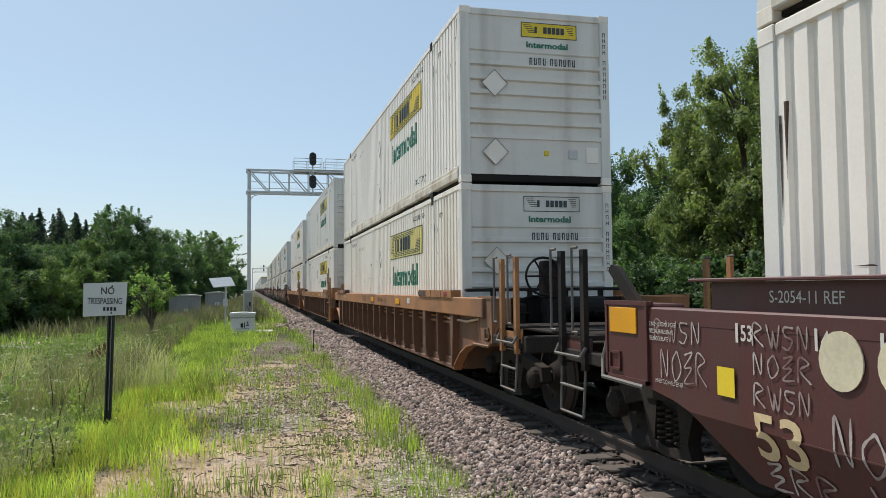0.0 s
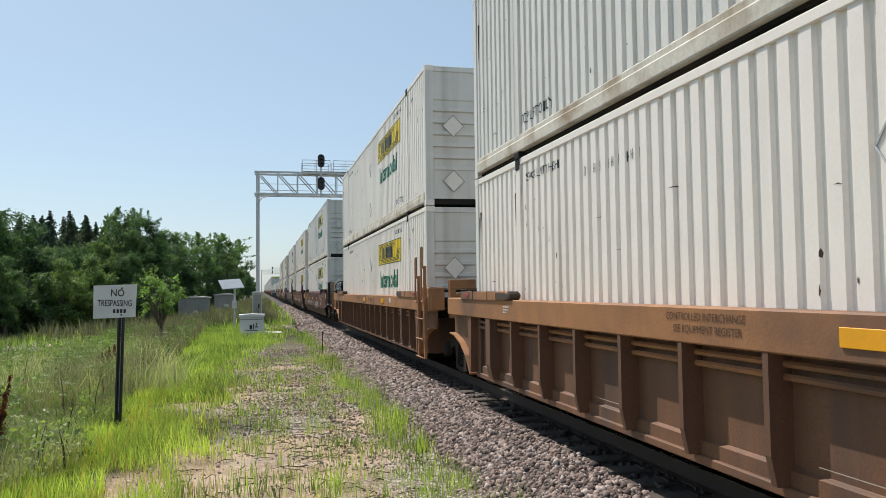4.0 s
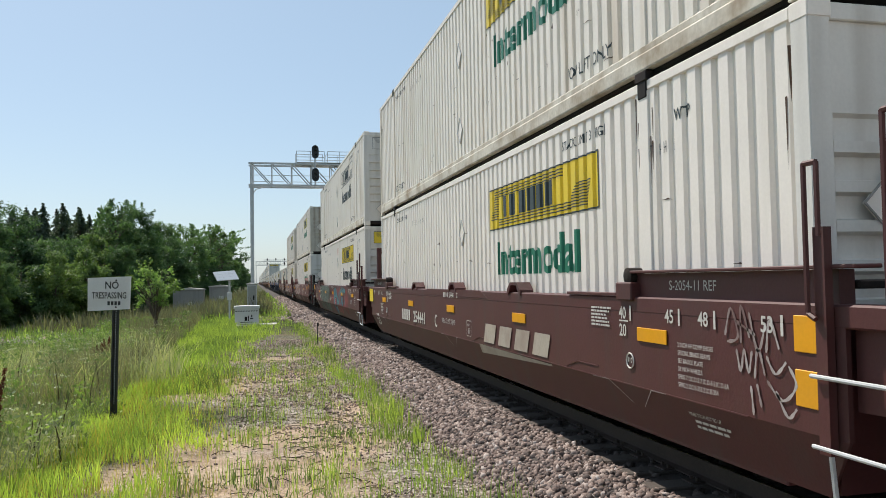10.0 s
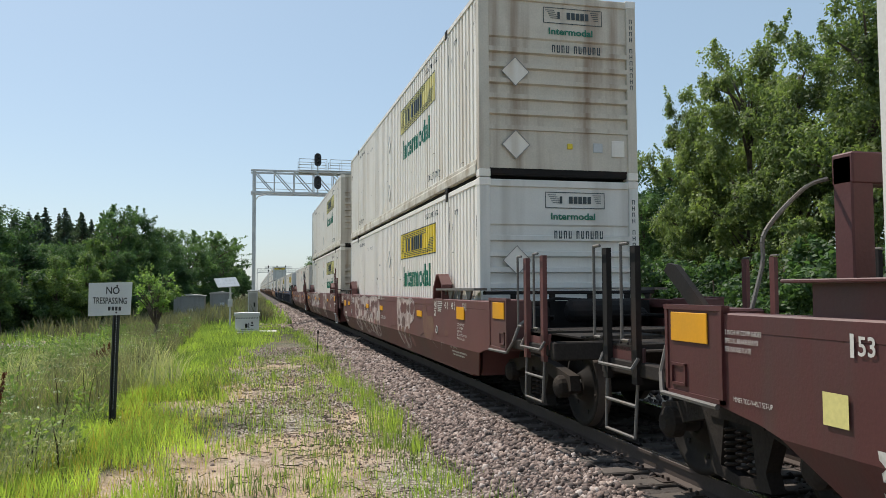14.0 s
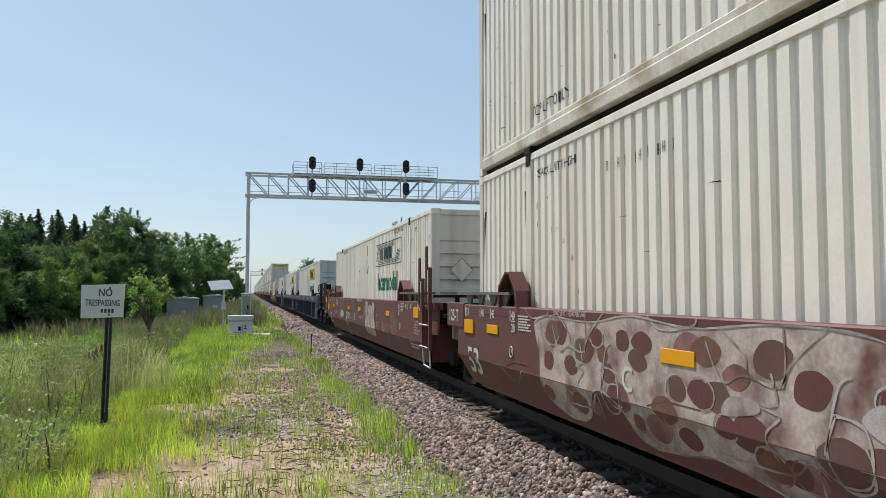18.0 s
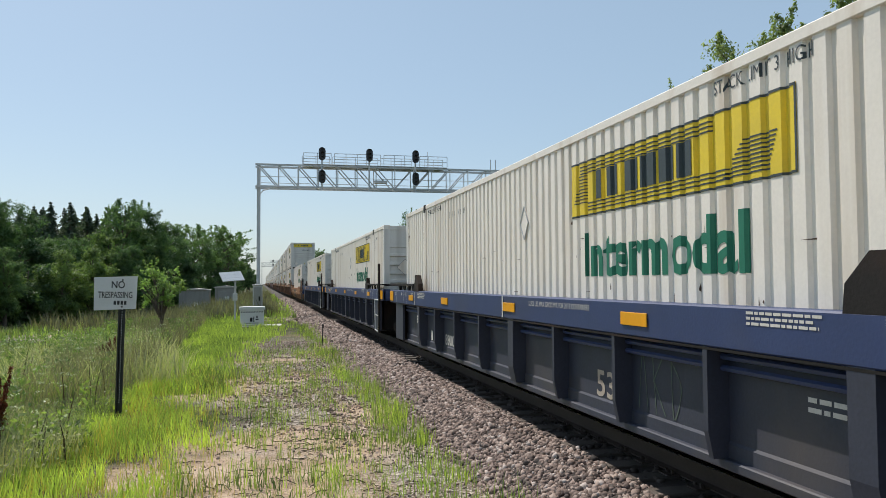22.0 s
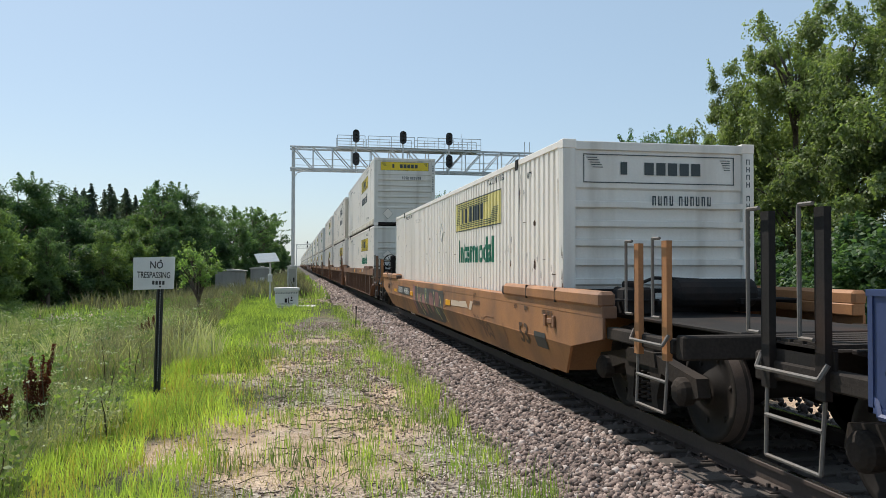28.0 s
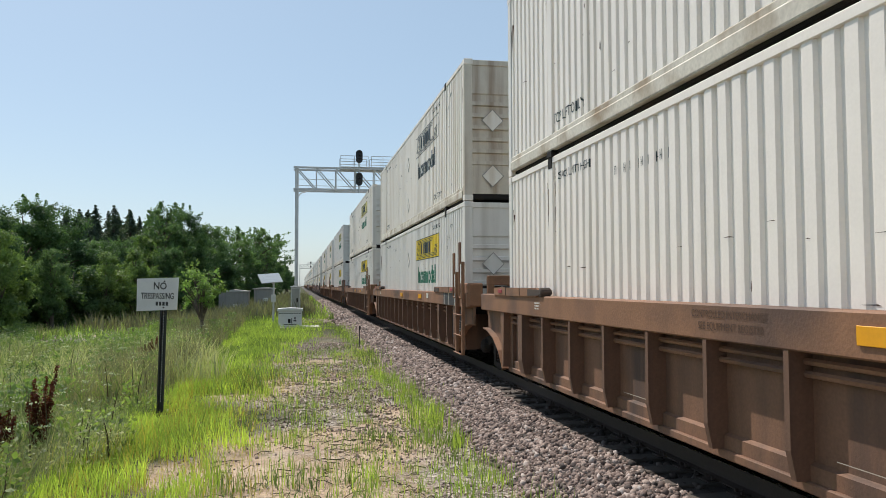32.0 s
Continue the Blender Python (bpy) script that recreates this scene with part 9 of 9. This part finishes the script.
def clump_leaves(name, c, hh, k, spread, size, material, label, r, category="weeds"):
    """Leafy weeds: k leaves about the upper part of each plant."""
    z = np.array([ground_h(a, b) for a, b in c])
    u = r.uniform(0.15, 1.0, len(c) * k)
    q = np.repeat(np.column_stack([c, z]), k, 0)
    q[:, 2] += np.repeat(hh, k) * u
    q[:, :2] += r.normal(0, 1, (len(c) * k, 2)) * spread * (1.15 - u * 0.6)[:, None]
    V, F = leaves(q, size, r)
    tagged(new(name, fill_mesh(name, V, F, material, 4)), label, category, kind="stuff")


def plant_grass():
    r = np.random.default_rng(14)

    chance = random.Random(77)

    def lush(x, y):
        """Dense in the strip, thinning out unevenly towards the gravel."""
        edge = -1.4 + 1.1 * patch(x, y, 0.6, 1) + max(0, y - 15) * 0.105
        if (-0.9 < x < 1.2 and 36 < y < 39.7) or x > 1.75 or x < -2.65 - 0.02 * max(0, y - 10) + 0.45 * patch(x, y, 0.5, 2):
            return False
        u = (edge - x) / 1.3 + 0.35 + 0.5 * patch(x, y, 2.3, 61)
        return chance.random() < u

    def ditch(x, y):
        return x < -2.35 - 0.02 * max(0, y - 10) + 0.5 * patch(x, y, 0.6, 2)
    p = field(46000, -3.4, -0.2, 4.2, 16, r, 1.2, lambda x, y: lush(x, y) and patch(x, y, 1.1, 21) > -0.25)
    blades("lush_grass", p, r.uniform(0.10, 0.33, len(p)), r.uniform(0.007, 0.013, len(p)), 0.5, L_GRASS, "bright green grass along the verge", 1)
    p = field(50000, -3.8, 1.9, 15, 48, r, 1.5, lambda x, y: lush(x, y) and patch(x, y, 0.8, 22) > -0.3)
    for nm, part_, material, seed in (("verge_grass", p[::2], L_GRASS, 2), ("verge_greens", p[1::2], L_RANK, 23)):
        blades(nm, part_, r.uniform(0.10, 0.32, len(part_)), r.uniform(0.012, 0.026, len(part_)), 0.6, material, "green grass towards the signal bridge", seed)
    p = field(16000, -3.4, -0.2, -8, 4.3, r, 1.0, lambda x, y: lush(x, y))
    blades("lush_grass", p, r.uniform(0.10, 0.33, len(p)), r.uniform(0.012, 0.022, len(p)), 0.5, L_GRASS, "bright green grass along the verge", 24)
    p = field(16000, -11, -1.9, -8, 5, r, 1.0, ditch)
    blades("tall_weeds", p, r.uniform(0.25, 0.62, len(p)), r.uniform(0.014, 0.026, len(p)), 0.9, L_WEED, "tall grey-green weeds in the ditch", 25)
    # the ditch: a tangle of grey-green stalks, rank leaves, straw and dead stems
    p = field(30000, -9.5, -1.9, 4.5, 18, r, 1.1, ditch)
    blades("tall_weeds", p, r.uniform(0.25, 0.62, len(p)), r.uniform(0.006, 0.012, len(p)), 0.9, L_WEED, "tall grey-green weeds in the ditch", 3)
    p = field(26000, -10.5, -1.9, 5, 20, r, 1.1, lambda x, y: ditch(x, y) and patch(x, y, 0.45, 5) > -0.05)
    blades("ditch_grass", p, r.uniform(0.22, 0.62, len(p)), r.uniform(0.008, 0.017, len(p)), 0.9, L_RANK, "green grass among the weeds of the ditch", 4)
    p = field(5200, -9, -2.0, 5, 24, r, 1.1, lambda x, y: ditch(x, y) and patch(x, y, 0.6, 15) > -0.1)
    blades("dry_stems", p, r.uniform(0.45, 0.9, len(p)), r.uniform(0.005, 0.009, len(p)), 0.5, L_STRAW, "dry straw stems among the weeds", 5)
    p = field(900, -11, -2.2, 7, 34, r, 1.1, ditch)
    blades("dead_stems", p, r.uniform(0.5, 1.05, len(p)), r.uniform(0.012, 0.03, len(p)), 0.2, L_DARKSTEM, "dark dead stalks standing in the weeds", 16, "weeds")
    p = field(56000, -22, -1.5, 15, 52, r, 1.2, lambda x, y: (x < -2.6 - 0.02 * y or patch(x, y, 0.3, 9) > 0.25) and patch(x, y, 0.5, 19) > -0.18 and not worn(x, y))
    blades("meadow_weeds", p, r.uniform(0.35, 0.95, len(p)) * np.where(p[:, 1] > 32, 0.55, 1.0), r.uniform(0.013, 0.03, len(p)), 0.8, L_WEED, "grey-green weeds over the rough meadow", 6)
    p = field(30000, -24, -3.0, 14, 56, r, 1.2, lambda x, y: patch(x, y, 0.25, 4) > -0.02 and not worn(x, y))
    blades("meadow_grass", p, r.uniform(0.25, 0.85, len(p)) * np.where(p[:, 1] > 32, 0.55, 1.0), r.uniform(0.013, 0.03, len(p)), 0.8, L_RANK, "light green grass in the rough meadow", 7)
    p = field(13000, -5.2, -1.9, 14, 46, r, 1.1, lambda x, y: patch(x, y, 0.4, 41) > -0.2 and x < -2.3 - 0.02 * (y - 14))
    blades("seed_grass", p, r.uniform(0.5, 1.0, len(p)), r.uniform(0.008, 0.016, len(p)), 0.4, L_MAUVE, "tall grass with dull mauve seed heads", 17)
    p = field(16000, -14, 1.6, 46, 130, r, 1.3, lambda x, y: x < 1.0 and patch(x, y, 0.2, 6) > -0.25)
    blades("far_grass", p, r.uniform(0.5, 1.15, len(p)), r.uniform(0.04, 0.09, len(p)), 0.5, L_MAUVE, "tall hazy seed grass near the sheds", 8)
    p = field(11000, -14, 2.0, 44, 130, r, 1.2)
    blades("far_green_grass", p, r.uniform(0.2, 0.6, len(p)), r.uniform(0.04, 0.09, len(p)), 0.5, L_RANK, "green grass round the sheds and the bridge", 18)
    # tufts over the sandy part and along the foot of the ballast
    c = np.concatenate([field(420, -1.3, 2.1, 4.6, 24, r, 1.2), np.column_stack([r.normal(1.85, 0.22, 330), 4.6 + 32 * r.uniform(0, 1, 330) ** 1.3])])
    k = r.integers(5, 26, len(c))
    p = np.repeat(c, k, 0) + r.normal(0, 0.085, (k.sum(), 2))
    hh = np.repeat(r.uniform(0.09, 0.36, len(c)), k) * r.uniform(0.4, 1.1, k.sum())
    half = r.uniform(0, 1, len(p)) < 0.55
    for nm, sel, material, seed in (("grass_tufts", half, L_RANK, 9), ("pale_tufts", ~half, L_GRASS, 19)):
        blades(nm, p[sel], hh[sel], r.uniform(0.006, 0.012, sel.sum()), 0.28, material, "small upright grass tufts in the gravel", seed)
    p = field(10500, -1.6, 2.1, 4.5, 24, r, 1.2, lambda x, y: patch(x, y, 0.9, 11) > -0.1)
    blades("sparse_grass", p, r.uniform(0.03, 0.12, len(p)), r.uniform(0.004, 0.008, len(p)), 1.1, L_STRAW, "sparse dry grass on the sandy verge", 10)
    p = field(6500, -1.8, 2.1, 5, 26, r, 1.2, lambda x, y: patch(x, y, 0.7, 51) > 0.0)
    blades("low_greens", p, r.uniform(0.03, 0.13, len(p)), r.uniform(0.008, 0.016, len(p)), 1.0, L_RANK, "low green growth on the gravel", 20)
    p = field(8000, -3.4, 0.2, 4.4, 18, r, 1.2, lambda x, y: lush(x - 0.45, y))
    blades("yellow_grass", p, r.uniform(0.12, 0.38, len(p)), r.uniform(0.005, 0.009, len(p)), 0.5, L_YELLOW, "yellowing grass among the green", 13)
    # broad-leaved weeds and white umbels in the ditch
    c = field(2600, -13, -2.2, 5.5, 34, r, 1.1, lambda x, y: ditch(x, y) and patch(x, y, 0.4, 31) > -0.05 and not worn(x, y))
    clump_leaves("broad_weeds", c, r.uniform(0.2, 0.7, len(c)), 34, 0.13, 0.085, L_RANK, "broad-leaved green weeds in the ditch", r)
    c = field(900, -15, -3.0, 9, 46, r, 1.0, lambda x, y: patch(x, y, 0.3, 33) > 0.0 and not worn(x, y))
    clump_leaves("bushy_weeds", c, r.uniform(0.5, 1.0, len(c)), 110, 0.24, 0.10, L_LIGHT, "bushy light green weeds in the meadow", r)
    c = field(2600, -13, -2.2, 5.5, 32, r, 1.1, lambda x, y: ditch(x, y) and patch(x, y, 0.5, 35) > 0.0)
    clump_leaves("grey_weeds", c, r.uniform(0.25, 0.6, len(c)), 40, 0.12, 0.05, L_WEED, "fine-leaved grey-green weeds", r)
    c = field(900, -13, -2.8, 7, 36, r, 1.0)
    z = np.array([ground_h(a, b) for a, b in c])
    q = np.repeat(np.column_stack([c, z + r.uniform(0.5, 0.95, len(c))]), 12, 0) + r.normal(0, 1, (len(c) * 12, 3)) * np.array([0.045, 0.045, 0.008])
    V, F = leaves(q, 0.03, r)
    tagged(new("white_flowers", fill_mesh("white_flowers", V, F, L_UMBEL, 4)), "small white flower heads over the weeds", "flowers", kind="stuff")
    p = field(16000, 9.3, 16, 3, 60, r, 1.3)
    blades("far_side_grass", p, r.uniform(0.3, 0.8, len(p)), r.uniform(0.02, 0.04, len(p)), 0.5, L_RANK, "rank grass beyond the track", 12)


plant_grass()


def dock(x, y, h, seed):
    """Dry dock plant with rust-brown seed heads."""
    r = np.random.default_rng(seed)
    z = ground_h(x, y)
    ob = thing("dock_plant", pose(x, y, z), "dried dock plant with rust-brown seed heads", "plant", "dock plants")
    for s in range(9):
        bm = bmesh.new()
        dx, dy = r.uniform(-0.2, 0.2), r.uniform(-0.15, 0.15)
        hh = h * r.uniform(0.62, 1.0)
        rod(bm, (0, 0, 0), (dx * 0.5, dy * 0.5, hh * 0.5), 0.009, 5)
        rod(bm, (dx * 0.5, dy * 0.5, hh * 0.5), (dx, dy, hh), 0.007, 5, 0.003)
        stem = part("stem", bm, L_DOCK, ob)
        u = r.uniform(0.38, 1.0, 330)
        c = np.column_stack([dx * u, dy * u, hh * u]) + r.normal(0, 1, (330, 3)) * (0.04 * (1.25 - u))[:, None]
        V, F = leaves(c, 0.036, r)
        tagged(put("seed_head", fill_mesh("seed_head", V, F, L_DOCK, 4), stem), kind="stuff")


for i, (x, y, h) in enumerate(((-3.3, 10.8, 1.27), (-3.62, 10.5, 0.85), (-4.1, 23.5, 1.0), (-4.4, 23.8, 0.85), (-4.35, 10.9, 0.95))):
    dock(x, y, h, 60 + i)


# ---- movement ----
def travelled(t):
    """Metres that the train has come by t seconds."""
    return float(np.interp(t, (0, 5, 10, 15, 20, 25, 32), (0, 45.27, 90.42, 135.31, 180.26, 225.69, 290.07)))


def motions():
    times = (0, 5, 10, 15, 20, 25, 32)
    for ob, y, z in TRAIN:
        walk(ob, [(t, pose(TX, y - travelled(t), z)) for t in times])
    steps = [2 * k / 30 for k in range(480)] + [32.0]
    for ob in WHEELS:
        base = ob.matrix_basis.translation.copy()
        walk(ob, [(t, pose(*base, math.degrees(travelled(t) / WHEEL_R), 0, 0)) for t in steps])


motions()
